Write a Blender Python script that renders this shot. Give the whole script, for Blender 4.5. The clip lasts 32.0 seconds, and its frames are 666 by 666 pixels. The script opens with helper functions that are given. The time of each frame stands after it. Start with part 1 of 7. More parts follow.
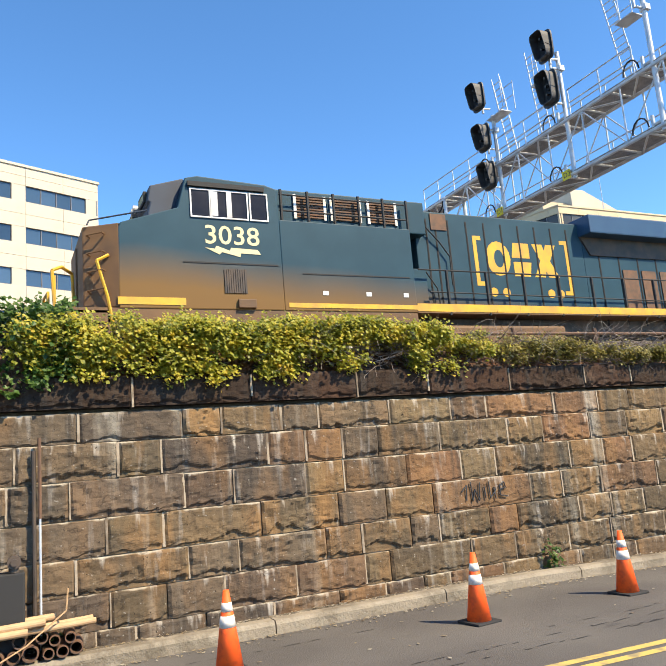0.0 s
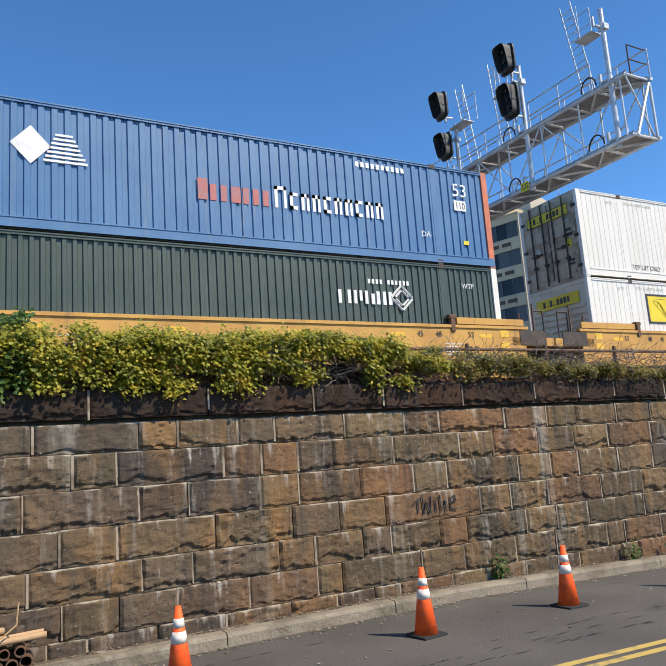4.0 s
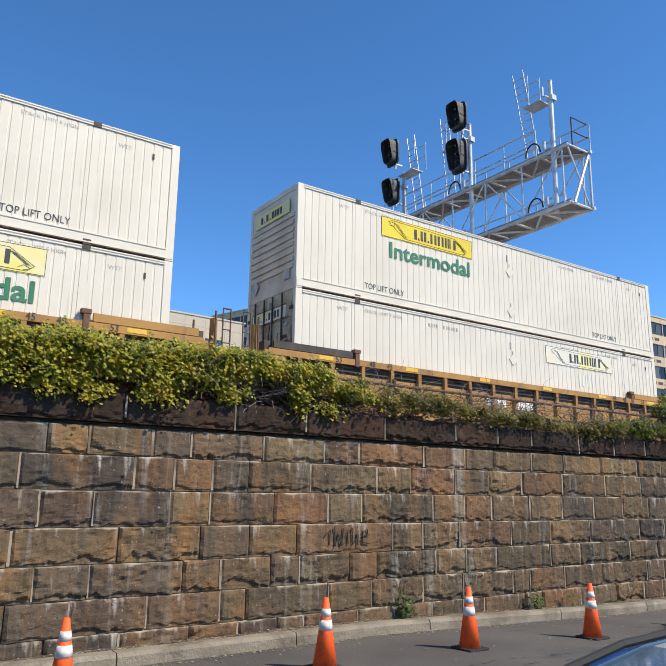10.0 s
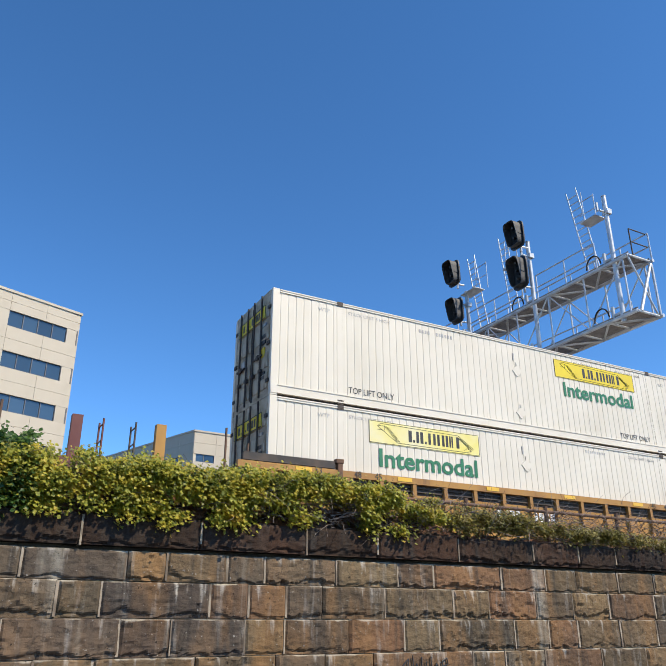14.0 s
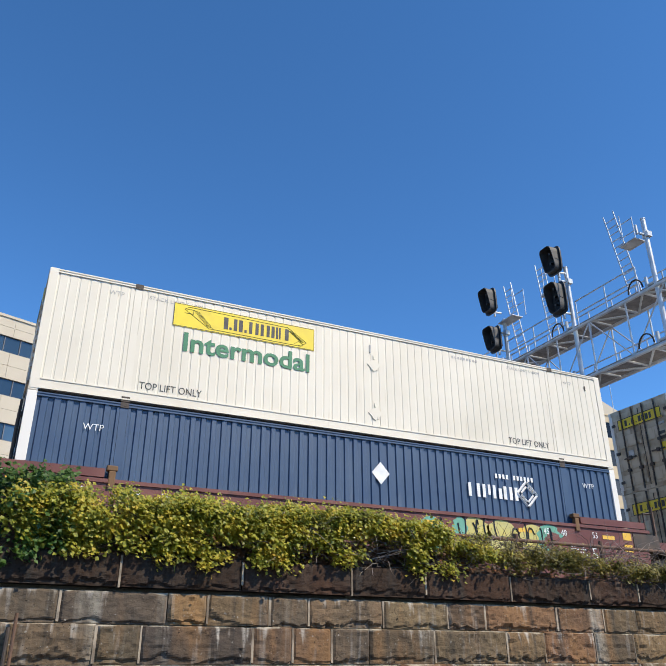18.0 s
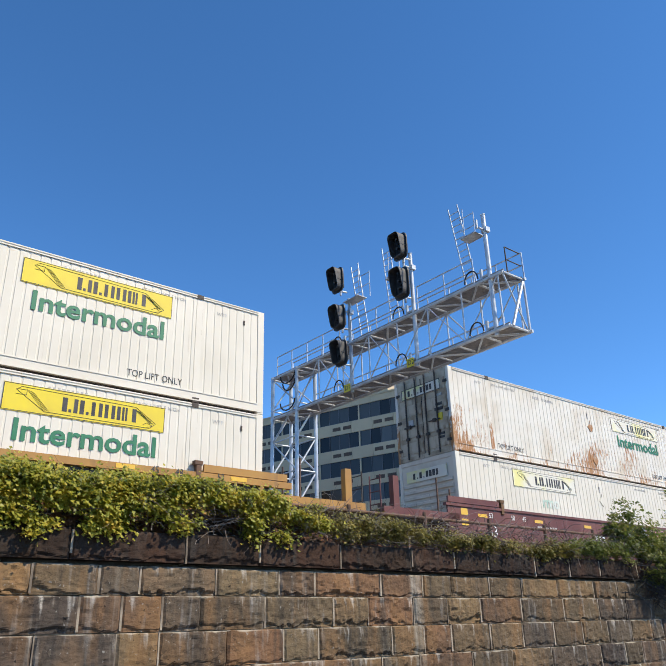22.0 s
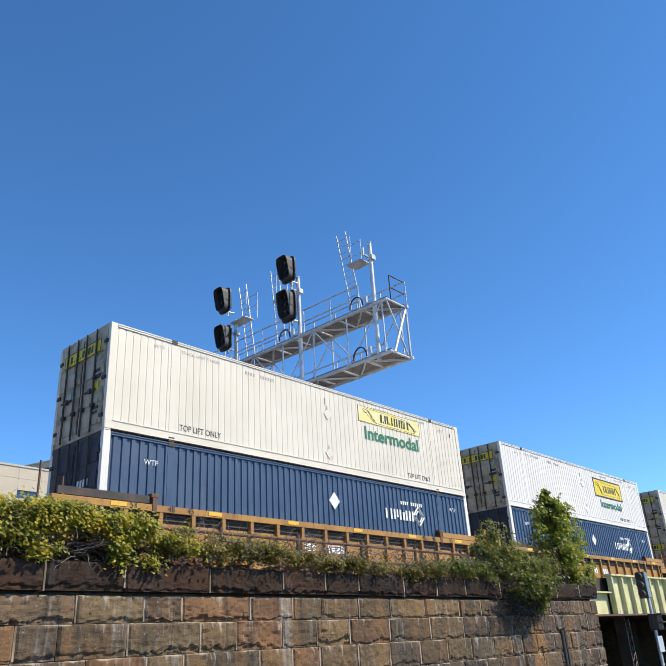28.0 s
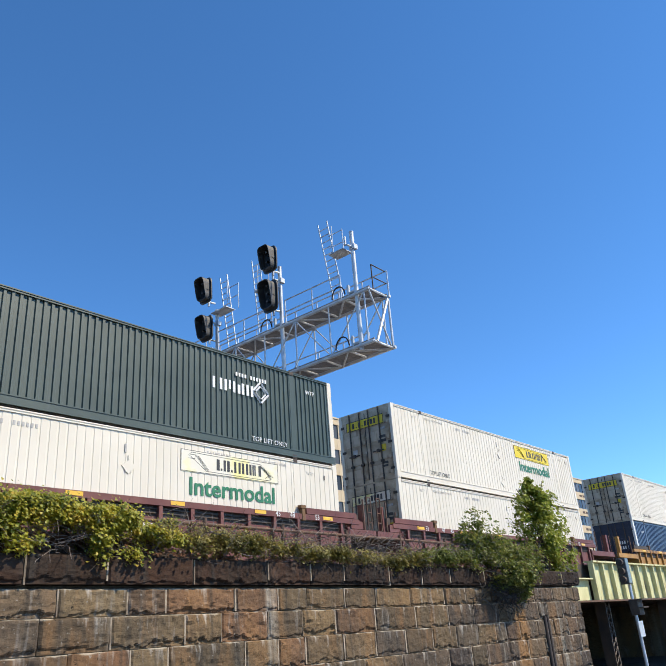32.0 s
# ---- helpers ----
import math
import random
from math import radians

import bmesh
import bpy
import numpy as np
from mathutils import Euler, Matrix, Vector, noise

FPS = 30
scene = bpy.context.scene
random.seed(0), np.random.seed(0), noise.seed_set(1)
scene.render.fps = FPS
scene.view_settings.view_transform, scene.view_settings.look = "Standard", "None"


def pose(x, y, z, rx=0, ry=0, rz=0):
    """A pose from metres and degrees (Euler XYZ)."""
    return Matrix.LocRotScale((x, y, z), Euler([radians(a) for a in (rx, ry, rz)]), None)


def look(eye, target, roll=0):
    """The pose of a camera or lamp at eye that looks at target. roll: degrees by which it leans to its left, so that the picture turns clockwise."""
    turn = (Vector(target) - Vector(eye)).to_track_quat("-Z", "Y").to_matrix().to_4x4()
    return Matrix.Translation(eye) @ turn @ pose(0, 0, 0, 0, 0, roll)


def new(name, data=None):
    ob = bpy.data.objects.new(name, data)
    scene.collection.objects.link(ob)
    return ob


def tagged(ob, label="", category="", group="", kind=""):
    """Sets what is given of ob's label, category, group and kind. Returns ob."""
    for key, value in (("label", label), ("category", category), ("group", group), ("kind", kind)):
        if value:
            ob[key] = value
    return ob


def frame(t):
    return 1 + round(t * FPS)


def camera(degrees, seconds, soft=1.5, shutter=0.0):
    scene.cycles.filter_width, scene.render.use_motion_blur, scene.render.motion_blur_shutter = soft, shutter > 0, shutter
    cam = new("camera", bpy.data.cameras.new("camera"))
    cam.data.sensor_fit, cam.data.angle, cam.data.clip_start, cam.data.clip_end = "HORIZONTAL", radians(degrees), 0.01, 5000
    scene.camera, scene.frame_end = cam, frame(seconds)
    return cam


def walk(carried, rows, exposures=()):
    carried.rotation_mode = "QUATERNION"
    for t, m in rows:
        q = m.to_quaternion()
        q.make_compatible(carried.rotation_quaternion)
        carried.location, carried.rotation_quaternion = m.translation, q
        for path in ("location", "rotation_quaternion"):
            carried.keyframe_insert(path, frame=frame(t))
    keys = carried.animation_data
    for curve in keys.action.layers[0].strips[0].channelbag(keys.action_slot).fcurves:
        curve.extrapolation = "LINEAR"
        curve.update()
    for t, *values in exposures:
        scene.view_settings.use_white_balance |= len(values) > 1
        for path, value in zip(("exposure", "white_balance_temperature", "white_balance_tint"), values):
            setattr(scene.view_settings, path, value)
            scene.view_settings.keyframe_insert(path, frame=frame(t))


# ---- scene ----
cam = camera(50.05, 32.0, soft=0.95)

# seconds, eye, then yaw (to the left of +y), pitch up and roll, in degrees
PATH = [
    (0, 0.097, 0.236, 1.578, -25.80, 10.18, -4.84),
    (0.5, 0.110, 0.173, 1.643, -25.75, 9.47, -4.83),
    (1, 0.104, 0.143, 1.700, -26.00, 9.35, -4.47),
    (1.5, 0.108, 0.153, 1.713, -26.13, 9.08, -4.38),
    (2, 0.121, 0.126, 1.712, -26.24, 8.84, -4.44),
    (2.5, 0.109, 0.172, 1.688, -26.73, 8.68, -4.25),
    (3, 0.072, 0.111, 1.740, -27.74, 9.10, -3.99),
    (3.5, 0.052, 0.046, 1.778, -28.42, 9.47, -3.94),
    (5.5, 0.112, 0.085, 1.724, -31.62, 11.13, -5.51),
    (6, 0.122, 0.040, 1.715, -32.83, 11.77, -5.93),
    (6.5, 0.062, 0.022, 1.755, -33.81, 12.15, -5.30),
    (7, 0.049, 0.022, 1.722, -34.70, 12.15, -4.77),
    (7.5, 0.074, 0.030, 1.682, -35.27, 13.10, -3.86),
    (8, 0.096, 0.053, 1.675, -35.54, 13.27, -2.96),
    (8.5, 0.082, 0.096, 1.653, -36.20, 12.87, -1.67),
    (9, 0.137, 0.141, 1.613, -35.49, 12.55, -1.10),
    (9.5, 0.119, 0.143, 1.599, -35.24, 12.45, 0.10),
    (10, 0.122, 0.119, 1.612, -34.60, 12.58, 0.81),
    (10.5, 0.078, 0.057, 1.607, -34.07, 12.85, 1.97),
    (11, 0.100, 0.033, 1.603, -32.68, 13.16, 2.02),
    (11.5, 0.056, -0.132, 1.600, -31.58, 15.39, 2.17),
    (12, 0.081, -0.112, 1.594, -31.07, 16.69, 0.85),
    (12.5, 0.090, -0.021, 1.622, -30.99, 16.98, 0.46),
    (13, 0.088, 0.011, 1.615, -30.83, 17.29, 0.01),
    (13.5, 0.019, -0.220, 1.528, -29.79, 19.57, 0.54),
    (15.5, 0.042, -0.115, 1.557, -25.32, 26.99, -3.77),
    (16, 0.026, -0.039, 1.584, -25.13, 26.79, -2.87),
    (16.5, 0.070, 0.094, 1.624, -24.97, 25.89, -1.93),
    (17, 0.057, 0.100, 1.631, -25.56, 25.20, -0.87),
    (17.5, 0.061, 0.085, 1.624, -25.51, 25.04, 0.01),
    (18, 0.070, 0.037, 1.606, -25.59, 24.86, -0.18),
    (18.5, 0.045, 0.021, 1.604, -26.10, 24.58, -0.03),
    (19, 0.050, 0.014, 1.613, -26.22, 24.09, -0.22),
    (19.5, 0.101, -0.008, 1.554, -25.88, 24.12, -0.73),
    (20, 0.066, -0.051, 1.544, -26.17, 23.90, -0.75),
    (20.5, 0.065, -0.047, 1.558, -26.48, 23.45, -0.85),
    (21, 0.060, 0.021, 1.595, -27.99, 23.27, -0.64),
    (21.5, -0.057, 0.018, 1.639, -32.63, 22.73, -1.07),
    (22, -0.015, 0.089, 1.588, -39.18, 22.46, -1.52),
    (22.5, 0.016, 0.092, 1.551, -45.57, 22.20, -0.23),
    (23, 0.018, 0.066, 1.505, -48.57, 22.79, -0.73),
    (23.5, 0.059, -0.052, 1.561, -47.46, 22.69, -0.74),
    (24, 0.039, -0.040, 1.537, -48.24, 22.79, -0.39),
    (24.5, 0.049, -0.110, 1.560, -47.68, 23.01, -0.87),
    (25, -0.010, -0.131, 1.547, -48.16, 23.43, -1.36),
    (25.5, 0.024, -0.099, 1.526, -48.36, 23.70, -1.94),
    (26, 0.057, -0.067, 1.542, -48.43, 23.52, -2.23),
    (26.5, 0.015, -0.090, 1.538, -48.51, 23.65, -2.54),
    (28.5, 0.068, -0.111, 1.551, -48.77, 23.79, -3.81),
    (29, 0.070, -0.146, 1.577, -48.63, 23.61, -3.95),
    (29.5, 0.066, -0.137, 1.577, -48.93, 23.58, -4.08),
    (30, 0.124, -0.098, 1.579, -48.92, 23.40, -4.24),
    (30.5, 0.110, -0.097, 1.583, -49.23, 23.41, -4.43),
    (31, 0.090, -0.092, 1.578, -49.62, 23.30, -4.38),
    (31.5, 0.116, -0.005, 1.581, -49.89, 23.19, -4.29),
    (32, 0.116, 0.040, 1.562, -50.47, 23.02, -4.39),
]


EXPOSURE = [(0, 0.97, 7700, 10), (1, 0.54, 7080, 10), (2, 0.31, 6990, 10), (3.5, 0.31, 6960, 10), (6, 0.27, 6730, 10), (17, 0.26, 6690, 10), (19, 0.27, 6620, 10), (21, 0.28, 6670, 10), (24, 0.25, 6660, 10), (28.8, 0.33, 6760, 10), (30, 0.20, 6730, 10), (32, 0.36, 6720, 10)]


def eye_pose(x, y, z, yaw, pitch, roll):
    a, b = radians(yaw), radians(pitch)
    ahead = Vector((-math.sin(a) * math.cos(b), math.cos(a) * math.cos(b), math.sin(b)))
    return look((x, y, z), Vector((x, y, z)) + ahead, roll)


walk(cam, [(t, eye_pose(*row)) for t, *row in PATH], EXPOSURE)

# ---- light ----
SUN_EL, SUN_AZ = radians(47), radians(146)
world = bpy.data.worlds.new("sky")
scene.world = world
world.use_nodes = True
wn = world.node_tree.nodes
sky = wn.new("ShaderNodeTexSky")
sky.sky_type, sky.sun_disc, sky.sun_elevation, sky.sun_rotation = "NISHITA", False, SUN_EL, SUN_AZ
sky.air_density, sky.dust_density, sky.ozone_density, sky.altitude = 0.88, 0.0, 3.5, 3500
wn["Background"].inputs[1].default_value = 0.232
deepen = wn.new("ShaderNodeHueSaturation")
deepen.inputs["Saturation"].default_value = 1.19
deepen.inputs["Hue"].default_value = 0.4985
world.node_tree.links.new(sky.outputs[0], deepen.inputs["Color"])
world.node_tree.links.new(deepen.outputs[0], wn["Background"].inputs[0])
sun = new("sun", bpy.data.lights.new("sun", "SUN"))
sun.data.energy, sun.data.angle, sun.data.color = 4.8, radians(0.55), (1.0, 0.90, 0.74)
to_sun = Vector((math.sin(SUN_AZ) * math.cos(SUN_EL), math.cos(SUN_AZ) * math.cos(SUN_EL), math.sin(SUN_EL)))
sun.matrix_world = look(to_sun * 50, (0, 0, 0))


# ---- materials ----


def mat(name, base, rough=0.7, metal=0.0, second=None, scale=3.0, mix=(0.35, 0.7), bump=0.0, bump_scale=30.0,
        stretch=(1, 1, 1), third=None, third_scale=1.0, third_at=(0.6, 0.75), by_object=0.0, world_space=False, spec=0.5):
    """A painted or mineral surface: base colour, a second colour in patches, a third in streaks, fine relief."""
    m = bpy.data.materials.new(name)
    m.use_nodes = True
    nt = m.node_tree
    nodes, link = nt.nodes, nt.links.new
    bsdf = nodes["Principled BSDF"]
    bsdf.inputs["Roughness"].default_value, bsdf.inputs["Metallic"].default_value = rough, metal
    bsdf.inputs["Specular IOR Level"].default_value = spec
    if world_space:
        place = nodes.new("ShaderNodeNewGeometry").outputs["Position"]
    else:
        place = nodes.new("ShaderNodeTexCoord").outputs["Object"]
    mapping = nodes.new("ShaderNodeMapping")
    mapping.inputs["Scale"].default_value = stretch
    link(place, mapping.inputs[0])
    colour = nodes.new("ShaderNodeRGB")
    colour.outputs[0].default_value = (*base, 1)
    out = colour.outputs[0]

    def layer(out, tint, sc, at, vec, detail=6.0):
        noise_node = nodes.new("ShaderNodeTexNoise")
        noise_node.inputs["Scale"].default_value, noise_node.inputs["Detail"].default_value = sc, detail
        link(vec, noise_node.inputs["Vector"])
        ramp = nodes.new("ShaderNodeMapRange")
        ramp.inputs["From Min"].default_value, ramp.inputs["From Max"].default_value = at
        link(noise_node.outputs[0], ramp.inputs[0])
        mixer = nodes.new("ShaderNodeMix")
        mixer.data_type = "RGBA"
        link(ramp.outputs[0], mixer.inputs[0])
        link(out, mixer.inputs[6])
        mixer.inputs[7].default_value = (*tint, 1)
        return mixer.outputs[2]

    if second:
        out = layer(out, second, scale, mix, place)
    if third:
        out = layer(out, third, third_scale, third_at, mapping.outputs[0])
    if by_object:
        info = nodes.new("ShaderNodeObjectInfo")
        hsv = nodes.new("ShaderNodeHueSaturation")
        ramp = nodes.new("ShaderNodeMapRange")
        ramp.inputs["To Min"].default_value, ramp.inputs["To Max"].default_value = 1 - by_object, 1 + by_object
        link(info.outputs["Random"], ramp.inputs[0])
        link(ramp.outputs[0], hsv.inputs["Value"])
        link(out, hsv.inputs["Color"])
        out = hsv.outputs[0]
    link(out, bsdf.inputs["Base Color"])
    if bump:
        grain = nodes.new("ShaderNodeTexNoise")
        grain.inputs["Scale"].default_value, grain.inputs["Detail"].default_value = bump_scale, 8
        link(place, grain.inputs["Vector"])
        bumper = nodes.new("ShaderNodeBump")
        bumper.inputs["Strength"].default_value, bumper.inputs["Distance"].default_value = bump, 0.02
        link(grain.outputs[0], bumper.inputs["Height"])
        link(bumper.outputs[0], bsdf.inputs["Normal"])
    return m


def stone_material(name, tones, stain, streak_amount):
    """Rock-faced masonry: a tone for each block, patches, rust and lime streaks that run down."""
    m = bpy.data.materials.new(name)
    m.use_nodes = True
    nt = m.node_tree
    nodes, link = nt.nodes, nt.links.new
    bsdf = nodes["Principled BSDF"]
    bsdf.inputs["Roughness"].default_value = 0.85
    bsdf.inputs["Specular IOR Level"].default_value = 0.12
    place = nodes.new("ShaderNodeNewGeometry").outputs["Position"]
    info = nodes.new("ShaderNodeObjectInfo")
    ramp = nodes.new("ShaderNodeValToRGB")
    ramp.color_ramp.interpolation = "LINEAR"
    for n, tone in enumerate(tones):
        at = n / (len(tones) - 1)
        spot = ramp.color_ramp.elements[0] if n == 0 else ramp.color_ramp.elements[-1] if n == len(tones) - 1 else ramp.color_ramp.elements.new(at)
        spot.position, spot.color = at, (*tone, 1)
    link(info.outputs["Random"], ramp.inputs[0])
    out = ramp.outputs[0]

    def noise_at(sc, stretch, detail=7.0):
        mapping = nodes.new("ShaderNodeMapping")
        mapping.inputs["Scale"].default_value = stretch
        link(place, mapping.inputs[0])
        n = nodes.new("ShaderNodeTexNoise")
        n.inputs["Scale"].default_value, n.inputs["Detail"].default_value = sc, detail
        link(mapping.outputs[0], n.inputs["Vector"])
        return n.outputs[0]

    def over(out, fac, tint, at, most=1.0, mode="MIX"):
        r = nodes.new("ShaderNodeMapRange")
        r.inputs["From Min"].default_value, r.inputs["From Max"].default_value = at
        r.inputs["To Max"].default_value = most
        link(fac, r.inputs[0])
        mixer = nodes.new("ShaderNodeMix")
        mixer.data_type, mixer.blend_type = "RGBA", mode
        link(r.outputs[0], mixer.inputs[0])
        link(out, mixer.inputs[6])
        mixer.inputs[7].default_value = (*tint, 1)
        return mixer.outputs[2]

    out = over(out, noise_at(1.2, (1, 1, 1.2)), (0.045, 0.042, 0.038), (0.48, 0.66), 0.4)
    out = over(out, noise_at(2.4, (3.4, 1, 0.22), 9), (0.040, 0.037, 0.033), (0.54, 0.68), 0.55)
    out = over(out, noise_at(1.6, (2.2, 1, 0.55)), stain, (0.52, 0.68), 0.5)
    out = over(out, noise_at(13, (1, 1, 1.6), 10), (0.030, 0.027, 0.024), (0.60, 0.70), 0.28)
    out = over(out, noise_at(3.2, (2.6, 1, 0.28)), (0.30, 0.28, 0.25), (0.60, 0.74), 0.5 * streak_amount)
    out = over(out, noise_at(1.3, (2.0, 1, 0.6), 9), (0.21, 0.11, 0.045), (0.62, 0.74), 0.5 * streak_amount)
    out = over(out, noise_at(0.55, (1.6, 1, 0.35), 10), (0.26, 0.135, 0.05), (0.60, 0.70), 0.6 * streak_amount)
    out = over(out, noise_at(0.9, (2.8, 1, 0.16), 11), (0.38, 0.36, 0.30), (0.60, 0.72), 0.6 * streak_amount)
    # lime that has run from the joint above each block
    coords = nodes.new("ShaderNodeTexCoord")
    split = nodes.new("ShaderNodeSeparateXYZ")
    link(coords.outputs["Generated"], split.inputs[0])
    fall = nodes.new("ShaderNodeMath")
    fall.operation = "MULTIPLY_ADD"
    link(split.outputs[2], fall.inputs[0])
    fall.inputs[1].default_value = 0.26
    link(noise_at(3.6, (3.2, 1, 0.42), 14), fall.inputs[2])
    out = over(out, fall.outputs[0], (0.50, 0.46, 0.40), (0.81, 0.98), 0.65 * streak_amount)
    out = over(out, noise_at(26, (1, 1, 1), 4), (0.36, 0.34, 0.30), (0.66, 0.72), 0.5 * streak_amount)
    link(out, bsdf.inputs["Base Color"])
    bumper = nodes.new("ShaderNodeBump")
    bumper.inputs["Strength"].default_value, bumper.inputs["Distance"].default_value = 0.9, 0.038
    # the upper edge of each block, paler in patches
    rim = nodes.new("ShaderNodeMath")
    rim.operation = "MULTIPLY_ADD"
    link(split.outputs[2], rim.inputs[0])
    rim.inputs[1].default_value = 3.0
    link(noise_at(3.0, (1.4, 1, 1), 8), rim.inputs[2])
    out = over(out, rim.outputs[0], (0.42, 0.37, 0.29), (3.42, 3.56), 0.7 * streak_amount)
    crags = nodes.new("ShaderNodeTexNoise")
    crags.noise_type = "RIDGED_MULTIFRACTAL"
    crags.inputs["Scale"].default_value, crags.inputs["Detail"].default_value = 5.0, 8
    mapping = nodes.new("ShaderNodeMapping")
    mapping.inputs["Scale"].default_value = (1.0, 1.0, 2.1)
    link(place, mapping.inputs[0])
    link(mapping.outputs[0], crags.inputs["Vector"])
    both = nodes.new("ShaderNodeMath")
    both.operation = "MULTIPLY_ADD"
    link(crags.outputs[0], both.inputs[0])
    both.inputs[1].default_value = -0.22
    link(noise_at(4, (1, 1, 1.7), 9), both.inputs[2])
    # pitched facets, and thin broken cracks that wander through them
    chips = nodes.new("ShaderNodeTexVoronoi")
    chips.inputs["Scale"].default_value = 4.5
    bent = nodes.new("ShaderNodeVectorMath")
    bent.operation = "MULTIPLY_ADD"
    wobble = nodes.new("ShaderNodeTexNoise")
    wobble.inputs["Scale"].default_value, wobble.inputs["Detail"].default_value = 6.0, 4
    link(place, wobble.inputs["Vector"])
    link(wobble.outputs[1], bent.inputs[0])
    bent.inputs[1].default_value = (0.35, 0.35, 0.35)
    link(mapping.outputs[0], bent.inputs[2])
    link(bent.outputs[0], chips.inputs["Vector"])
    faceted = nodes.new("ShaderNodeMath")
    faceted.operation = "MULTIPLY_ADD"
    link(chips.outputs["Distance"], faceted.inputs[0])
    faceted.inputs[1].default_value = -0.22
    link(both.outputs[0], faceted.inputs[2])

    def crack_lines(sc, stretch, width, where, out, most):
        shift = nodes.new("ShaderNodeMath")
        shift.operation = "SUBTRACT"
        link(noise_at(sc, stretch, 8), shift.inputs[0])
        shift.inputs[1].default_value = 0.5
        near = nodes.new("ShaderNodeMath")
        near.operation = "ABSOLUTE"
        link(shift.outputs[0], near.inputs[0])
        mask = nodes.new("ShaderNodeMath")
        mask.operation = "LESS_THAN"
        link(noise_at(2.7, (1, 1, 1.4), 3), mask.inputs[0])
        mask.inputs[1].default_value = where
        total = nodes.new("ShaderNodeMath")
        total.operation = "ADD"
        link(near.outputs[0], total.inputs[0])
        link(mask.outputs[0], total.inputs[1])
        return over(out, total.outputs[0], (0.012, 0.010, 0.009), (width, width * 0.3), most)

    out = crack_lines(2.3, (1.0, 1.0, 2.0), 0.016, 0.53, out, 0.4)
    out = crack_lines(5.5, (1.2, 1.0, 1.5), 0.013, 0.47, out, 0.3)
    # small drilled and weathered pits
    out = over(out, noise_at(22, (1, 1, 1), 2), (0.010, 0.009, 0.008), (0.70, 0.73), 0.8)
    link(out, bsdf.inputs["Base Color"])
    link(faceted.outputs[0], bumper.inputs["Height"])
    link(bumper.outputs[0], bsdf.inputs["Normal"])
    return m


def leaf_material(name, tones):
    m = bpy.data.materials.new(name)
    m.use_nodes = True
    nt = m.node_tree
    nodes, link = nt.nodes, nt.links.new
    bsdf = nodes["Principled BSDF"]
    bsdf.inputs["Roughness"].default_value = 0.5
    geo = nodes.new("ShaderNodeNewGeometry")
    ramp = nodes.new("ShaderNodeValToRGB")
    for n, tone in enumerate(tones):
        at = n / (len(tones) - 1)
        spot = ramp.color_ramp.elements[0] if n == 0 else ramp.color_ramp.elements[-1] if n == len(tones) - 1 else ramp.color_ramp.elements.new(at)
        spot.position, spot.color = at, (*tone, 1)
    drift = nodes.new("ShaderNodeTexNoise")
    drift.inputs["Scale"].default_value, drift.inputs["Detail"].default_value = 4.5, 3
    link(geo.outputs["Position"], drift.inputs["Vector"])
    spread = nodes.new("ShaderNodeMapRange")
    spread.inputs["From Min"].default_value, spread.inputs["From Max"].default_value = 0.33, 0.67
    spread.inputs["To Max"].default_value = 0.62
    link(drift.outputs[0], spread.inputs[0])
    pick = nodes.new("ShaderNodeMath")
    pick.operation = "MULTIPLY_ADD"
    link(geo.outputs["Random Per Island"], pick.inputs[0])
    pick.inputs[1].default_value = 0.38
    link(spread.outputs[0], pick.inputs[2])
    link(pick.outputs[0], ramp.inputs[0])
    link(ramp.outputs[0], bsdf.inputs["Base Color"])
    glow = nodes.new("ShaderNodeBsdfTranslucent")
    link(ramp.outputs[0], glow.inputs[0])
    both = nodes.new("ShaderNodeMixShader")
    both.inputs[0].default_value = 0.45
    link(bsdf.outputs[0], both.inputs[1])
    link(glow.outputs[0], both.inputs[2])
    link(both.outputs[0], nodes["Material Output"].inputs[0])
    return m


STONE = stone_material("stone", [(0.123, 0.087, 0.052), (0.167, 0.112, 0.062), (0.070, 0.055, 0.038), (0.148, 0.103, 0.059), (0.200, 0.133, 0.069), (0.083, 0.062, 0.043), (0.177, 0.096, 0.052), (0.131, 0.096, 0.057), (0.095, 0.068, 0.043), (0.169, 0.121, 0.069)], (0.234, 0.127, 0.055), 1.0)
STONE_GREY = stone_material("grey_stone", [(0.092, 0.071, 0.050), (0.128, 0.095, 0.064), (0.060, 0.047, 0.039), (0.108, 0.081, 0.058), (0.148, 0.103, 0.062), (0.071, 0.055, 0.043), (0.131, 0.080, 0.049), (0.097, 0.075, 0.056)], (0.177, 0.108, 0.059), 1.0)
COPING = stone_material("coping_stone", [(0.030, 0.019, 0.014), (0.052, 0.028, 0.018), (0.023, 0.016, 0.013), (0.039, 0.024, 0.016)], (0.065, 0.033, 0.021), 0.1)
# bed joints: mortar darkened for the shadow lines under blocks, with pale patches
BED_MORTAR = mat("shaded_bed_mortar", (0.117, 0.090, 0.064), 0.95, second=(0.324, 0.270, 0.202), scale=3.0, mix=(0.46, 0.58), bump=0.5, world_space=True)
MORTAR = mat("mortar", (0.329, 0.267, 0.197), 0.9, second=(0.154, 0.118, 0.083), scale=2.2, mix=(0.47, 0.58), bump=0.4, world_space=True)
ASPHALT = mat("asphalt", (0.078, 0.071, 0.065), 0.9, second=(0.104, 0.096, 0.086), scale=0.7, mix=(0.4, 0.65), bump=0.5, bump_scale=90, third=(0.027, 0.027, 0.028), third_scale=0.5, third_at=(0.62, 0.7), stretch=(1, 2.5, 1), world_space=True)
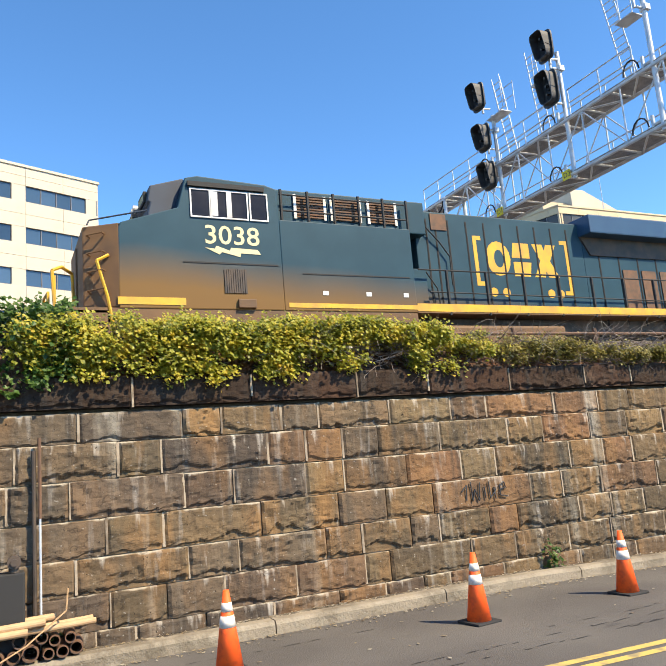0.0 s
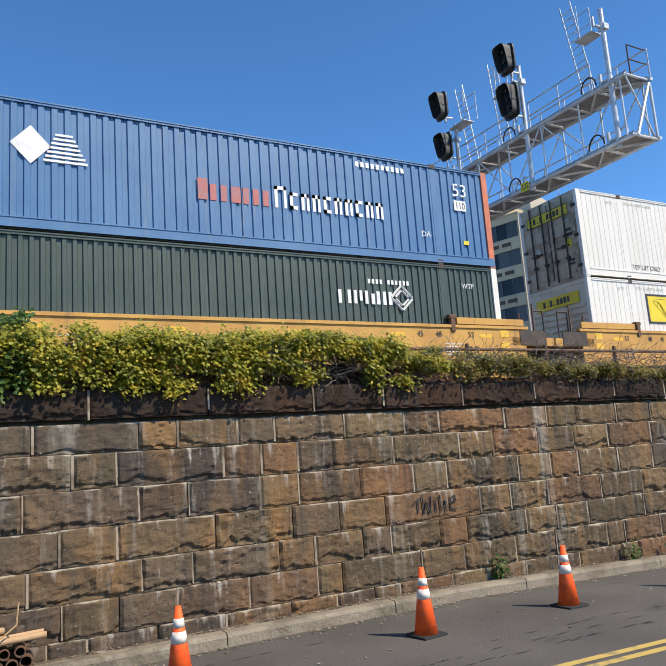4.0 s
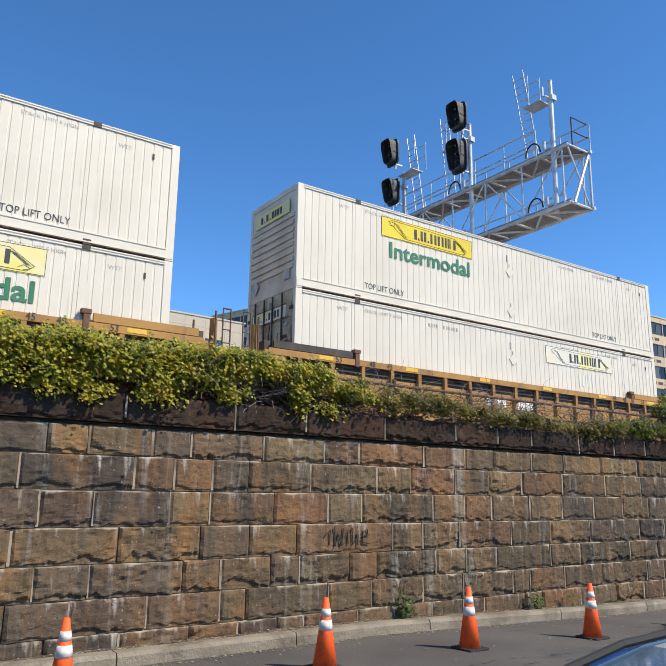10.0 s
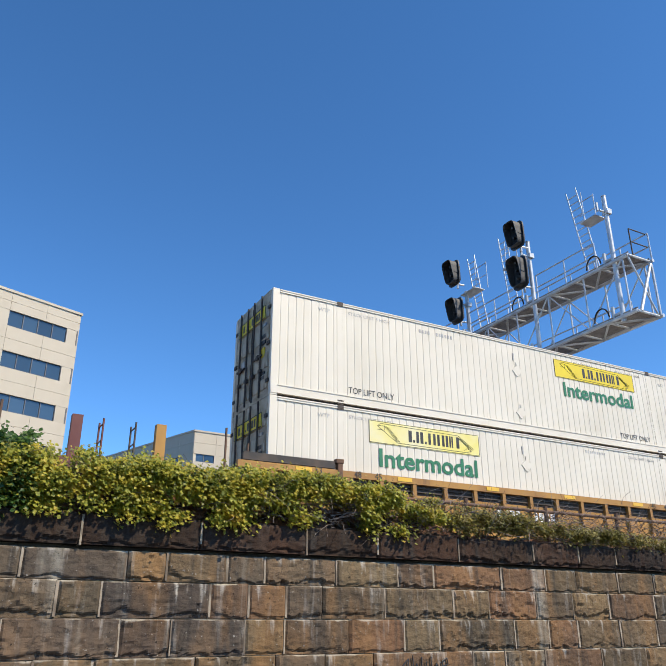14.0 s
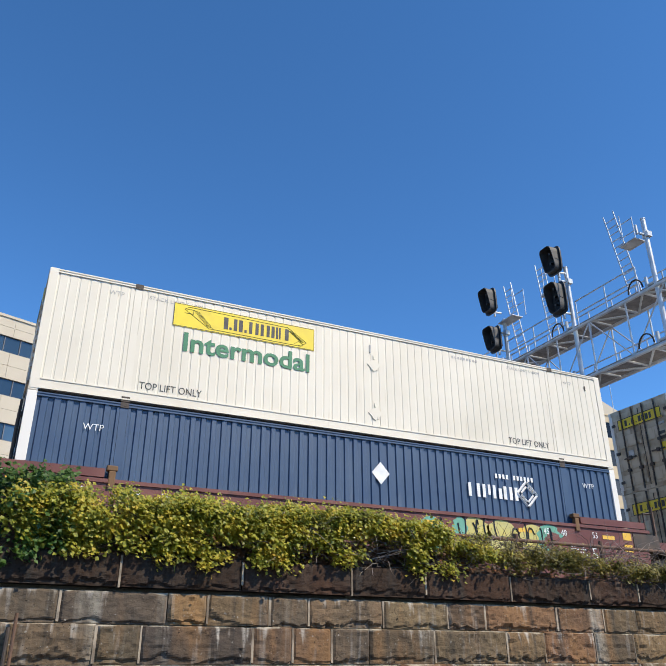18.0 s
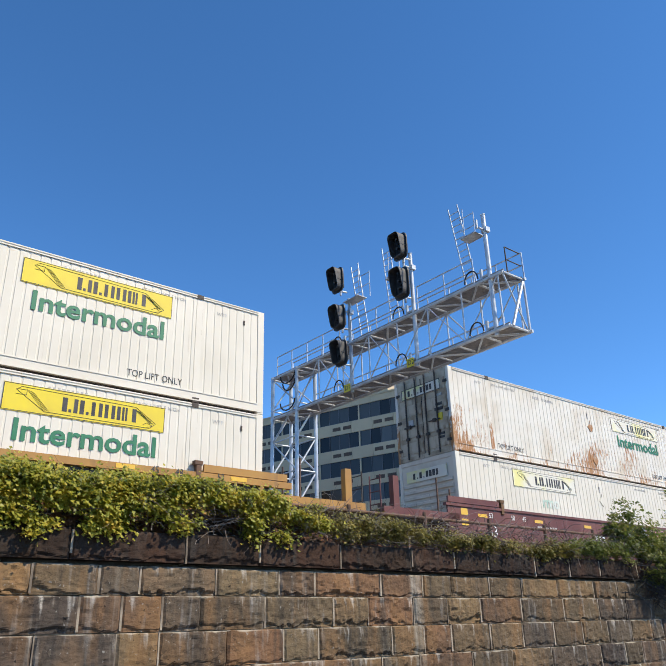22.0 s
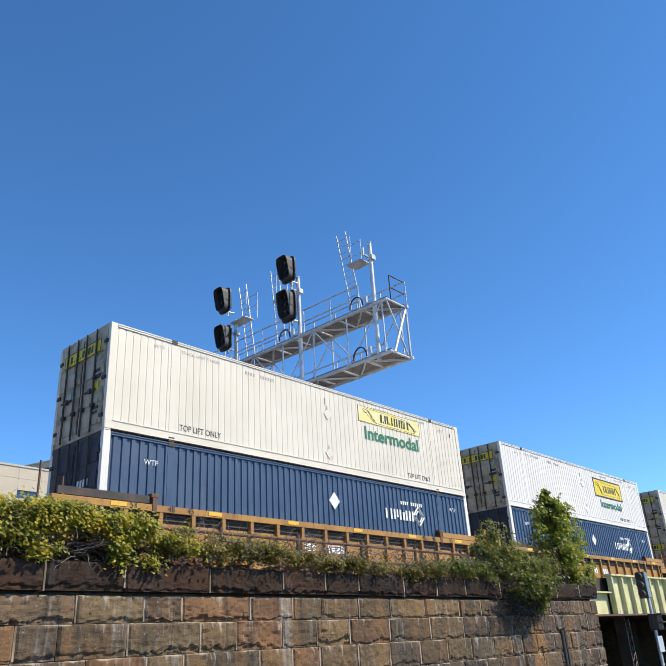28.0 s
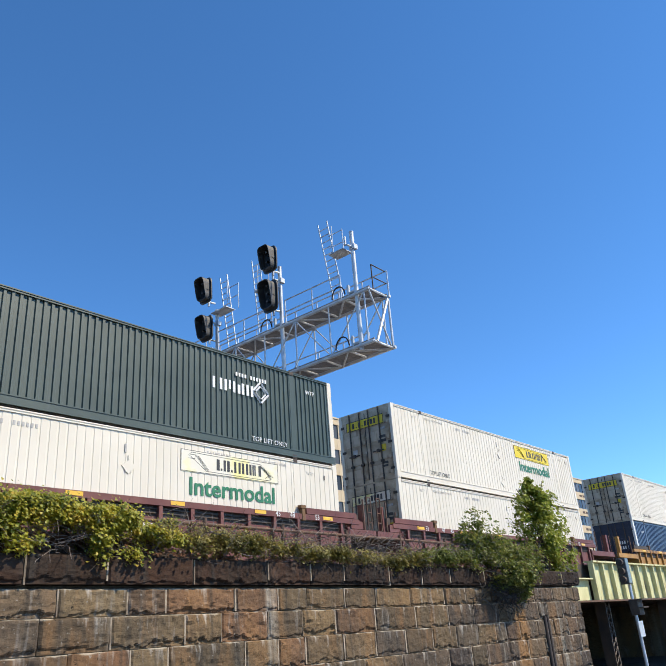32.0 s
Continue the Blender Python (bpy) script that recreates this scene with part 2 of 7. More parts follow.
KERB = mat("kerb_concrete", (0.255, 0.217, 0.162), 0.9, second=(0.128, 0.106, 0.076), scale=2.5, mix=(0.45, 0.68), bump=0.7, bump_scale=30, third=(0.297, 0.258, 0.196), third_scale=5, world_space=True)
FOOTWAY = mat("dirty_concrete", (0.12, 0.10, 0.072), 0.95, second=(0.07, 0.058, 0.042), scale=3.5, mix=(0.4, 0.62), bump=0.8, bump_scale=18, third=(0.30, 0.26, 0.19), third_scale=6, third_at=(0.58, 0.72), world_space=True)
EARTH = mat("earth", (0.10, 0.075, 0.05), 0.95, second=(0.05, 0.04, 0.03), scale=2, bump=0.8, bump_scale=12, world_space=True)
BALLAST = mat("ballast", (0.20, 0.18, 0.165), 0.95, second=(0.07, 0.06, 0.055), scale=14, mix=(0.4, 0.6), bump=1.0, bump_scale=22, world_space=True)
ROAD_YELLOW = mat("road_yellow", (0.52, 0.37, 0.10), 0.85, second=(0.26, 0.21, 0.11), scale=7, mix=(0.48, 0.66), world_space=True)
WHITE = mat("container_white", (0.713, 0.683, 0.626), 0.5, second=(0.652, 0.618, 0.557), scale=0.5, mix=(0.4, 0.75), third=(0.539, 0.479, 0.392), third_scale=2.6, third_at=(0.68, 0.85), stretch=(3, 1, 0.2), bump=0.03, bump_scale=4)
CREAM = mat("container_cream", (0.679, 0.626, 0.522), 0.55, second=(0.6, 0.548, 0.444), scale=0.5, mix=(0.4, 0.75), third=(0.452, 0.365, 0.261), third_scale=2.6, third_at=(0.66, 0.84), stretch=(3, 1, 0.2), bump=0.03, bump_scale=4)
RUSTY = mat("container_rusty", (0.679, 0.635, 0.548), 0.55, second=(0.574, 0.496, 0.383), scale=0.9, mix=(0.45, 0.72), bump=0.05, bump_scale=5)


def add_rust(m):
    """Rust that breaks out in patches low on the sheet and runs down the grooves."""
    nodes, link = m.node_tree.nodes, m.node_tree.links.new
    bsdf = nodes["Principled BSDF"]
    clean = bsdf.inputs["Base Color"].links[0].from_socket
    coords = nodes.new("ShaderNodeTexCoord")
    split = nodes.new("ShaderNodeSeparateXYZ")
    link(coords.outputs["Object"], split.inputs[0])
    total = None
    for sc, stretch, gain in ((0.55, (1, 1, 0.8), 1.1), (7.0, (1.4, 1, 0.35), 0.9), (22.0, (1, 1, 0.6), 0.35)):
        mapping = nodes.new("ShaderNodeMapping")
        mapping.inputs["Scale"].default_value = stretch
        mapping.inputs["Location"].default_value = (3.1, 0, 0)
        link(coords.outputs["Object"], mapping.inputs[0])
        n = nodes.new("ShaderNodeTexNoise")
        n.inputs["Scale"].default_value, n.inputs["Detail"].default_value = sc, 6
        link(mapping.outputs[0], n.inputs["Vector"])
        add = nodes.new("ShaderNodeMath")
        add.operation = "MULTIPLY_ADD"
        link(n.outputs[0], add.inputs[0])
        add.inputs[1].default_value = gain
        if total is None:
            low = nodes.new("ShaderNodeMath")
            low.operation = "MULTIPLY"
            link(split.outputs[2], low.inputs[0])
            low.inputs[1].default_value = -0.16
            total = low.outputs[0]
        link(total, add.inputs[2])
        total = add.outputs[0]
    ramp = nodes.new("ShaderNodeMapRange")
    ramp.inputs["From Min"].default_value, ramp.inputs["From Max"].default_value = 1.13, 1.27
    link(total, ramp.inputs[0])
    mixer = nodes.new("ShaderNodeMix")
    mixer.data_type = "RGBA"
    link(ramp.outputs[0], mixer.inputs[0])
    link(clean, mixer.inputs[6])
    mixer.inputs[7].default_value = (0.36, 0.17, 0.055, 1)
    link(mixer.outputs[2], bsdf.inputs["Base Color"])


add_rust(RUSTY)
END_GREY = mat("container_end", (0.496, 0.424, 0.311), 0.6, second=(0.224, 0.159, 0.092), scale=1.3, mix=(0.45, 0.68), third=(0.107, 0.063, 0.033), third_scale=2.0, third_at=(0.6, 0.75), stretch=(1, 2, 0.4))
END_PALE = mat("container_end_pale", (0.627, 0.562, 0.460), 0.6, second=(0.470, 0.395, 0.304), scale=1.3, mix=(0.45, 0.68), third=(0.246, 0.166, 0.101), third_scale=2.0, third_at=(0.64, 0.8), stretch=(1, 2, 0.4))
# the shade on the container ends is put into this darker navy
SHADED_NAVY_END = mat("shaded_navy_end", (0.012, 0.018, 0.036), 0.6, second=(0.022, 0.03, 0.05), scale=1.5)
NAVY = mat("container_navy", (0.032, 0.064, 0.125), 0.45, second=(0.050, 0.085, 0.145), scale=1.0, third=(0.10, 0.13, 0.18), third_scale=1.5, third_at=(0.62, 0.8), stretch=(3, 1, 0.3))
GREEN = mat("container_green", (0.040, 0.060, 0.048), 0.45, second=(0.058, 0.080, 0.064), scale=1.0, third=(0.09, 0.11, 0.10), third_scale=1.5, third_at=(0.62, 0.8), stretch=(3, 1, 0.3))
BLUE = mat("container_blue", (0.050, 0.145, 0.30), 0.5, second=(0.075, 0.185, 0.34), scale=1.0, third=(0.14, 0.20, 0.28), third_scale=1.6, third_at=(0.6, 0.8), stretch=(3, 1, 0.3))
ORANGE = mat("post_orange", (0.62, 0.17, 0.08), 0.55, second=(0.40, 0.12, 0.06), scale=3)
CAR_YELLOW = mat("car_yellow", (0.55, 0.30, 0.065), 0.6, second=(0.44, 0.225, 0.05), scale=1.2, mix=(0.4, 0.7), third=(0.153, 0.077, 0.036), third_scale=1.5, third_at=(0.6, 0.8), stretch=(2.5, 1, 0.4))
CAR_OCHRE = mat("car_ochre", (0.40, 0.205, 0.040), 0.6, second=(0.29, 0.14, 0.036), scale=1.2, mix=(0.4, 0.7), third=(0.12, 0.062, 0.032), third_scale=1.5, third_at=(0.58, 0.78), stretch=(2.5, 1, 0.4))
CAR_MAROON = mat("car_maroon", (0.115, 0.030, 0.024), 0.6, second=(0.17, 0.06, 0.045), scale=1.2, mix=(0.4, 0.7), third=(0.06, 0.028, 0.022), third_scale=1.5, third_at=(0.6, 0.8), stretch=(2.5, 1, 0.4))
STEEL_DARK = mat("dark_steel", (0.035, 0.030, 0.027), 0.7, second=(0.09, 0.06, 0.04), scale=3)
RAIL = mat("rail_steel", (0.20, 0.13, 0.09), 0.5, 0.6, second=(0.12, 0.07, 0.045), scale=5)
TIE = mat("tie_wood", (0.07, 0.055, 0.045), 0.9, second=(0.12, 0.10, 0.085), scale=4, bump=0.5)
GALV = mat("galvanised_steel", (0.552, 0.58, 0.607), 0.42, 0.3, second=(0.405, 0.432, 0.46), scale=3, mix=(0.4, 0.7), bump=0.05)
GRATE = mat("walkway_grating", (0.311, 0.273, 0.228), 0.6, 0.1, second=(0.203, 0.176, 0.144), scale=4)
HOOD_GREY = mat("hood_grey", (0.050, 0.049, 0.048), 0.6, second=(0.032, 0.032, 0.033), scale=4)
BLACK = mat("signal_black", (0.012, 0.012, 0.013), 0.45, second=(0.03, 0.03, 0.03), scale=4)
THICKET = mat("thicket", (0.16, 0.070, 0.035), 0.95, second=(0.030, 0.020, 0.014), scale=11, mix=(0.42, 0.60), bump=1.0, bump_scale=18, world_space=True)
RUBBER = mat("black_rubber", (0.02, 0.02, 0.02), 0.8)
LENS = mat("signal_lens", (0.012, 0.012, 0.012), 0.45, spec=0.2)
YELLOW = mat("logo_yellow", (0.736, 0.57, 0.018), 0.5, second=(0.644, 0.478, 0.028), scale=2)
PALE_YELLOW = mat("faded_yellow", (0.74, 0.64, 0.16), 0.55, second=(0.72, 0.66, 0.40), scale=1.2, mix=(0.35, 0.65))
GHOST = mat("faded_panel", (0.70, 0.66, 0.55), 0.55, second=(0.74, 0.68, 0.28), scale=0.9, mix=(0.5, 0.62))
INK = mat("black_lettering", (0.016, 0.016, 0.018), 0.55, second=(0.05, 0.05, 0.05), scale=5)
FAINT = mat("faded_lettering", (0.33, 0.32, 0.30), 0.6, second=(0.50, 0.49, 0.46), scale=6)
LOGO_GREEN = mat("logo_green", (0.016, 0.15, 0.065), 0.5, second=(0.026, 0.18, 0.085), scale=3)
FAINT_GREEN = mat("faded_green", (0.33, 0.50, 0.38), 0.6, second=(0.62, 0.64, 0.56), scale=2.0, mix=(0.42, 0.6))
WHITE_INK = mat("white_lettering", (0.78, 0.78, 0.76), 0.5, second=(0.62, 0.62, 0.60), scale=4)
RED_INK = mat("faded_red", (0.45, 0.12, 0.10), 0.6, second=(0.30, 0.16, 0.18), scale=4)
REFLECT = mat("reflector_yellow", (0.72, 0.43, 0.04), 0.4)
CONE = mat("cone_orange", (0.98, 0.12, 0.018), 0.6, second=(0.72, 0.075, 0.02), scale=16, mix=(0.5, 0.72), bump=0.08)
CONE_BAND = mat("cone_white", (0.82, 0.75, 0.66), 0.75, second=(0.55, 0.48, 0.42), scale=14, mix=(0.45, 0.7))
CONCRETE = mat("precast_concrete", (0.562, 0.448, 0.293), 0.85, second=(0.488, 0.386, 0.252), scale=0.25, bump=0.1, by_object=0.05)
CONCRETE_WHITE = mat("white_precast", (0.51, 0.451, 0.357), 0.85, second=(0.451, 0.395, 0.31), scale=0.3, bump=0.1)
GLASS = mat("window_glass", (0.060, 0.062, 0.060), 0.14, spec=0.28, by_object=0.9)
# blue is put into the colour for the sky these panes reflect
GLASS_SKY_TINT = mat("sky_tinted_glass", (0.035, 0.065, 0.10), 0.06, spec=0.9, by_object=0.5)
CAB_GLASS = mat("cab_glass", (0.014, 0.012, 0.012), 0.1, second=(0.03, 0.026, 0.024), scale=1.5, spec=0.3)
VENT_BROWN = mat("vent_brown", (0.07, 0.045, 0.03), 0.7, second=(0.12, 0.075, 0.05), scale=4)
FRAME = mat("window_frame", (0.12, 0.12, 0.13), 0.5)
BARK = mat("bark", (0.11, 0.085, 0.06), 0.9, second=(0.06, 0.045, 0.035), scale=8, bump=0.6)
TWIG = mat("dry_twig", (0.16, 0.12, 0.095), 0.9, second=(0.09, 0.065, 0.05), scale=6)
RUST = mat("rusty_pipe", (0.15, 0.075, 0.04), 0.8, second=(0.08, 0.05, 0.035), scale=5)
TAN_PIPE = mat("tan_pipe", (0.50, 0.33, 0.18), 0.7, second=(0.34, 0.20, 0.10), scale=4)
BRIDGE_PAINT = mat("bridge_paint", (0.66, 0.64, 0.36), 0.7, second=(0.46, 0.42, 0.20), scale=1.5, third=(0.16, 0.08, 0.04), third_scale=2, third_at=(0.6, 0.72), stretch=(2, 1, 0.5))
CAR_BLUE = mat("car_paint_blue", (0.02, 0.085, 0.27), 0.18, 0.3, second=(0.022, 0.09, 0.28), scale=3, spec=0.7)
CAR_GLASS = mat("car_glass", (0.05, 0.08, 0.11), 0.05, spec=1.0)
LEAF_BUSH = leaf_material("bush_leaf", [(0.122, 0.091, 0.027), (0.140, 0.158, 0.022), (0.226, 0.241, 0.029), (0.328, 0.324, 0.038), (0.431, 0.381, 0.045), (0.563, 0.448, 0.063), (0.507, 0.348, 0.063)])
LEAF_DARK = leaf_material("dark_leaf", [(0.03, 0.07, 0.014), (0.05, 0.115, 0.02), (0.08, 0.155, 0.026), (0.14, 0.20, 0.03)])
LEAF_DRY = leaf_material("dry_leaf", [(0.07, 0.05, 0.03), (0.13, 0.12, 0.03), (0.19, 0.17, 0.04), (0.28, 0.23, 0.055), (0.36, 0.30, 0.07)])
LEAF_TREE = leaf_material("tree_leaf", [(0.089, 0.133, 0.020), (0.163, 0.218, 0.029), (0.252, 0.296, 0.044), (0.340, 0.351, 0.064), (0.407, 0.406, 0.080)])
LEAF_OLIVE = leaf_material("olive_leaf", [(0.06, 0.08, 0.018), (0.10, 0.13, 0.026), (0.15, 0.18, 0.034), (0.22, 0.23, 0.05), (0.31, 0.29, 0.07)])
LEAF_FIR = leaf_material("conifer_needles", [(0.012, 0.035, 0.02), (0.02, 0.05, 0.028), (0.03, 0.06, 0.03)])


def loco_paint():
    """Blue hood paint, faded, with brown road dust that lies thick low down and thins out upwards."""
    m = mat("loco_blue", (0.009, 0.045, 0.068), 0.55, second=(0.015, 0.058, 0.084), scale=0.9, mix=(0.4, 0.7), spec=0.2)
    nt = m.node_tree
    nodes, link = nt.nodes, nt.links.new
    bsdf = nodes["Principled BSDF"]
    clean = bsdf.inputs["Base Color"].links[0].from_socket
    coords = nodes.new("ShaderNodeTexCoord")
    split = nodes.new("ShaderNodeSeparateXYZ")
    link(coords.outputs["Object"], split.inputs[0])
    n = nodes.new("ShaderNodeTexNoise")
    n.inputs["Scale"].default_value, n.inputs["Detail"].default_value = 0.7, 7
    link(coords.outputs["Object"], n.inputs["Vector"])
    wobble = nodes.new("ShaderNodeMath")
    wobble.operation = "MULTIPLY_ADD"
    link(n.outputs[0], wobble.inputs[0])
    wobble.inputs[1].default_value = 0.35
    link(split.outputs[2], wobble.inputs[2])
    along = nodes.new("ShaderNodeMath")
    along.operation = "MULTIPLY_ADD"
    link(split.outputs[0], along.inputs[0])
    along.inputs[1].default_value = 0.085
    link(wobble.outputs[0], along.inputs[2])
    ramp = nodes.new("ShaderNodeMapRange")
    ramp.inputs["From Min"].default_value, ramp.inputs["From Max"].default_value = 2.5, 3.4
    ramp.inputs["To Min"].default_value, ramp.inputs["To Max"].default_value = 0.97, 0.02
    link(along.outputs[0], ramp.inputs[0])
    mixer = nodes.new("ShaderNodeMix")
    mixer.data_type = "RGBA"
    link(ramp.outputs[0], mixer.inputs[0])
    link(clean, mixer.inputs[6])
    mixer.inputs[7].default_value = (0.165, 0.088, 0.026, 1)
    link(mixer.outputs[2], bsdf.inputs["Base Color"])
    return m


LOCO_BLUE = loco_paint()
LOCO_BROWN = mat("loco_dusty", (0.155, 0.078, 0.028), 0.7, second=(0.09, 0.048, 0.022), scale=1.5)
LOCO_ROOF = mat("loco_navy", (0.008, 0.017, 0.034), 0.6, second=(0.014, 0.028, 0.05), scale=1)
RADIATOR_BLUE = mat("radiator_blue", (0.010, 0.045, 0.10), 0.45, second=(0.016, 0.06, 0.12), scale=1.2)
LOCO_YELLOW = mat("loco_yellow", (0.64, 0.35, 0.016), 0.5, second=(0.42, 0.23, 0.035), scale=2.5)
LOCO_LETTER = mat("loco_letter", (0.60, 0.52, 0.28), 0.5, second=(0.55, 0.50, 0.30), scale=3)
SILVER = mat("window_silver", (0.50, 0.50, 0.48), 0.45, 0.3, second=(0.36, 0.35, 0.33), scale=3)
PLATE_WHITE = mat("data_plate", (0.70, 0.70, 0.68), 0.5, second=(0.5, 0.5, 0.48), scale=10)

# ---- mesh helpers ----


def box(bm, x0, x1, y0, y1, z0, z1):
    v = [bm.verts.new((x, y, z)) for x in (x0, x1) for y in (y0, y1) for z in (z0, z1)]
    for q in ((0, 1, 3, 2), (4, 6, 7, 5), (0, 4, 5, 1), (2, 3, 7, 6), (0, 2, 6, 4), (1, 5, 7, 3)):
        bm.faces.new([v[i] for i in q])


def rod(bm, a, b, r, n=6, r2=None):
    """A capped bar from a to b."""
    a, b = Vector(a), Vector(b)
    turn = (b - a).to_track_quat("Z", "Y").to_matrix()
    rings = []
    for p, rad in ((a, r), (b, r if r2 is None else r2)):
        rings.append([bm.verts.new(p + turn @ Vector((math.cos(k * math.tau / n) * rad, math.sin(k * math.tau / n) * rad, 0))) for k in range(n)])
    for k in range(n):
        bm.faces.new((rings[0][k], rings[0][(k + 1) % n], rings[1][(k + 1) % n], rings[1][k]))
    bm.faces.new(rings[0][::-1])
    bm.faces.new(rings[1])


def pipe(bm, points, r, n=6):
    for a, b in zip(points, points[1:]):
        rod(bm, a, b, r, n)


def slab(bm, outline, y0, y1):
    """A plate whose outline in x and z runs round once, from y0 to y1."""
    front = [bm.verts.new((x, y0, z)) for x, z in outline]
    back = [bm.verts.new((x, y1, z)) for x, z in outline]
    bm.faces.new(front)
    bm.faces.new(back[::-1])
    k = len(outline)
    for i in range(k):
        bm.faces.new((front[i], back[i], back[(i + 1) % k], front[(i + 1) % k]))


def mesh_of(bm, name, bevel=0.0):
    bmesh.ops.recalc_face_normals(bm, faces=bm.faces)
    if bevel:
        bmesh.ops.bevel(bm, geom=[e for e in bm.edges if e.calc_face_angle(0) > 0.6], offset=bevel, segments=2, affect="EDGES", profile=0.6)
    me = bpy.data.meshes.new(name)
    bm.to_mesh(me)
    bm.free()
    return me


def part(name, shape, material, parent=None, label="", m=None, bevel=0.0):
    """Links a bmesh or a mesh as one object under a thing or a part."""
    me = shape if isinstance(shape, bpy.types.Mesh) else mesh_of(shape, name, bevel)
    if material and not me.materials:
        me.materials.append(material)
    ob = new(name, me)
    if parent:
        ob.parent = parent
    if m is not None:
        ob.matrix_basis = m
    if label:
        ob["label"] = label
    return ob


def boxes(*rows):
    bm = bmesh.new()
    for row in rows:
        box(bm, *row)
    return bm


def rods(*rows):
    bm = bmesh.new()
    for row in rows:
        rod(bm, *row)
    return bm


KEPT = {}


def kept(key, build, material=None, bevel=0.0):
    """One mesh for all that look alike."""
    if key not in KEPT:
        KEPT[key] = mesh_of(build(), key[0] if isinstance(key, tuple) else key, bevel)
        if material:
            KEPT[key].materials.append(material)
    return KEPT[key]


def lettering(text, height, squeeze=1.0, bold=0.0, depth=0.0015):
    """Letters as a mesh in the x-z plane, from the left end of the base line, facing -y."""
    key = ("lettering", text, height, squeeze, bold)
    if key not in KEPT:
        curve = bpy.data.curves.new("lettering", "FONT")
        curve.body, curve.size, curve.extrude, curve.offset, curve.resolution_u = text, height / 0.70, depth, bold * height, 3
        ob = bpy.data.objects.new("lettering", curve)
        scene.collection.objects.link(ob)
        bpy.context.view_layer.update()
        me = bpy.data.meshes.new_from_object(ob.evaluated_get(bpy.context.evaluated_depsgraph_get()))
        bpy.data.objects.remove(ob)
        me.transform(pose(0, 0, 0, 90, 0, 0) @ Matrix.Diagonal((squeeze, 1, 1, 1)))
        me.materials.clear()
        KEPT[key] = me
    return KEPT[key]


def letters(text, height, material, parent, x, y, z, squeeze=1.0, bold=0.0, rz=0, width=None, label=""):
    me = lettering(text, height, squeeze, bold)
    if width:
        have = max(v.co.x for v in me.vertices)
        me = lettering(text, height, squeeze * width / have, bold)
    if me.materials and me.materials[0] != material:
        me = me.copy()
        me.materials.clear()
    return part("lettering", me, material, parent, label, pose(x, y, z, 0, 0, rz))


def thing(name, x=0.0, y=0.0, z=0.0, label="", category="", group="", kind=""):
    ob = new(name)
    ob.empty_display_size = 0.3
    ob.matrix_basis = pose(x, y, z)
    return tagged(ob, label, category, group, kind)

# ---- the setting ----
WALL_Y, WALL_END, RAIL_Z, TRACK_Y = 8.57, 19.95, 3.5, 16.53

# road, out to the horizon: it sheds water towards the kerb and falls gently to the underpass
ROAD_FALL = ((-900.0, 0.0), (6.5, 0.0), (12.0, -0.165), (24.0, -0.31), (1500.0, -0.31))


def road_z(x, y):
    """Height of the road's surface."""
    for (x0, z0), (x1, z1) in zip(ROAD_FALL, ROAD_FALL[1:]):
        if x <= x1:
            fall = z0 + (z1 - z0) * (x - x0) / (x1 - x0)
            break
    return fall - 0.185 - 0.060 * min(1.0, max(0.0, (y - 6.0) / 2.1))


bm = bmesh.new()
rows_ = [[bm.verts.new((x, y, road_z(x, y))) for y in (-900, 6.0, 8.1, 1500)] for x, _ in ROAD_FALL]
for r0, r1 in zip(rows_, rows_[1:]):
    for k in range(3):
        bm.faces.new((r0[k], r1[k], r1[k + 1], r0[k + 1]))
tagged(part("ground", bm, ASPHALT), "worn grey asphalt road with dark patches and cracks", "road", kind="structure")

# double yellow centre line
for y in (4.955, 5.126):
    bm = bmesh.new()
    edge = []
    for x in (-30.0, 6.5, 12.0, 24.0, 60.0):
        yy = y - (x - 3.8) * 0.0734
        edge.append([bm.verts.new((x, yy + o, road_z(x, yy) + 0.005)) for o in (-0.048, 0.048)])
    for p, q in zip(edge, edge[1:]):
        bm.faces.new((p[0], q[0], q[1], p[1]))
    tagged(part("road_line", bm, ROAD_YELLOW), "yellow painted centre line on the asphalt", "road marking", "centre lines", "structure")

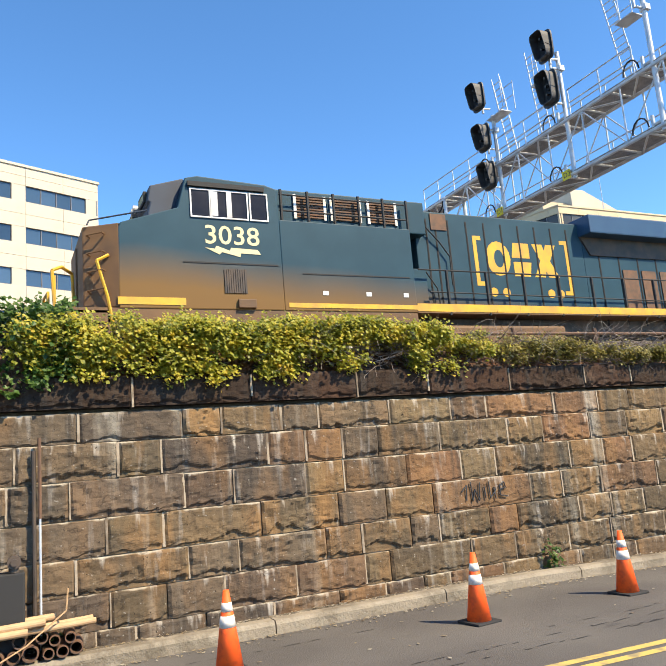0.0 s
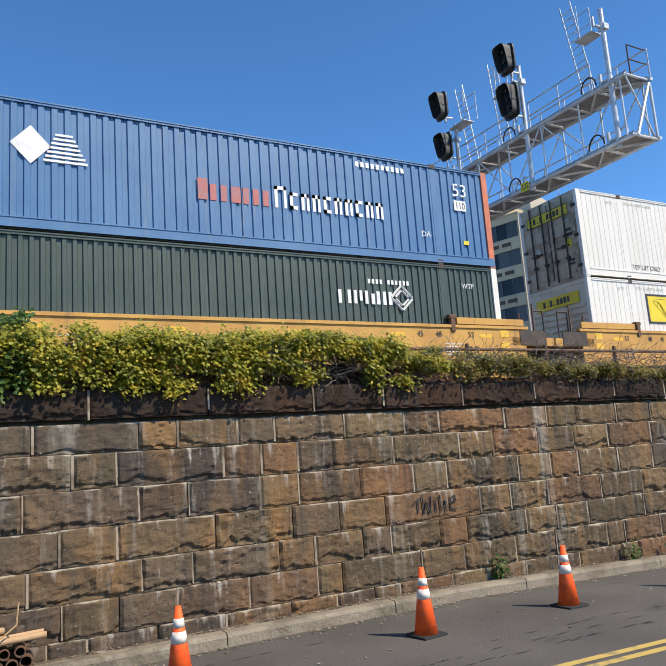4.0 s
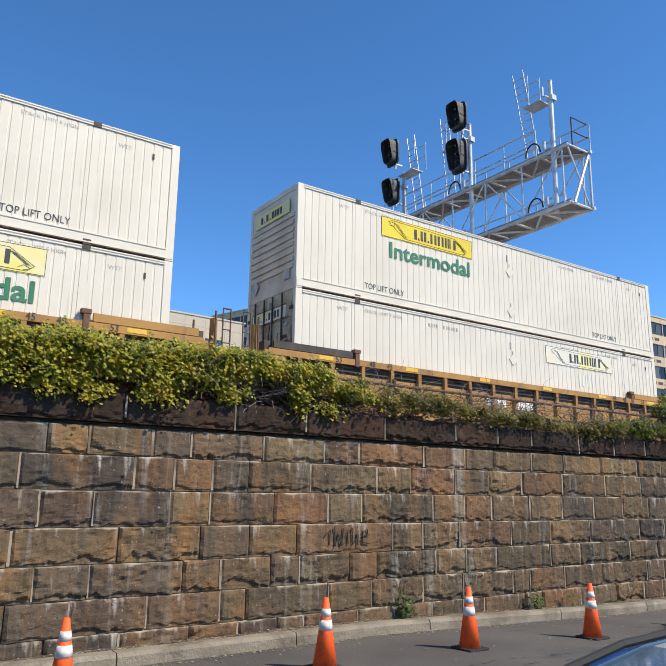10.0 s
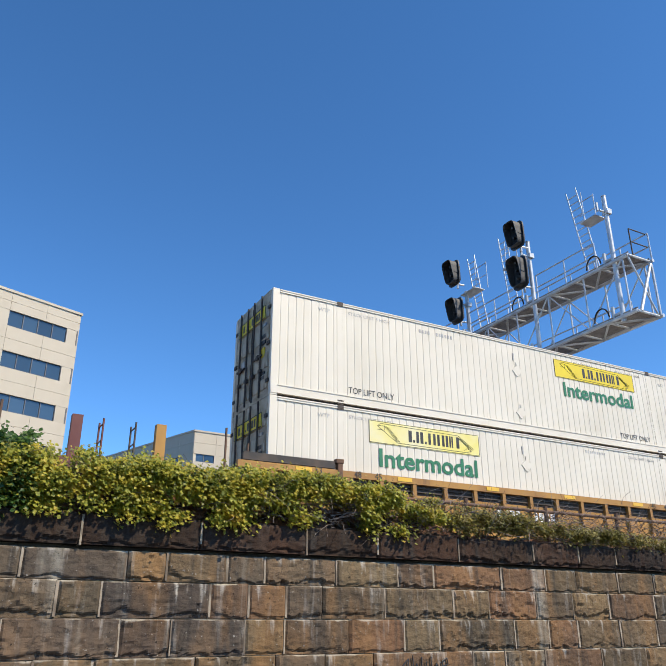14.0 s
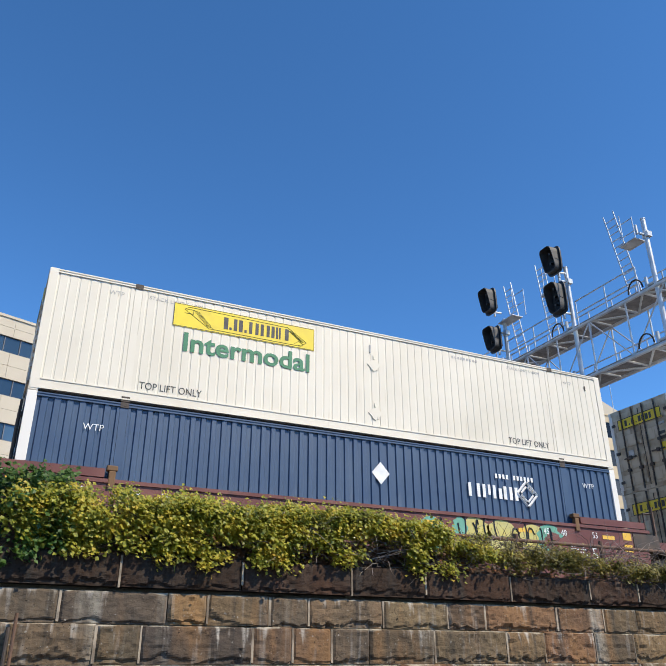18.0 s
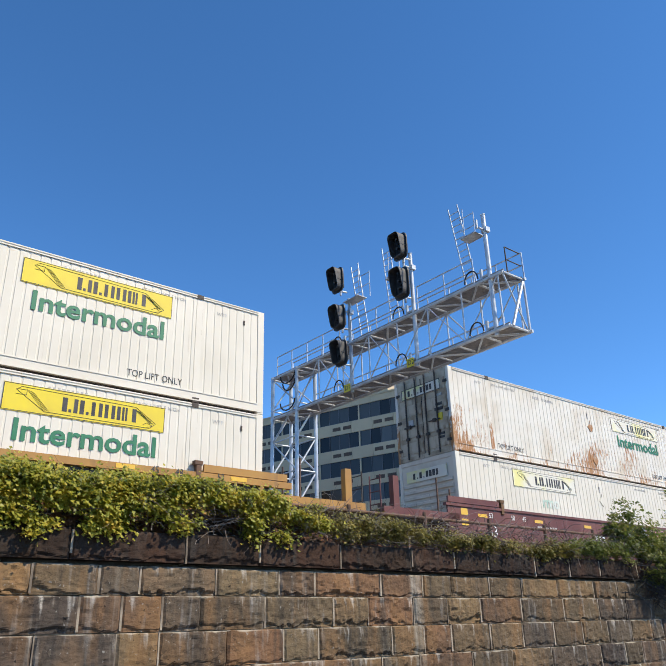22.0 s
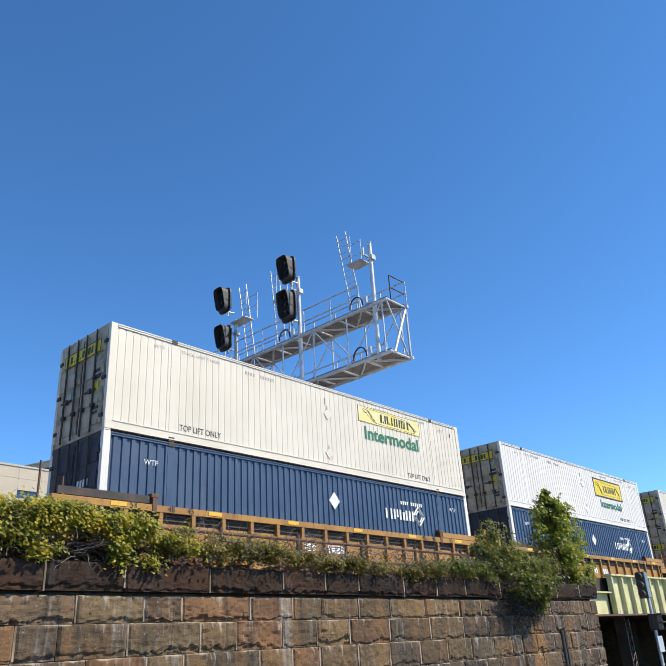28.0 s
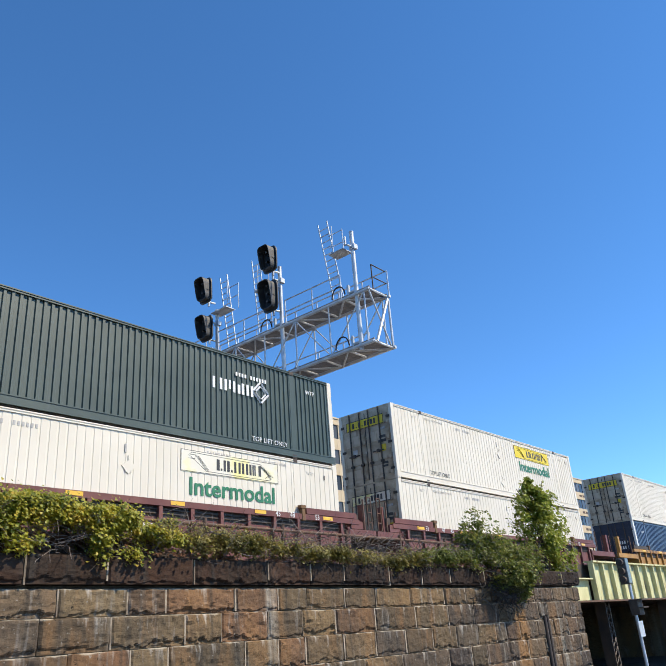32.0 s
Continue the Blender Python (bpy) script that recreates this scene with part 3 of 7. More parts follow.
# kerb stones and the narrow dirty strip behind them
kerb = thing("kerb", label="low weathered concrete kerb along the retaining wall", category="kerb", kind="structure")
strip = thing("footway", label="dusty concrete strip at the foot of the wall", category="footway", kind="structure")
random.seed(3)
x = -10.0
while x < 24.0:
    w = random.uniform(2.2, 3.0)
    x1 = min(x + w, 24)
    bm = bmesh.new()
    n = 12
    ring = []
    for k in range(n + 1):
        xx = x + 0.007 + (x1 - x - 0.014) * k / n
        z = road_z(xx, 9)
        chip = 0.012 * noise.noise((xx * 6, 1.0, 0.0))
        outline = ((8.12, -0.2), (8.115 + chip, 0.105 + 0.01 * noise.noise((xx * 9, 3, 0))), (8.14 + 0.5 * chip, 0.150), (8.29, 0.152 + 0.006 * noise.noise((xx * 4, 5, 0))), (8.30, -0.2))
        ring.append([bm.verts.new((xx, yy, z + zz)) for yy, zz in outline])
    for p, q in zip(ring, ring[1:]):
        for k in range(4):
            bm.faces.new((p[k], q[k], q[k + 1], p[k + 1]))
    bm.faces.new(ring[0][::-1])
    bm.faces.new(ring[-1])
    part("kerb_stone", bm, KERB, kerb)
    bm = bmesh.new()
    ring = []
    for k in range(n + 1):
        xx = x + (x1 - x) * k / n
        z = road_z(xx, 9)
        ring.append([bm.verts.new((xx, yy, z + zz)) for yy, zz in ((8.30, -0.1), (8.30, 0.128), (8.44, 0.122 + 0.02 * noise.noise((xx * 3, 7, 0))), (8.62, 0.15 + 0.03 * noise.noise((xx * 2, 9, 0))))])
    for p, q in zip(ring, ring[1:]):
        for k in range(3):
            bm.faces.new((p[k], q[k], q[k + 1], p[k + 1]))
    part("slab", bm, FOOTWAY, strip)
    x += w

# retaining wall: core with joints, and rock-faced blocks
wall = thing("wall_retaining", label="retaining wall of rough brown stone blocks with pale mortar joints and lime stains", category="wall", kind="structure")
part("core", boxes((-10, WALL_END - 0.03, WALL_Y - 0.018, WALL_Y + 0.9, -0.9, 2.325)), BED_MORTAR, wall)
COURSES = [2.335, 2.0, 1.6, 1.19, 0.79, 0.415, 0.04, -0.30, -0.66]


def block(x0, x1, z0, z1, rough, seed, proud=0.0):
    """One block: a fairly even face, broken away in jagged flakes along its lower edge."""
    nx = max(10, int((x1 - x0) / 0.032))
    levels = (0.0, 0.04, 0.08, 0.12, 0.16, 0.20, 0.25, 0.30, 0.36, 0.43, 0.52, 0.64, 0.78, 0.90, 0.965, 1.0)
    nz = len(levels) - 1
    bm = bmesh.new()
    grid = []
    tilt = 0.012 * noise.noise((seed * 3.1, 5.0, 1.0))
    for i in range(nx + 1):
        col = []
        u = i / nx
        x = x0 + (x1 - x0) * u
        # how far up the flakes reach here
        flake = 0.10 + 0.34 * max(0.0, noise.noise((x * 2.1, seed * 0.9, 2.0)) + 0.10) + 0.15 * noise.noise((x * 7.5, seed, 4.0)) + 0.08 * noise.noise((x * 21.0, seed, 6.0))
        flake = max(0.03, flake * (0.45 + 0.45 * rough))
        for j, w in enumerate(levels):
            z = z0 + (z1 - z0) * w
            edge = min(u * (x1 - x0), (1 - u) * (x1 - x0), (1 - w) * (z1 - z0))
            swell = min(1.0, max(edge, 0.003) / 0.016) ** 0.5
            face = 0.086 + tilt * (u - 0.5) * 2 + 0.018 * rough * noise.fractal((x * 1.7 + seed, z * 2.6, seed * 1.7), 0.9, 2.0, 4)
            crag = noise.noise((x * 5.0 + seed * 3, z * 9.0, seed)) * noise.noise((x * 13.0, z * 17.0, seed + 3))
            face += 0.040 * rough * crag + 0.005 * noise.noise((x * 23, z * 23, seed))
            if w < flake:
                deep = 1 - w / flake
                face -= (0.020 + 0.050 * rough * min(1.0, 2.2 * flake)) * min(1.0, deep * 2.6) * (0.75 + 0.55 * noise.noise((x * 9.0, z * 24.0, seed)))
            d = 0.006 + 0.040 * min(1.0, swell * 3) + swell * max(0.0, face - 0.040)
            jx = 0 if i in (0, nx) else noise.noise((x * 9, z * 9, seed + 5)) * 0.013
            jz = 0 if j in (0, nz) else noise.noise((z * 9, x * 9, seed)) * 0.012 * min(1, w * 4)
            col.append(bm.verts.new((x + jx, WALL_Y + 0.016 - proud - d, z + jz)))
        grid.append(col)
    for i in range(nx):
        for j in range(nz):
            bm.faces.new((grid[i][j], grid[i + 1][j], grid[i + 1][j + 1], grid[i][j + 1]))
    rim = [grid[i][0] for i in range(nx + 1)] + [grid[nx][j] for j in range(1, nz + 1)] + [grid[i][nz] for i in range(nx - 1, -1, -1)] + [grid[0][j] for j in range(nz - 1, 0, -1)]
    back = [bm.verts.new((p.co.x, WALL_Y + 0.08, p.co.z)) for p in rim]
    # the sides have corners of their own, so that the face keeps a crisp edge
    rim = [bm.verts.new(p.co) for p in rim]
    for k in range(len(rim)):
        bm.faces.new((rim[k], rim[(k + 1) % len(rim)], back[(k + 1) % len(rim)], back[k]))
    me = mesh_of(bm, "block")
    for poly in me.polygons:
        poly.use_smooth = False
    return me


# joints of the courses, by their places along the wall where they can be told
JOINTS = {
    0: [0.92, 2.07, 2.53, 3.29, 3.79, 4.82, 5.8, 6.4, 7.64, 8.53, 9.2, 10.13, 11.01, 12.1, 13.28, 14.1],
    1: [0.28, 1.33, 1.81, 3.09, 3.59, 4.1, 4.62, 5.57, 6.72, 7.38, 8.3, 9.06, 9.86, 10.95, 12.21, 13.34, 14.33],
    2: [0.82, 2.05, 2.64, 3.56, 4.08, 5.01, 5.87, 6.45, 7.82, 8.5, 9.1, 10.04, 10.9, 11.8, 12.7, 13.56],
    3: [1.19, 1.8, 2.96, 3.98, 4.66, 5.37, 7.02, 7.6, 8.37, 9.55, 10.57, 11.65, 13.2],
    4: [0.87, 2.07, 2.66, 3.77, 4.27, 4.99, 5.42, 6.25, 6.74, 7.87, 8.5, 9.18, 10.52, 11.34, 12.85, 13.8],
    5: [1.21, 1.81, 2.47, 3.35, 4.28, 4.64, 5.89, 6.63, 7.6, 8.43, 9.55, 9.97, 10.87, 11.97, 13.34],
    6: [5.11, 5.51, 6.38, 7.04],
}
random.seed(11)
for row, (top, low) in enumerate(zip(COURSES, COURSES[1:])):
    known = JOINTS.get(row, [])
    xs, x = [], -10.0
    first, last = (known[0], known[-1]) if known else (99, 99)
    while x < min(first - 0.4, WALL_END):
        xs.append(x)
        x += random.choice((0.45, 0.62, 0.8, 0.95, 1.1)) * random.uniform(0.9, 1.1)
    xs += known
    x = last
    while known and x < WALL_END - 0.5:
        x += random.choice((0.45, 0.62, 0.8, 0.95, 1.1)) * random.uniform(0.9, 1.1)
        xs.append(x)
    xs = [q for q in xs if q < WALL_END - 0.35] + [WALL_END]
    for k, (a, b) in enumerate(zip(xs, xs[1:])):
        rough = random.choice((0.4, 0.7, 1.1, 1.5))
        g = random.choice((0.002, 0.004, 0.005, 0.007, 0.008, 0.010))
        if k and random.random() < 0.85:
            o = random.uniform(-0.008, 0.014)
            part("mortar_joint", boxes((a - g - 0.006, a + g + 0.006, WALL_Y + o - 0.066, WALL_Y + 0.05, low + 0.012, top - 0.012)), MORTAR, wall)
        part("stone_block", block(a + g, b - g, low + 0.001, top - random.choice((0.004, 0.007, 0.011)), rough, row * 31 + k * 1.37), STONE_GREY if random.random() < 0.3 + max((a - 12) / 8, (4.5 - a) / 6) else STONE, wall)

COPING_JOINTS = [-9.6, -7.9, -6.3, -4.6, -2.9, -1.2, 0.1, 1.50, 2.91, 4.35, 5.44, 6.83, 8.28, 9.25, 10.1, 11.4, 12.47, 13.5, 14.9, 16.3, 17.6, 18.9, WALL_END + 0.02]
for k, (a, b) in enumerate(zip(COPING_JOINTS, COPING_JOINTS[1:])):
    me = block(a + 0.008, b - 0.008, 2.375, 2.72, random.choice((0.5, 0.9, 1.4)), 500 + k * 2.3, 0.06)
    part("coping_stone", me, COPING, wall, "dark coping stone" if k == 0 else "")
# second box: recess under the coping, backed dark for its black shadow line
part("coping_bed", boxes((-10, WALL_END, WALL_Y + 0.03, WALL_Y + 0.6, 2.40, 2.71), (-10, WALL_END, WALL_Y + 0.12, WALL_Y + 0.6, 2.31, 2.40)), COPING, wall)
for x in COPING_JOINTS[1:-1]:
    part("mortar_joint", boxes((x - 0.012, x + 0.012, WALL_Y - 0.128, WALL_Y + 0.1, 2.40 + 0.04 * math.sin(x * 7), 2.70)), MORTAR, wall)

# corner of the wall at the street underpass
part("quoin", boxes((WALL_END - 0.02, WALL_END + 0.42, 8.75, 9.35, 1.78, 2.12)), COPING, wall, bevel=0.03)
part("return_wall", boxes((WALL_END - 0.9, WALL_END, WALL_Y + 0.2, 33, -0.9, 2.3)), STONE, wall)

# embankment behind the wall, one earth body with a slope up to the ballast
bm = bmesh.new()
slab(bm, [(8.62, 2.6), (9.3, 2.72), (11.2, 2.85), (13.6, 3.12), (13.8, 3.12), (33, 3.12), (40, 2.2), (60, 0.4), (60, -0.9), (8.62, -0.9)], -40, WALL_END - 0.25)
me = mesh_of(bm, "embankment")
me.transform(Matrix(((0, 1, 0, 0), (1, 0, 0, 0), (0, 0, 1, 0), (0, 0, 0, 1))))
me.flip_normals()
tagged(part("embankment", me, EARTH), "bare brown earth bank behind the retaining wall", "ground", kind="structure")
bm = bmesh.new()
slab(bm, [(13.9, 3.1), (14.6, 3.32), (29.0, 3.32), (30.0, 3.1)], -330, 330)
me = mesh_of(bm, "ballast_bed")
me.transform(Matrix(((0, 1, 0, 0), (1, 0, 0, 0), (0, 0, 1, 0), (0, 0, 0, 1))))
me.flip_normals()
tagged(part("ballast", me, BALLAST), "grey crushed stone ballast under the tracks", "ballast", kind="structure")
bm = bmesh.new()
for y in (TRACK_Y, TRACK_Y + 4.2, TRACK_Y + 8.4):
    for k in range(150):
        xx = -30 + k * 0.56
        box(bm, xx, xx + 0.23, y - 1.3, y + 1.3, 3.24, 3.345)
tagged(part("sleepers", bm, TIE), "dark creosoted wooden sleepers in the ballast", "sleepers", kind="stuff")
for y in (TRACK_Y, TRACK_Y + 4.2, TRACK_Y + 8.4):
    track = thing("track", label="pair of rusty steel rails on sleepers", category="railway track", group="tracks", kind="structure")
    for s in (-0.75, 0.75):
        part("rail", boxes((-330, 330, y + s - 0.035, y + s + 0.035, RAIL_Z - 0.05, RAIL_Z), (-330, 330, y + s - 0.012, y + s + 0.012, RAIL_Z - 0.13, RAIL_Z - 0.05), (-330, 330, y + s - 0.07, y + s + 0.07, RAIL_Z - 0.155, RAIL_Z - 0.13)), RAIL, track)

# ---- bridge over the cross street ----
BX0, BX1, BY = WALL_END + 0.15, 46.0, 9.25
bridge = thing("rail_bridge", label="riveted plate girder railway bridge in faded pale green paint", category="bridge", kind="structure")
GX = BX0 + 2.7
part("girder_web", boxes((GX, BX1, BY, BY + 0.03, 2.02, 3.12)), BRIDGE_PAINT, bridge)
part("end_web", boxes((BX0 - 0.1, GX, BY + 0.1, BY + 0.13, 2.02, 2.62)), BRIDGE_PAINT, bridge)
part("end_flange", boxes((BX0 - 0.1, GX, BY - 0.06, BY + 0.2, 2.62, 2.66)), BRIDGE_PAINT, bridge)
part("top_flange", boxes((GX, BX1, BY - 0.16, BY + 0.16, 3.12, 3.17)), BRIDGE_PAINT, bridge)
part("bottom_flange", boxes((BX0, BX1, BY - 0.18, BY + 0.16, 1.97, 2.02)), RUST, bridge)
stiff = kept("stiffener", lambda: boxes((-0.05, 0.05, -0.13, 0, 2.02, 3.12)), BRIDGE_PAINT)
k = GX + 0.06
while k < BX1:
    part("stiffener", stiff, None, bridge, m=pose(k, BY, 0))
    k += 0.78
for k in (0.3, 0.95):
    part("stiffener", boxes((-0.05, 0.05, -0.12, 0.1, 2.02, 2.62)), BRIDGE_PAINT, bridge, m=pose(BX0 + k, BY, 0))
part("deck", boxes((BX0 - 0.2, BX1, BY + 0.2, 33, 2.6, 3.09)), STEEL_DARK, bridge)
for k in range(9):
    part("floor_beam", boxes((BX0 + 0.8 + k * 2.8, BX0 + 1.1 + k * 2.8, BY + 0.2, 33, 1.95, 2.6)), STEEL_DARK, bridge)
for cx in (25.3, 31.5, 37.0):
    bm = bmesh.new()
    for s in (-0.17, 0.17):
        box(bm, cx + s - 0.03, cx + s + 0.03, 9.9, 10.25, -0.6, 1.97)
    for n in range(9):
        z0, z1 = -0.4 + n * 0.26, -0.14 + n * 0.26
        rod(bm, (cx - 0.16, 9.9, z0), (cx + 0.16, 9.9, z1), 0.02, 4)
        rod(bm, (cx + 0.16, 9.9, z0), (cx - 0.16, 9.9, z1), 0.02, 4)
    part("lattice_column", bm, STEEL_DARK, bridge, "dark riveted lattice column")
tagged(part("wall_abutment", boxes((BX1 - 4, BX1 + 30, 8.6, 33, -0.9, 3.08)), STONE), "far stone abutment of the bridge", "wall", kind="structure")
tagged(part("wall_underpass_back", boxes((BX0, BX1, 32.6, 33.1, -0.9, 3.0)), STEEL_DARK), "dark back wall of the underpass", "wall", kind="structure")

# ---- buildings beyond the tracks ----


def facade(parent, a, b, roof, floors, pitch, top_gap, glass_h, bay, pier, panes, wall_mat, vents=False):
    """One front of a building: wall bands, piers, and windows of several panes set back between them."""
    a, b = Vector((*a, 0)), Vector((*b, 0))
    length, turn = (b - a).length, math.atan2(b.y - a.y, b.x - a.x)
    m = Matrix.Translation(a) @ Matrix.Rotation(turn, 4, "Z")
    z = roof
    bands = []
    for n in range(floors):
        bands.append((z - (top_gap if n == 0 else pitch - glass_h), z))
        z = bands[-1][0] - glass_h
    bands.append((0, z))
    for n, (lo, hi) in enumerate(bands):
        step = bay / 2
        k, mid = 0.0, (lo + hi) / 2
        while k < length - 0.05:
            w = min(step, length - k)
            for z0, z1 in ((lo, hi),) if vents else ((lo, mid - 0.012), (mid + 0.012, hi)):
                panel = kept(("wall_panel", wall_mat.name, round(w, 3), round(z1 - z0, 3)), lambda: boxes((0.012, w - 0.012, -0.02, 0.4, 0, z1 - z0)), wall_mat)
                part("wall_panel", panel, None, parent, m=m @ pose(k, 0, z0))
            k += step
    nb = int(length // bay)
    start = length - nb * bay
    for n in range(floors):
        lo = bands[n][0] - glass_h
        for k in range(-1, nb):
            x0, x1 = start + k * bay, start + (k + 1) * bay
            if x1 <= 0.6:
                continue
            x0 = max(x0, 0.0)
            part("pier", boxes((x1 - pier, x1, 0.0, 0.4, lo, lo + glass_h)), wall_mat, parent, m=m)
            w = (x1 - pier - x0) / panes
            bm = bmesh.new()
            for q in range(panes + 1):
                xx = x0 + w * q
                box(bm, xx - 0.035, xx + 0.035, 0.08, 0.2, lo, lo + glass_h)
            box(bm, x0, x1 - pier, 0.08, 0.2, lo, lo + 0.07)
            win = part("window", bm, FRAME, parent, m=m)
            pane = kept(("pane", round(w, 3), glass_h), lambda: boxes((0.04, w - 0.04, 0.15, 0.18, 0.07, glass_h)), GLASS_SKY_TINT if wall_mat is CONCRETE_WHITE else GLASS)
            for q in range(panes):
                part("pane", pane, None, win, m=pose(x0 + w * q, 0, lo))
            if vents and n < floors - 1:
                for vx in (2.3, 4.1):
                    part("vent", kept("vent", lambda: boxes((0, 1.35, -0.05, 0.1, 0, 0.5)), VENT_BROWN), None, parent, m=m @ pose(x0 + vx, 0, lo - 1.05))


def block_building(name, pts, roof, floors, pitch, top_gap, glass_h, bay, pier, panes, wall_mat, label, fronts, vents=False):
    """pts run anticlockwise seen from above, so that each front faces outwards."""
    house = thing(name, label=label, category="building")
    bm = bmesh.new()
    mid = sum((Vector((*p, 0)) for p in pts), Vector()) / len(pts)
    inner = [Vector((*p, 0)) + (mid - Vector((*p, 0))).normalized() * 0.55 for p in pts]
    low = [bm.verts.new((p.x, p.y, 0)) for p in inner]
    top = [bm.verts.new((p.x, p.y, roof - 0.4)) for p in inner]
    bm.faces.new(top)
    for i in range(len(pts)):
        j = (i + 1) % len(pts)
        bm.faces.new((low[i], low[j], top[j], top[i]))
    part("core", bm, FRAME, house)
    for i in fronts:
        facade(house, pts[i], pts[(i + 1) % len(pts)], roof, floors, pitch, top_gap, glass_h, bay, pier, panes, wall_mat, vents)
    bm = bmesh.new()
    for i in range(len(pts)):
        a, b = Vector((*pts[i], 0)), Vector((*pts[(i + 1) % len(pts)], 0))
        d = (b - a).normalized()
        n = Vector((d.y, -d.x, 0))
        q = [a + n * 0.12 - d * 0.12, b + n * 0.12 + d * 0.12, b - n * 0.5, a - n * 0.5]
        lo = [bm.verts.new((p.x, p.y, roof)) for p in q]
        hi = [bm.verts.new((p.x, p.y, roof + 0.22)) for p in q]
        bm.faces.new(hi)
        bm.faces.new(lo[::-1])
        for k in range(4):
            bm.faces.new((lo[k], lo[(k + 1) % 4], hi[(k + 1) % 4], hi[k]))
    part("parapet_cap", bm, wall_mat, house)
    return house


d = Vector((0.934, 0.357, 0))
c = Vector((8.5, 64.0, 0))
back = Vector((-0.357, 0.934, 0)) * 18
left = c - d * 32.6
block_building("office_building", [(left.x, left.y), (c.x, c.y), (c.x + back.x, c.y + back.y), (left.x + back.x, left.y + back.y)],
               28.0, 7, 3.63, 1.6, 1.42, 6.52, 1.15, 4, CONCRETE_WHITE, "cream office building with bands of dark windows", (0, 1))
tower = block_building("office_building", [(66, 66.7), (170.1, 66.0), (170.1, 118), (50, 121)], 31.6, 8, 3.8, 0.9, 2.15, 6.9, 0.22, 4, CONCRETE,
                       "long beige concrete office block with ribbon windows", (0, 3), vents=True)
bm = bmesh.new()
slab(bm, [(74, 31.4), (74, 36.8), (76.5, 36.8), (88, 32.2), (88, 31.4)], 72, 80)
part("roof_light", bm, CONCRETE_WHITE, tower, "white sloping roof housing")
part("plant_room", boxes((69.5, 74, 73, 80, 31.4, 35.0)), CONCRETE, tower)
part("plant_room", boxes((157, 163, 70, 76, 31.4, 36.0)), FRAME, tower, "dark rooftop plant room")
part("mast", rods(((80, 72, 31.4), (80, 72, 39), 0.06, 5)), GALV, tower)
low_house = block_building("office_building", [(27, 86), (45, 87), (45, 112), (19, 112)], 24.3, 5, 3.6, 2.8, 1.0, 6.0, 3.2, 2, CONCRETE_WHITE, "low pale concrete building behind the tracks", (0, 3))

# ---- the train ----
# each thing's home place lies on the track at 0 s, the train's way since then is added in motions()
MOVING = []
CL, CW, CH = 16.154, 2.59, 2.896


def corrugated(x0, x1, z0, z1, pitch, depth, groove):
    """A side sheet at y = 0 facing -y, pressed in at every groove."""
    bm = bmesh.new()
    xs, x = [(x0, 0)], x0
    slope = min(groove * 0.3, 0.02)
    n = max(1, round((x1 - x0) / pitch))
    p = (x1 - x0) / n
    for k in range(n):
        mid = x0 + (k + 0.5) * p
        xs += [(mid - groove / 2 - slope, 0), (mid - groove / 2, depth), (mid + groove / 2, depth), (mid + groove / 2 + slope, 0)]
    xs.append((x1, 0))
    lo = [bm.verts.new((a, d, z0)) for a, d in xs]
    hi = [bm.verts.new((a, d, z1)) for a, d in xs]
    for k in range(len(xs) - 1):
        bm.faces.new((lo[k], lo[k + 1], hi[k + 1], hi[k]))
    return bm


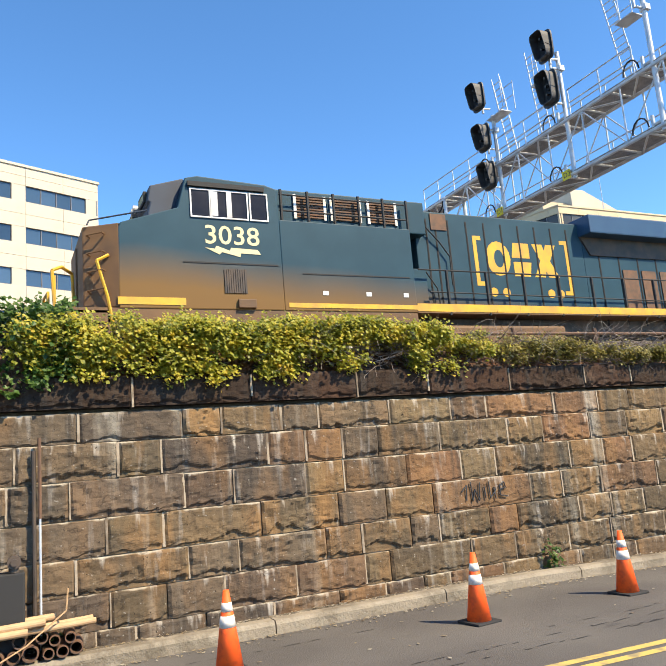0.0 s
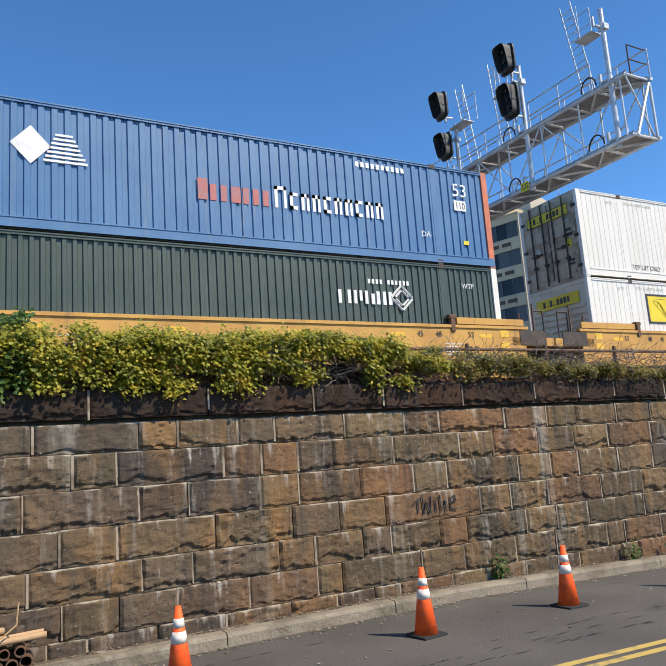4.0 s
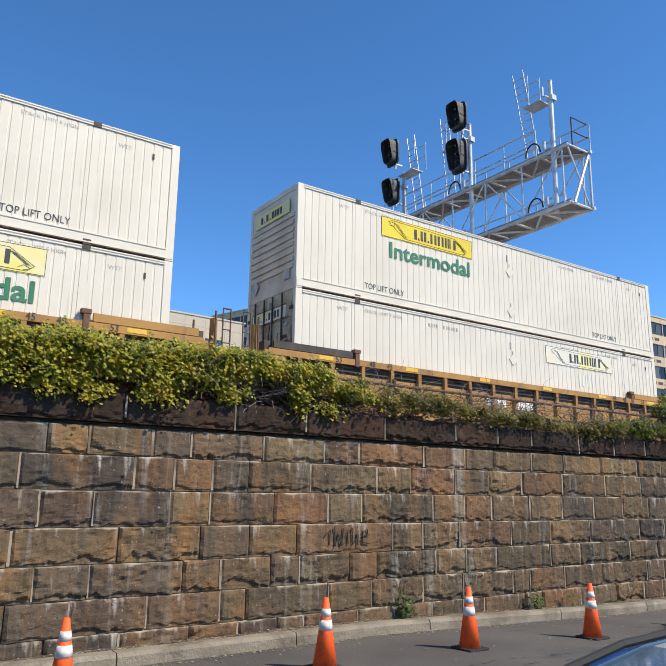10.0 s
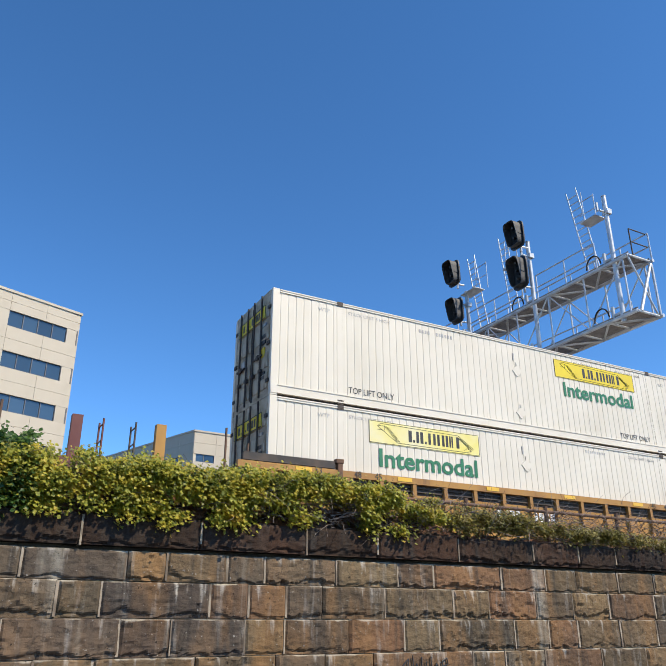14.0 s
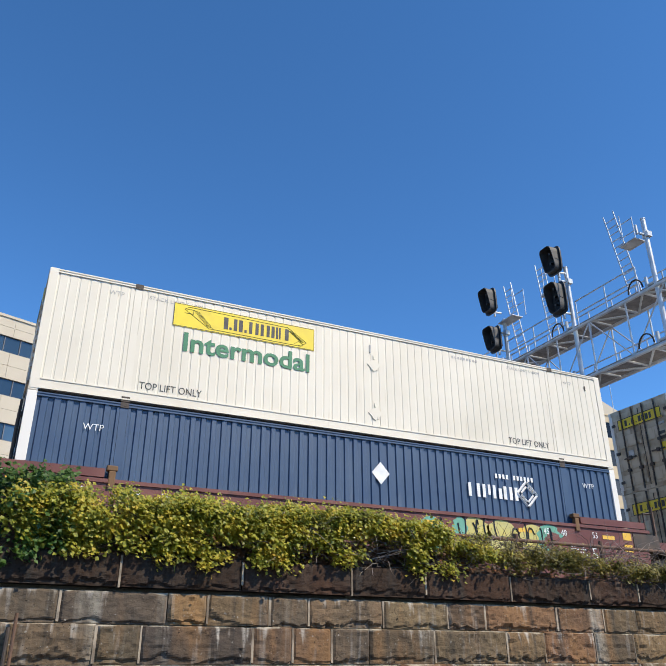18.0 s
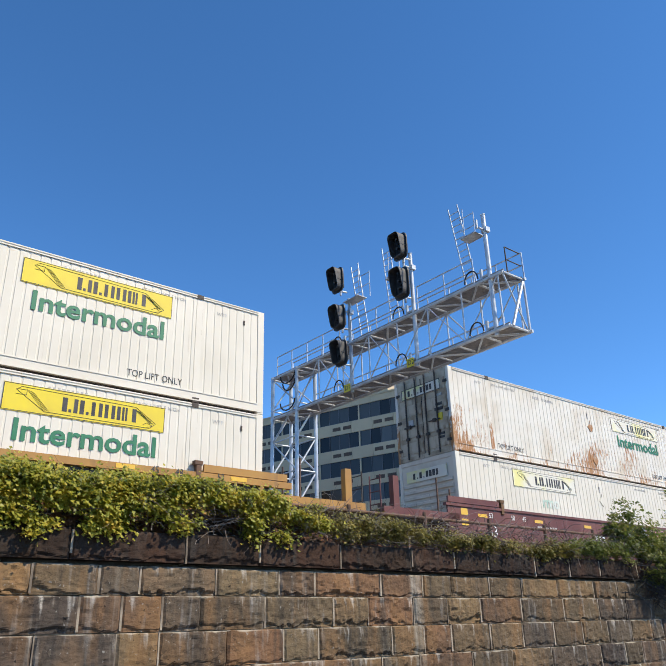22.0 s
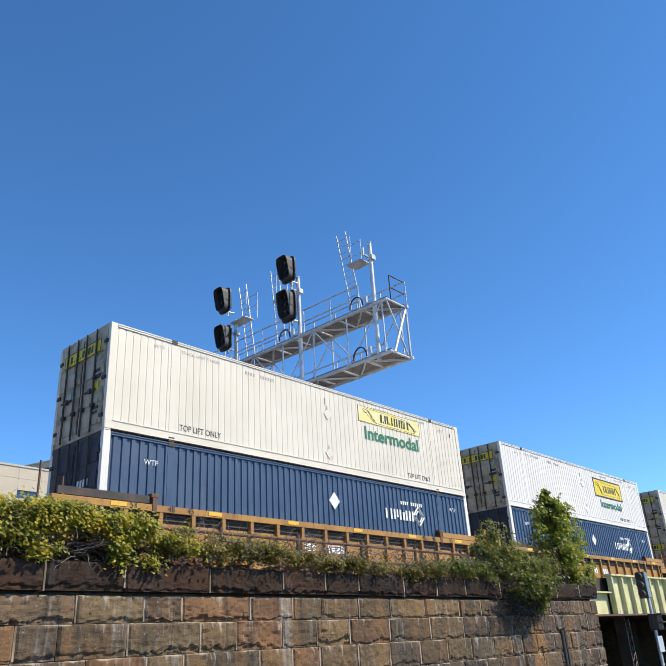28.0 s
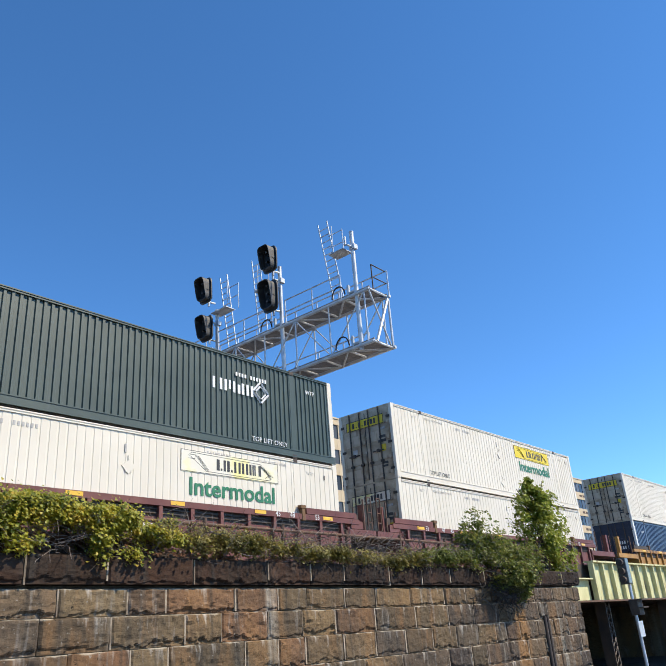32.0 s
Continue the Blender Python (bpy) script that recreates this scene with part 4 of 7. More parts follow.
def logo_panel(box_, x, z, w, h, panel, ink, border, style):
    """The carrier's yellow board: a panel with a scroll outline and dark blocks for its name, over a green word."""
    y = -CW / 2 - 0.010
    board = part("logo_board", boxes((x, x + w, y, y + 0.012, z, z + h)), panel, box_)
    bm = bmesh.new()
    e = border
    if e:
        for r in ((x - e, x + w + e, z + h, z + h + e), (x - e, x + w + e, z - e, z), (x - e, x, z, z + h), (x + w, x + w + e, z, z + h)):
            box(bm, r[0], r[1], y - 0.004, y + 0.012, r[2], r[3])
    # outline of a rolled banner with fine lines at both ends
    def stroke(*pts, r=0.005):
        for p, q in zip(pts, pts[1:]):
            rod(bm, (x + w * p[0], y - 0.003, z + h * p[1]), (x + w * q[0], y - 0.003, z + h * q[1]), r, 4)

    stroke((0.10, 0.90), (0.80, 0.84), (0.94, 0.30), (0.90, 0.10), (0.24, 0.12), (0.07, 0.78), (0.10, 0.90))
    stroke((0.07, 0.62), (0.13, 0.62), (0.13, 0.80), (0.08, 0.80))
    stroke((0.88, 0.12), (0.92, 0.20), (0.88, 0.30), (0.85, 0.18))
    for k in range(4):
        stroke((0.13 + 0.012 * k, 0.82 - 0.02 * k), (0.235 + 0.01 * k, 0.16), r=0.0035)
        stroke((0.79 + 0.012 * k, 0.76 - 0.02 * k), (0.90 + 0.008 * k, 0.28), r=0.0035)
    if e == 0:
        for zz in (z + 0.01, z + h - 0.02):
            box(bm, x, x + w, y - 0.003, y + 0.01, zz, zz + 0.012)
        for xx in (x, x + w - 0.012):
            box(bm, xx, xx + 0.012, y - 0.003, y + 0.01, z + 0.03, z + h - 0.03)
    part("scroll", bm, ink, box_)
    # the name as plain upright bars
    lw, lx, ht = w * 0.066, x + w * (0.29 if style else 0.31), h * (0.42 if e else 0.52)
    base = z + h * (0.27 if e else 0.24)
    for bars, adv in ((((0.45, 0.9),), 1.05), (((0.0, 0.25),), 0.45), (((0.0, 0.36), (0.55, 0.95)), 1.15), (((0.0, 0.25),), 0.5), (((0.0, 0.34), (0.68, 1.02)), 1.25), (((0.0, 0.34), (0.66, 1.0)), 1.2), (((0.0, 0.34), (0.5, 0.72), (0.82, 1.02)), 1.2), (((0.3, 0.72),), 1.0)):
        bm = bmesh.new()
        for x0, x1 in bars:
            box(bm, lx + x0 * lw, lx + x1 * lw, y - 0.004, y + 0.011, base, base + ht * (0.22 if adv <= 0.5 else 1))
        part("name_block", bm, ink, box_)
        lx += adv * lw


def bars_row(parent, x, z, n, w, h, gap, material, y=-CW / 2 - 0.006):
    bm = bmesh.new()
    for k in range(n):
        box(bm, x + k * (w + gap), x + k * (w + gap) + w, y, y + 0.008, z, z + h)
    return part("marking", bm, material, parent)


def white_side(skin):
    return skin in (WHITE, CREAM, RUSTY)


def diamond():
    bm = bmesh.new()
    slab(bm, [(-0.2, 0), (0, -0.2), (0.2, 0), (0.08, 0.12), (-0.08, 0.12)], -0.014, 0.004)
    return bm


def container(u_front, low, skin, label, pitch=0.225, groove=0.034, depth=0.010, end="doors", post=None, logo=None, umax=None, extra=None, end_mat=None, letter=INK):
    """A 53 foot container; u_front is its leading end, low its underside above the rail."""
    mid = u_front - CL / 2
    top = thing("shipping_container", mid, TRACK_Y, RAIL_Z + low, label, "shipping container", "double-stacked containers")
    MOVING.append(top)
    post = post or skin
    h = CW / 2
    hx = CL / 2
    lift = 6.10
    skin_key = skin.name
    for s in (1, -1):
        m = Matrix.Identity(4) if s == 1 else Matrix.Rotation(math.pi, 4, "Z")
        for name, a, b in (("side_panel", -hx + 0.1, -lift - 0.09), ("side_panel", -lift + 0.09, lift - 0.09), ("side_panel", lift + 0.09, hx - 0.1)):
            me = kept((name, skin_key, a, pitch), lambda: corrugated(a, b, 0.29, CH - 0.10, pitch, depth, groove), skin)
            part(name, me, None, top, m=m @ pose(0, -h + 0.003, 0))
        for a in (-lift, lift):
            me = kept(("lift_post", skin_key), lambda: boxes((-0.085, 0.085, 0, 0.05, 0.16, CH - 0.1)), skin)
            part("lift_post", me, None, top, m=m @ pose(a, -h - 0.004, 0))
            for z in (0.0, CH - 0.12):
                me = kept("corner_casting", lambda: boxes((-0.09, 0.09, -0.026, 0.16, 0, 0.12), (-0.045, 0.045, -0.030, 0.0, 0.03, 0.09)), STEEL_DARK)
                part("corner_casting", me, None, top, m=m @ pose(a, -h, z))
        for name, z0, z1, o in (("bottom_rail", 0.045, 0.28, 0.018), ("top_rail", CH - 0.10, CH - 0.012, 0.006)):
            me = kept((name, skin_key), lambda: boxes((-hx + 0.02, hx - 0.02, -o, 0.1, z0, z1), (-hx + 0.2, hx - 0.2, -o - 0.016, 0.0, z1 - 0.03, z1), (-hx + 0.2, hx - 0.2, -o - 0.016, 0.0, z0, z0 + 0.03)), skin)
            part(name, me, None, top, m=m @ pose(0, -h, 0))
        for e in (1, -1):
            me = kept(("corner_post", post.name), lambda: boxes((-0.1, 0.1, -0.008, 0.12, 0.0, CH + 0.004)), post, 0.012)
            part("corner_post", me, None, top, m=m @ pose(e * (hx - 0.1), -h, 0))
    part("roof", kept(("roof", skin_key), lambda: boxes((-hx + 0.1, hx - 0.1, -h + 0.05, h - 0.05, CH - 0.08, CH - 0.02)), skin), None, top)
    part("floor", kept("container_floor", lambda: boxes((-hx + 0.1, hx - 0.1, -h + 0.05, h - 0.05, 0.02, 0.15)), STEEL_DARK), None, top)
    em = end_mat or (END_PALE if end != "doors" else END_GREY)
    # leading end: plain pressed wall
    part("end_wall", kept(("end_wall", em.name), lambda: boxes((hx - 0.05, hx - 0.01, -h + 0.12, h - 0.12, 0.05, CH - 0.05)), em), None, top)
    # trailing end
    if end == "doors":
        for s in (-1, 1):
            door = part("door", kept(("door", em.name), lambda: boxes((-hx - 0.0, -hx + 0.05, -0.575, 0.575, 0.14, CH - 0.14)), em), None, top, m=pose(0, s * 0.585, 0))
            rib = kept(("door_rib", em.name), lambda: boxes((-hx - 0.022, -hx, -0.54, 0.54, -0.20, 0.20)), em, 0.012)
            for z in (0.42, 0.98, 1.74, 2.36):
                part("rib", rib, None, door, m=pose(0, 0, z))
            for o in (-0.36, 0.14):
                part("lock_rod", kept("lock_rod", lambda: rods(((-hx - 0.06, 0, 0.04), (-hx - 0.06, 0, CH - 0.04), 0.028, 6))), STEEL_DARK, door, m=pose(0, s * o, 0))
                for z in (0.75,):
                    part("rod_guide", kept("rod_guide", lambda: boxes((-hx - 0.085, -hx - 0.01, -0.07, 0.07, -0.045, 0.045))), STEEL_DARK, door, m=pose(0, s * o, z))
            for z in (0.4, 1.4, 2.4):
                part("hinge", kept("hinge", lambda: boxes((-hx - 0.04, -hx, -0.09, 0.07, -0.045, 0.045))), STEEL_DARK, door, m=pose(0, s * 0.54, z))
            part("latch", kept("latch", lambda: boxes((-hx - 0.09, -hx - 0.05, -0.26, 0.26, -0.02, 0.02), (-hx - 0.10, -hx - 0.05, -0.06, 0.06, -0.06, 0.06))), STEEL_DARK, door, m=pose(0, 0, 1.15))
        if white_side(skin):
            for z, y, w, hh, tone in ((1.62, -0.95, 0.30, 0.10, INK), (1.46, -0.95, 0.36, 0.10, INK), (1.10, -0.92, 0.22, 0.26, YELLOW), (1.95, -0.95, 0.3, 0.08, FAINT), (0.62, -0.95, 0.3, 0.08, INK), (0.50, -0.95, 0.26, 0.08, INK), (1.2, 0.45, 0.22, 0.2, FAINT)):
                part("marking", kept(("door_label", z), lambda: boxes((-hx - 0.030, -hx - 0.002, y, y + w, z, z + hh))), tone, top)
        elif skin is BLUE or skin is GREEN:
            for sy in (-0.585, 0.585):
                bm = bmesh.new()
                for p, q in (((0, 0.26), (0.2, 0)), ((0.2, 0), (0, -0.26)), ((0, -0.26), (-0.2, 0)), ((-0.2, 0), (0, 0.26))):
                    rod(bm, (-hx - 0.03, sy + p[0], 2.30 + p[1]), (-hx - 0.03, sy + q[0], 2.30 + q[1]), 0.022, 4)
                part("diamond_mark", bm, WHITE_INK, top)
            for y, z, w, hh in ((-0.95, 1.80, 0.10, 0.14), (-0.80, 1.80, 0.10, 0.14), (-0.95, 1.58, 0.10, 0.14), (-0.80, 1.58, 0.10, 0.14), (-0.45, 1.66, 0.08, 0.16), (-0.92, 0.95, 0.42, 0.05), (-0.92, 0.82, 0.42, 0.05), (-0.92, 1.08, 0.42, 0.05), (0.55, 1.15, 0.34, 0.26), (0.2, 1.3, 0.2, 0.06), (0.2, 1.15, 0.2, 0.06), (0.55, 0.62, 0.22, 0.16), (0.2, 0.85, 0.18, 0.06)):
                part("marking", boxes((-hx - 0.032, -hx - 0.020, y, y + w, z, z + hh)), WHITE_INK, top)
        part("gasket", kept("gasket", lambda: boxes((-hx - 0.012, -hx + 0.04, -0.012, 0.012, 0.14, CH - 0.14))), RUBBER, top)
    else:
        part("end_wall", kept(("pressed_end", em.name), lambda: boxes((-hx + 0.02, -hx + 0.05, -h + 0.12, h - 0.12, 0.05, CH - 0.05)), em), None, top)
        rib = kept(("end_rib", em.name), lambda: boxes((-hx - 0.030, -hx + 0.02, -h + 0.16, h - 0.16, -0.055, 0.055)), em, 0.02)
        for k in range(8):
            part("rib", rib, None, top, m=pose(0, 0, 0.62 + k * 0.205))
        part("hatch", kept("end_hatch", lambda: boxes((-hx - 0.04, -hx, -1.0, -0.72, 0.30, 0.58))), FAINT, top)
        bm = bmesh.new()
        slab(bm, [(0.62, 0.42), (0.84, 0.20), (1.06, 0.42), (0.84, 0.64)], -0.006, 0.006)
        part("placard_holder", kept("end_placard", lambda: bm), FAINT, top, m=pose(-hx - 0.036, 0, 0, 0, 0, 90))
    part("header", kept(("header", em.name), lambda: boxes((-hx - 0.005, -hx + 0.08, -h + 0.1, h - 0.1, CH - 0.14, CH))), em, top)
    part("sill", kept(("sill", em.name), lambda: boxes((-hx - 0.005, -hx + 0.08, -h + 0.1, h - 0.1, 0.0, 0.14))), em, top)
    white = skin in (WHITE, CREAM, RUSTY)
    if white:
        board_tone = GHOST if logo and logo[0] == "ghost" else YELLOW if end == "doors" or (logo and logo[0] == "boxed") else PALE_YELLOW
        board = part("end_board", kept(("end_board", board_tone.name), lambda: boxes((-hx - 0.036, -hx - 0.012, -0.92, 0.92, 2.17, 2.55))), board_tone, top, "carrier board")
        if end == "doors":
            part("board_border", kept("board_border", lambda: boxes(*[(-hx - 0.040, -hx - 0.034, a, b, c, d) for a, b, c, d in ((-0.92, 0.92, 2.17, 2.195), (-0.92, 0.92, 2.525, 2.55), (-0.92, -0.895, 2.195, 2.525), (0.895, 0.92, 2.195, 2.525))])), INK, board)
        widths = (0.10, 0.04, 0.11, 0.04, 0.10, 0.11, 0.12, 0.09)
        part("name_blocks", kept("end_bars", lambda: boxes(*[(-hx - 0.042, -hx - 0.034, 0.56 - 0.15 * k - q / 2, 0.56 - 0.15 * k + q / 2, 2.26, 2.46 if q > 0.06 else 2.31) for k, q in enumerate(widths)])), INK, board)
        for xx in (4.3, -5.85):
            letters("TOP LIFT ONLY", 0.165, INK, top, xx, -h - 0.003, 0.36, width=1.42)
        letters("STACK TWO HIGH ONLY" if skin is RUSTY else "STACK LIMIT 5 HIGH", 0.09, FAINT, top, -5.85, -h - 0.003, 2.58, width=1.35)
        letters("STACK LIMIT 5 HIGH", 0.085, FAINT, top, 4.5, -h - 0.003, 2.60, width=1.2)
        bars_row(top, -3.5, 2.52, 4, 0.055, 0.10, 0.05, FAINT)
        bars_row(top, -2.9, 2.52, 6, 0.055, 0.10, 0.05, FAINT)
        bars_row(top, 2.6, 2.60, 9, 0.05, 0.07, 0.05, FAINT)
        letters("WTP", 0.11, FAINT, top, -6.75, -h - 0.003, 2.52)
        letters("WTP", 0.10, FAINT, top, 6.6, -h - 0.003, 2.46)
        part("lever", boxes((7.42, 7.46, -h - 0.012, -h + 0.004, 2.38, 2.52)), STEEL_DARK, top)
        part("lever", boxes((-0.03, 0.02, -h - 0.02, -h + 0.004, 2.28, 2.50)), FAINT, top)
        for z in (0.62, 1.95):
            holder = part("placard_holder", kept(("placard_holder", skin_key), diamond, skin), None, top, m=pose(0.1, -h - 0.002, z))
            part("clip", kept(("placard_clip", skin_key), lambda: boxes((-0.02, 0.02, -0.02, 0, 0.16, 0.27), (-0.09, -0.05, -0.018, 0, -0.15, -0.09), (0.05, 0.09, -0.018, 0, -0.15, -0.09)), skin), None, holder)
    if logo:
        kind, where = logo
        lx = 1.70 if where == "lead" else -5.25
        if kind == "boxed":
            logo_panel(top, lx - 0.1, 1.53, 3.52, 0.86, YELLOW, INK, 0.07, 1)
        else:
            logo_panel(top, lx, 2.03, 3.62, 0.60, {"plain": YELLOW, "pale": PALE_YELLOW, "ghost": GHOST}[kind], INK, 0, 0)
    if umax:
        ux, uz = umax
        y0, y1 = -h - 0.012, -h + 0.004

        def glyph(*rows):
            bm = bmesh.new()
            for q in rows:
                if len(q) == 4:
                    box(bm, ux + q[0], ux + q[1], y0, y1, uz + q[2], uz + q[3])
                else:
                    rod(bm, (ux + q[0], y0 + 0.006, uz + q[1]), (ux + q[2], y0 + 0.006, uz + q[3]), 0.04, 4)
            part("name_block", bm, WHITE_INK, top)

        glyph((0, 0.09, 0, 0.35), (0.27, 0.36, 0, 0.35))
        glyph((0.45, 0.54, 0, 0.35), (0.62, 0.70, 0.08, 0.35), (0.78, 0.87, 0, 0.35))
        glyph((0.97, 1.07, 0, 0.28), (1.13, 1.23, 0, 0.35))
        glyph((1.32, 1.42, 0, 0.35), (1.50, 1.60, 0, 0.35))
        cx, cz = ux + 1.92, uz + 0.2
        for a in range(4):
            p0 = (math.cos(a * math.pi / 2), math.sin(a * math.pi / 2))
            p1 = (math.cos((a + 1) * math.pi / 2), math.sin((a + 1) * math.pi / 2))
            bm = bmesh.new()
            for r, th, f0, f1 in ((0.34, 0.035, 0.04, 0.96), (0.22, 0.03, 0.1, 0.9)):
                q0 = [p0[i] + (p1[i] - p0[i]) * f0 for i in (0, 1)]
                q1 = [p0[i] + (p1[i] - p0[i]) * f1 for i in (0, 1)]
                rod(bm, (cx + q0[0] * r, y0 + 0.006, cz + q0[1] * r), (cx + q1[0] * r, y0 + 0.006, cz + q1[1] * r), th, 4)
            part("diamond_mark", bm, WHITE_INK, top)
        bars_row(top, ux + 0.9, uz + 0.55, 4, 0.07, 0.12, 0.05, WHITE_INK)
        bars_row(top, ux + 1.5, uz + 0.55, 6, 0.07, 0.12, 0.05, WHITE_INK)
        letters("WTP", 0.14, WHITE_INK, top, -6.9, -h - 0.01, 2.2)
        if skin is NAVY:
            bm = bmesh.new()
            slab(bm, [(-0.05, 2.0), (0.2, 1.72), (0.45, 2.0), (0.2, 2.28)], -h - 0.012, -h + 0.002)
            part("placard", bm, WHITE_INK, top)
        if skin is GREEN:
            letters("TOP LIFT ONLY", 0.14, WHITE_INK, top, 4.3, -h - 0.012, 0.32, width=1.5)
    if not white and skin is not BLUE:
        bm = bmesh.new()
        for k in range(4):
            box(bm, -hx - 0.03, -hx - 0.018, -0.35 - 0.14 * k, -0.27 - 0.14 * k, 1.62, 1.80)
            box(bm, -hx - 0.03, -hx - 0.018, -0.35 - 0.14 * k, -0.27 - 0.14 * k, 1.32, 1.50)
        part("marking", bm, WHITE_INK, top)
        letters("WTP", 0.14, WHITE_INK, top, 6.75, -h - 0.01, 2.25)
    if extra:
        extra(top)
    return top


def scrawl(parent, x, z, w, h, seed, material, thick=0.018, y=-CW / 2 - 0.006):
    """Spray-can strokes that spell nothing."""
    rnd = random.Random(seed)
    bm = bmesh.new()
    n = int(w / 0.28)
    for k in range(n):
        cx = x + (k + 0.5) * w / n
        a0, r, q = rnd.uniform(0, 6), rnd.uniform(0.06, 0.16), rnd.uniform(0.25, 0.8)
        p = [(cx + r * math.cos(a0 + k_ * 0.7) + 0.02 * k_, z + h * q + (0.35 * h + 0.05) * math.sin(a0 + k_ * 0.62)) for k_ in range(rnd.choice((5, 7, 9)))]
        for a, b in zip(p, p[1:]):
            rod(bm, (a[0], y, a[1]), (b[0], y, b[1]), thick, 4)
    return part("graffiti", bm, material, parent)


def stacktrain_marks(top):
    y0, y1 = -CW / 2 - 0.012, -CW / 2 + 0.004
    rnd = random.Random(5)
    bm = bmesh.new()
    x = 1.2
    for k in range(10):
        w = 0.24 if k else 0.34
        ht = 0.56 if k in (0,) else 0.44
        box(bm, x, x + 0.085, y0, y1, 1.1, 1.1 + ht)
        box(bm, x, x + w - 0.02, y0, y1, 1.1 + ht - 0.09, 1.1 + ht)
        if k % 3 != 1:
            box(bm, x + w - 0.09, x + w - 0.02, y0, y1, 1.1, 1.1 + ht)
        else:
            box(bm, x, x + w - 0.03, y0, y1, 1.1, 1.19)
        x += w + 0.075
    part("name_blocks", bm, WHITE_INK, top, "white blocks of the operator's name")
    bm = bmesh.new()
    x = -0.75
    for k in range(7):
        box(bm, x, x + (0.24 if k in (0, 3) else 0.15), y0, y1, 1.1, 1.62 if k == 0 else 1.50)
        x += 0.30 if k in (0, 3) else 0.26
    part("name_blocks", bm, RED_INK, top, "faded red blocks of the operator's name")
    bm = bmesh.new()
    for k in range(7):
        box(bm, -4.1 + k * 0.04, -3.2 - k * 0.05, y0, y1, 1.55 + k * 0.10, 1.60 + k * 0.10)
    slab(bm, [(-4.75, 1.88), (-4.35, 1.45), (-3.95, 1.88), (-4.35, 2.31)], y0, y1)
    part("mark", bm, WHITE_INK, top, "white winged mark")
    letters("53", 0.38, WHITE_INK, top, 6.75, -CW / 2 - 0.012, 2.05)
    plate = part("plate", boxes((6.78, 7.2, y0, y1, 1.62, 1.92)), WHITE_INK, top)
    letters("110", 0.2, INK, plate, 6.82, y0 - 0.003, 1.67, width=0.34)
    letters("DA", 0.16, WHITE_INK, top, 5.55, -CW / 2 - 0.004, 0.75)
    part("plate", boxes((7.0, 7.18, y0, y1, 0.62, 0.74)), YELLOW, top)
    bars_row(top, 3.6, 2.5, 10, 0.1, 0.14, 0.06, WHITE_INK)


G = LOGO_GREEN
LOW_L, LOW_U = 0.36, 3.27


LEAD, TRAIL, LEAD_SMALL, TRAIL_SMALL = (1.95, 1.44, 3.2), (-5.0, 1.44, 3.25), (2.02, 0.92, 2.78), (-4.75, 0.92, 2.7)


def inter(place, faint=False):
    x, z, w = place
    return lambda top: letters("Intermodal", w * 0.142, FAINT_GREEN if faint else G, top, x, -CW / 2 - 0.012, z, bold=0.03, width=w)


def marks(*fs):
    def run(top):
        for f in fs:
            f(top)
    return run


WL = "white 53 foot ribbed container with a yellow board and green lettering"
container(-2.90, LOW_U, WHITE, WL, logo=("plain", "lead"), extra=inter(LEAD))
container(-2.90, LOW_L, WHITE, "white ribbed lower container with a black-framed yellow board", end="plain", logo=("boxed", "trail"))
container(-22.75, LOW_U, BLUE, "blue corrugated container with orange corner posts and white lettering", pitch=0.27, groove=0.11, depth=0.036, post=ORANGE, extra=stacktrain_marks, end_mat=SHADED_NAVY_END)
container(-22.75, LOW_L, GREEN, "dark green corrugated container with white diamond mark", pitch=0.21, groove=0.09, depth=0.036, post=WHITE, umax=(2.80, 1.68), end_mat=SHADED_NAVY_END)
container(-42.2, LOW_U, WHITE, "clean white ribbed container with a black-framed yellow board", end="plain", logo=("boxed", "trail"), extra=inter(TRAIL_SMALL))
container(-42.2, LOW_L, CREAM, "off-white container with spray-painted scrawls and a blue patch", pitch=0.25, groove=0.08, extra=lambda top: (scrawl(top, -2.4, 1.25, 4.2, 0.5, 2, FAINT, 0.006), scrawl(top, 2.5, 1.2, 1.9, 0.7, 4, INK, 0.009), letters("WARNING HIGH CUBE", 0.11, FAINT, top, -0.3, -CW / 2 - 0.003, 2.45, width=1.6), part("patch", boxes((-3.5, -3.1, -1.312, -1.29, 1.2, 2.3)), mat("sky_blue_patch", (0.16, 0.42, 0.68), 0.5, second=(0.4, 0.6, 0.75), scale=2), top)))
container(-65.7, LOW_U, CREAM, "off-white ribbed container with yellow board", end="plain", logo=("plain", "trail"), extra=inter(TRAIL))
container(-65.7, LOW_L, CREAM, "off-white ribbed container with a bleached carrier board", logo=("ghost", "lead"), extra=lambda top: bars_row(top, 3.4, 1.42, 5, 0.08, 0.40, 0.10, mat("worn_green", (0.60, 0.64, 0.54), 0.6, second=(0.74, 0.70, 0.60), scale=2)))
container(-85.2, LOW_U, CREAM, "off-white ribbed container with yellow board and green lettering", end="plain", logo=("plain", "trail"), extra=inter(TRAIL))
container(-85.2, LOW_L, CREAM, "off-white container with a pale yellow board", logo=("pale", "lead"), extra=inter(LEAD))
container(-104.45, LOW_U, CREAM, "off-white ribbed container with yellow board near its leading end", logo=("plain", "lead"), extra=inter(LEAD))
container(-104.45, LOW_L, CREAM, "off-white container with faded yellow board and light rust spots", logo=("pale", "trail"), extra=inter(TRAIL))
container(-127.6, LOW_U, WHITE, "white container with a black-framed yellow board", logo=("boxed", "lead"), extra=inter(LEAD_SMALL))
container(-127.6, LOW_L, WHITE, "white container with a black-framed yellow board low on its side", logo=("boxed", "trail"))
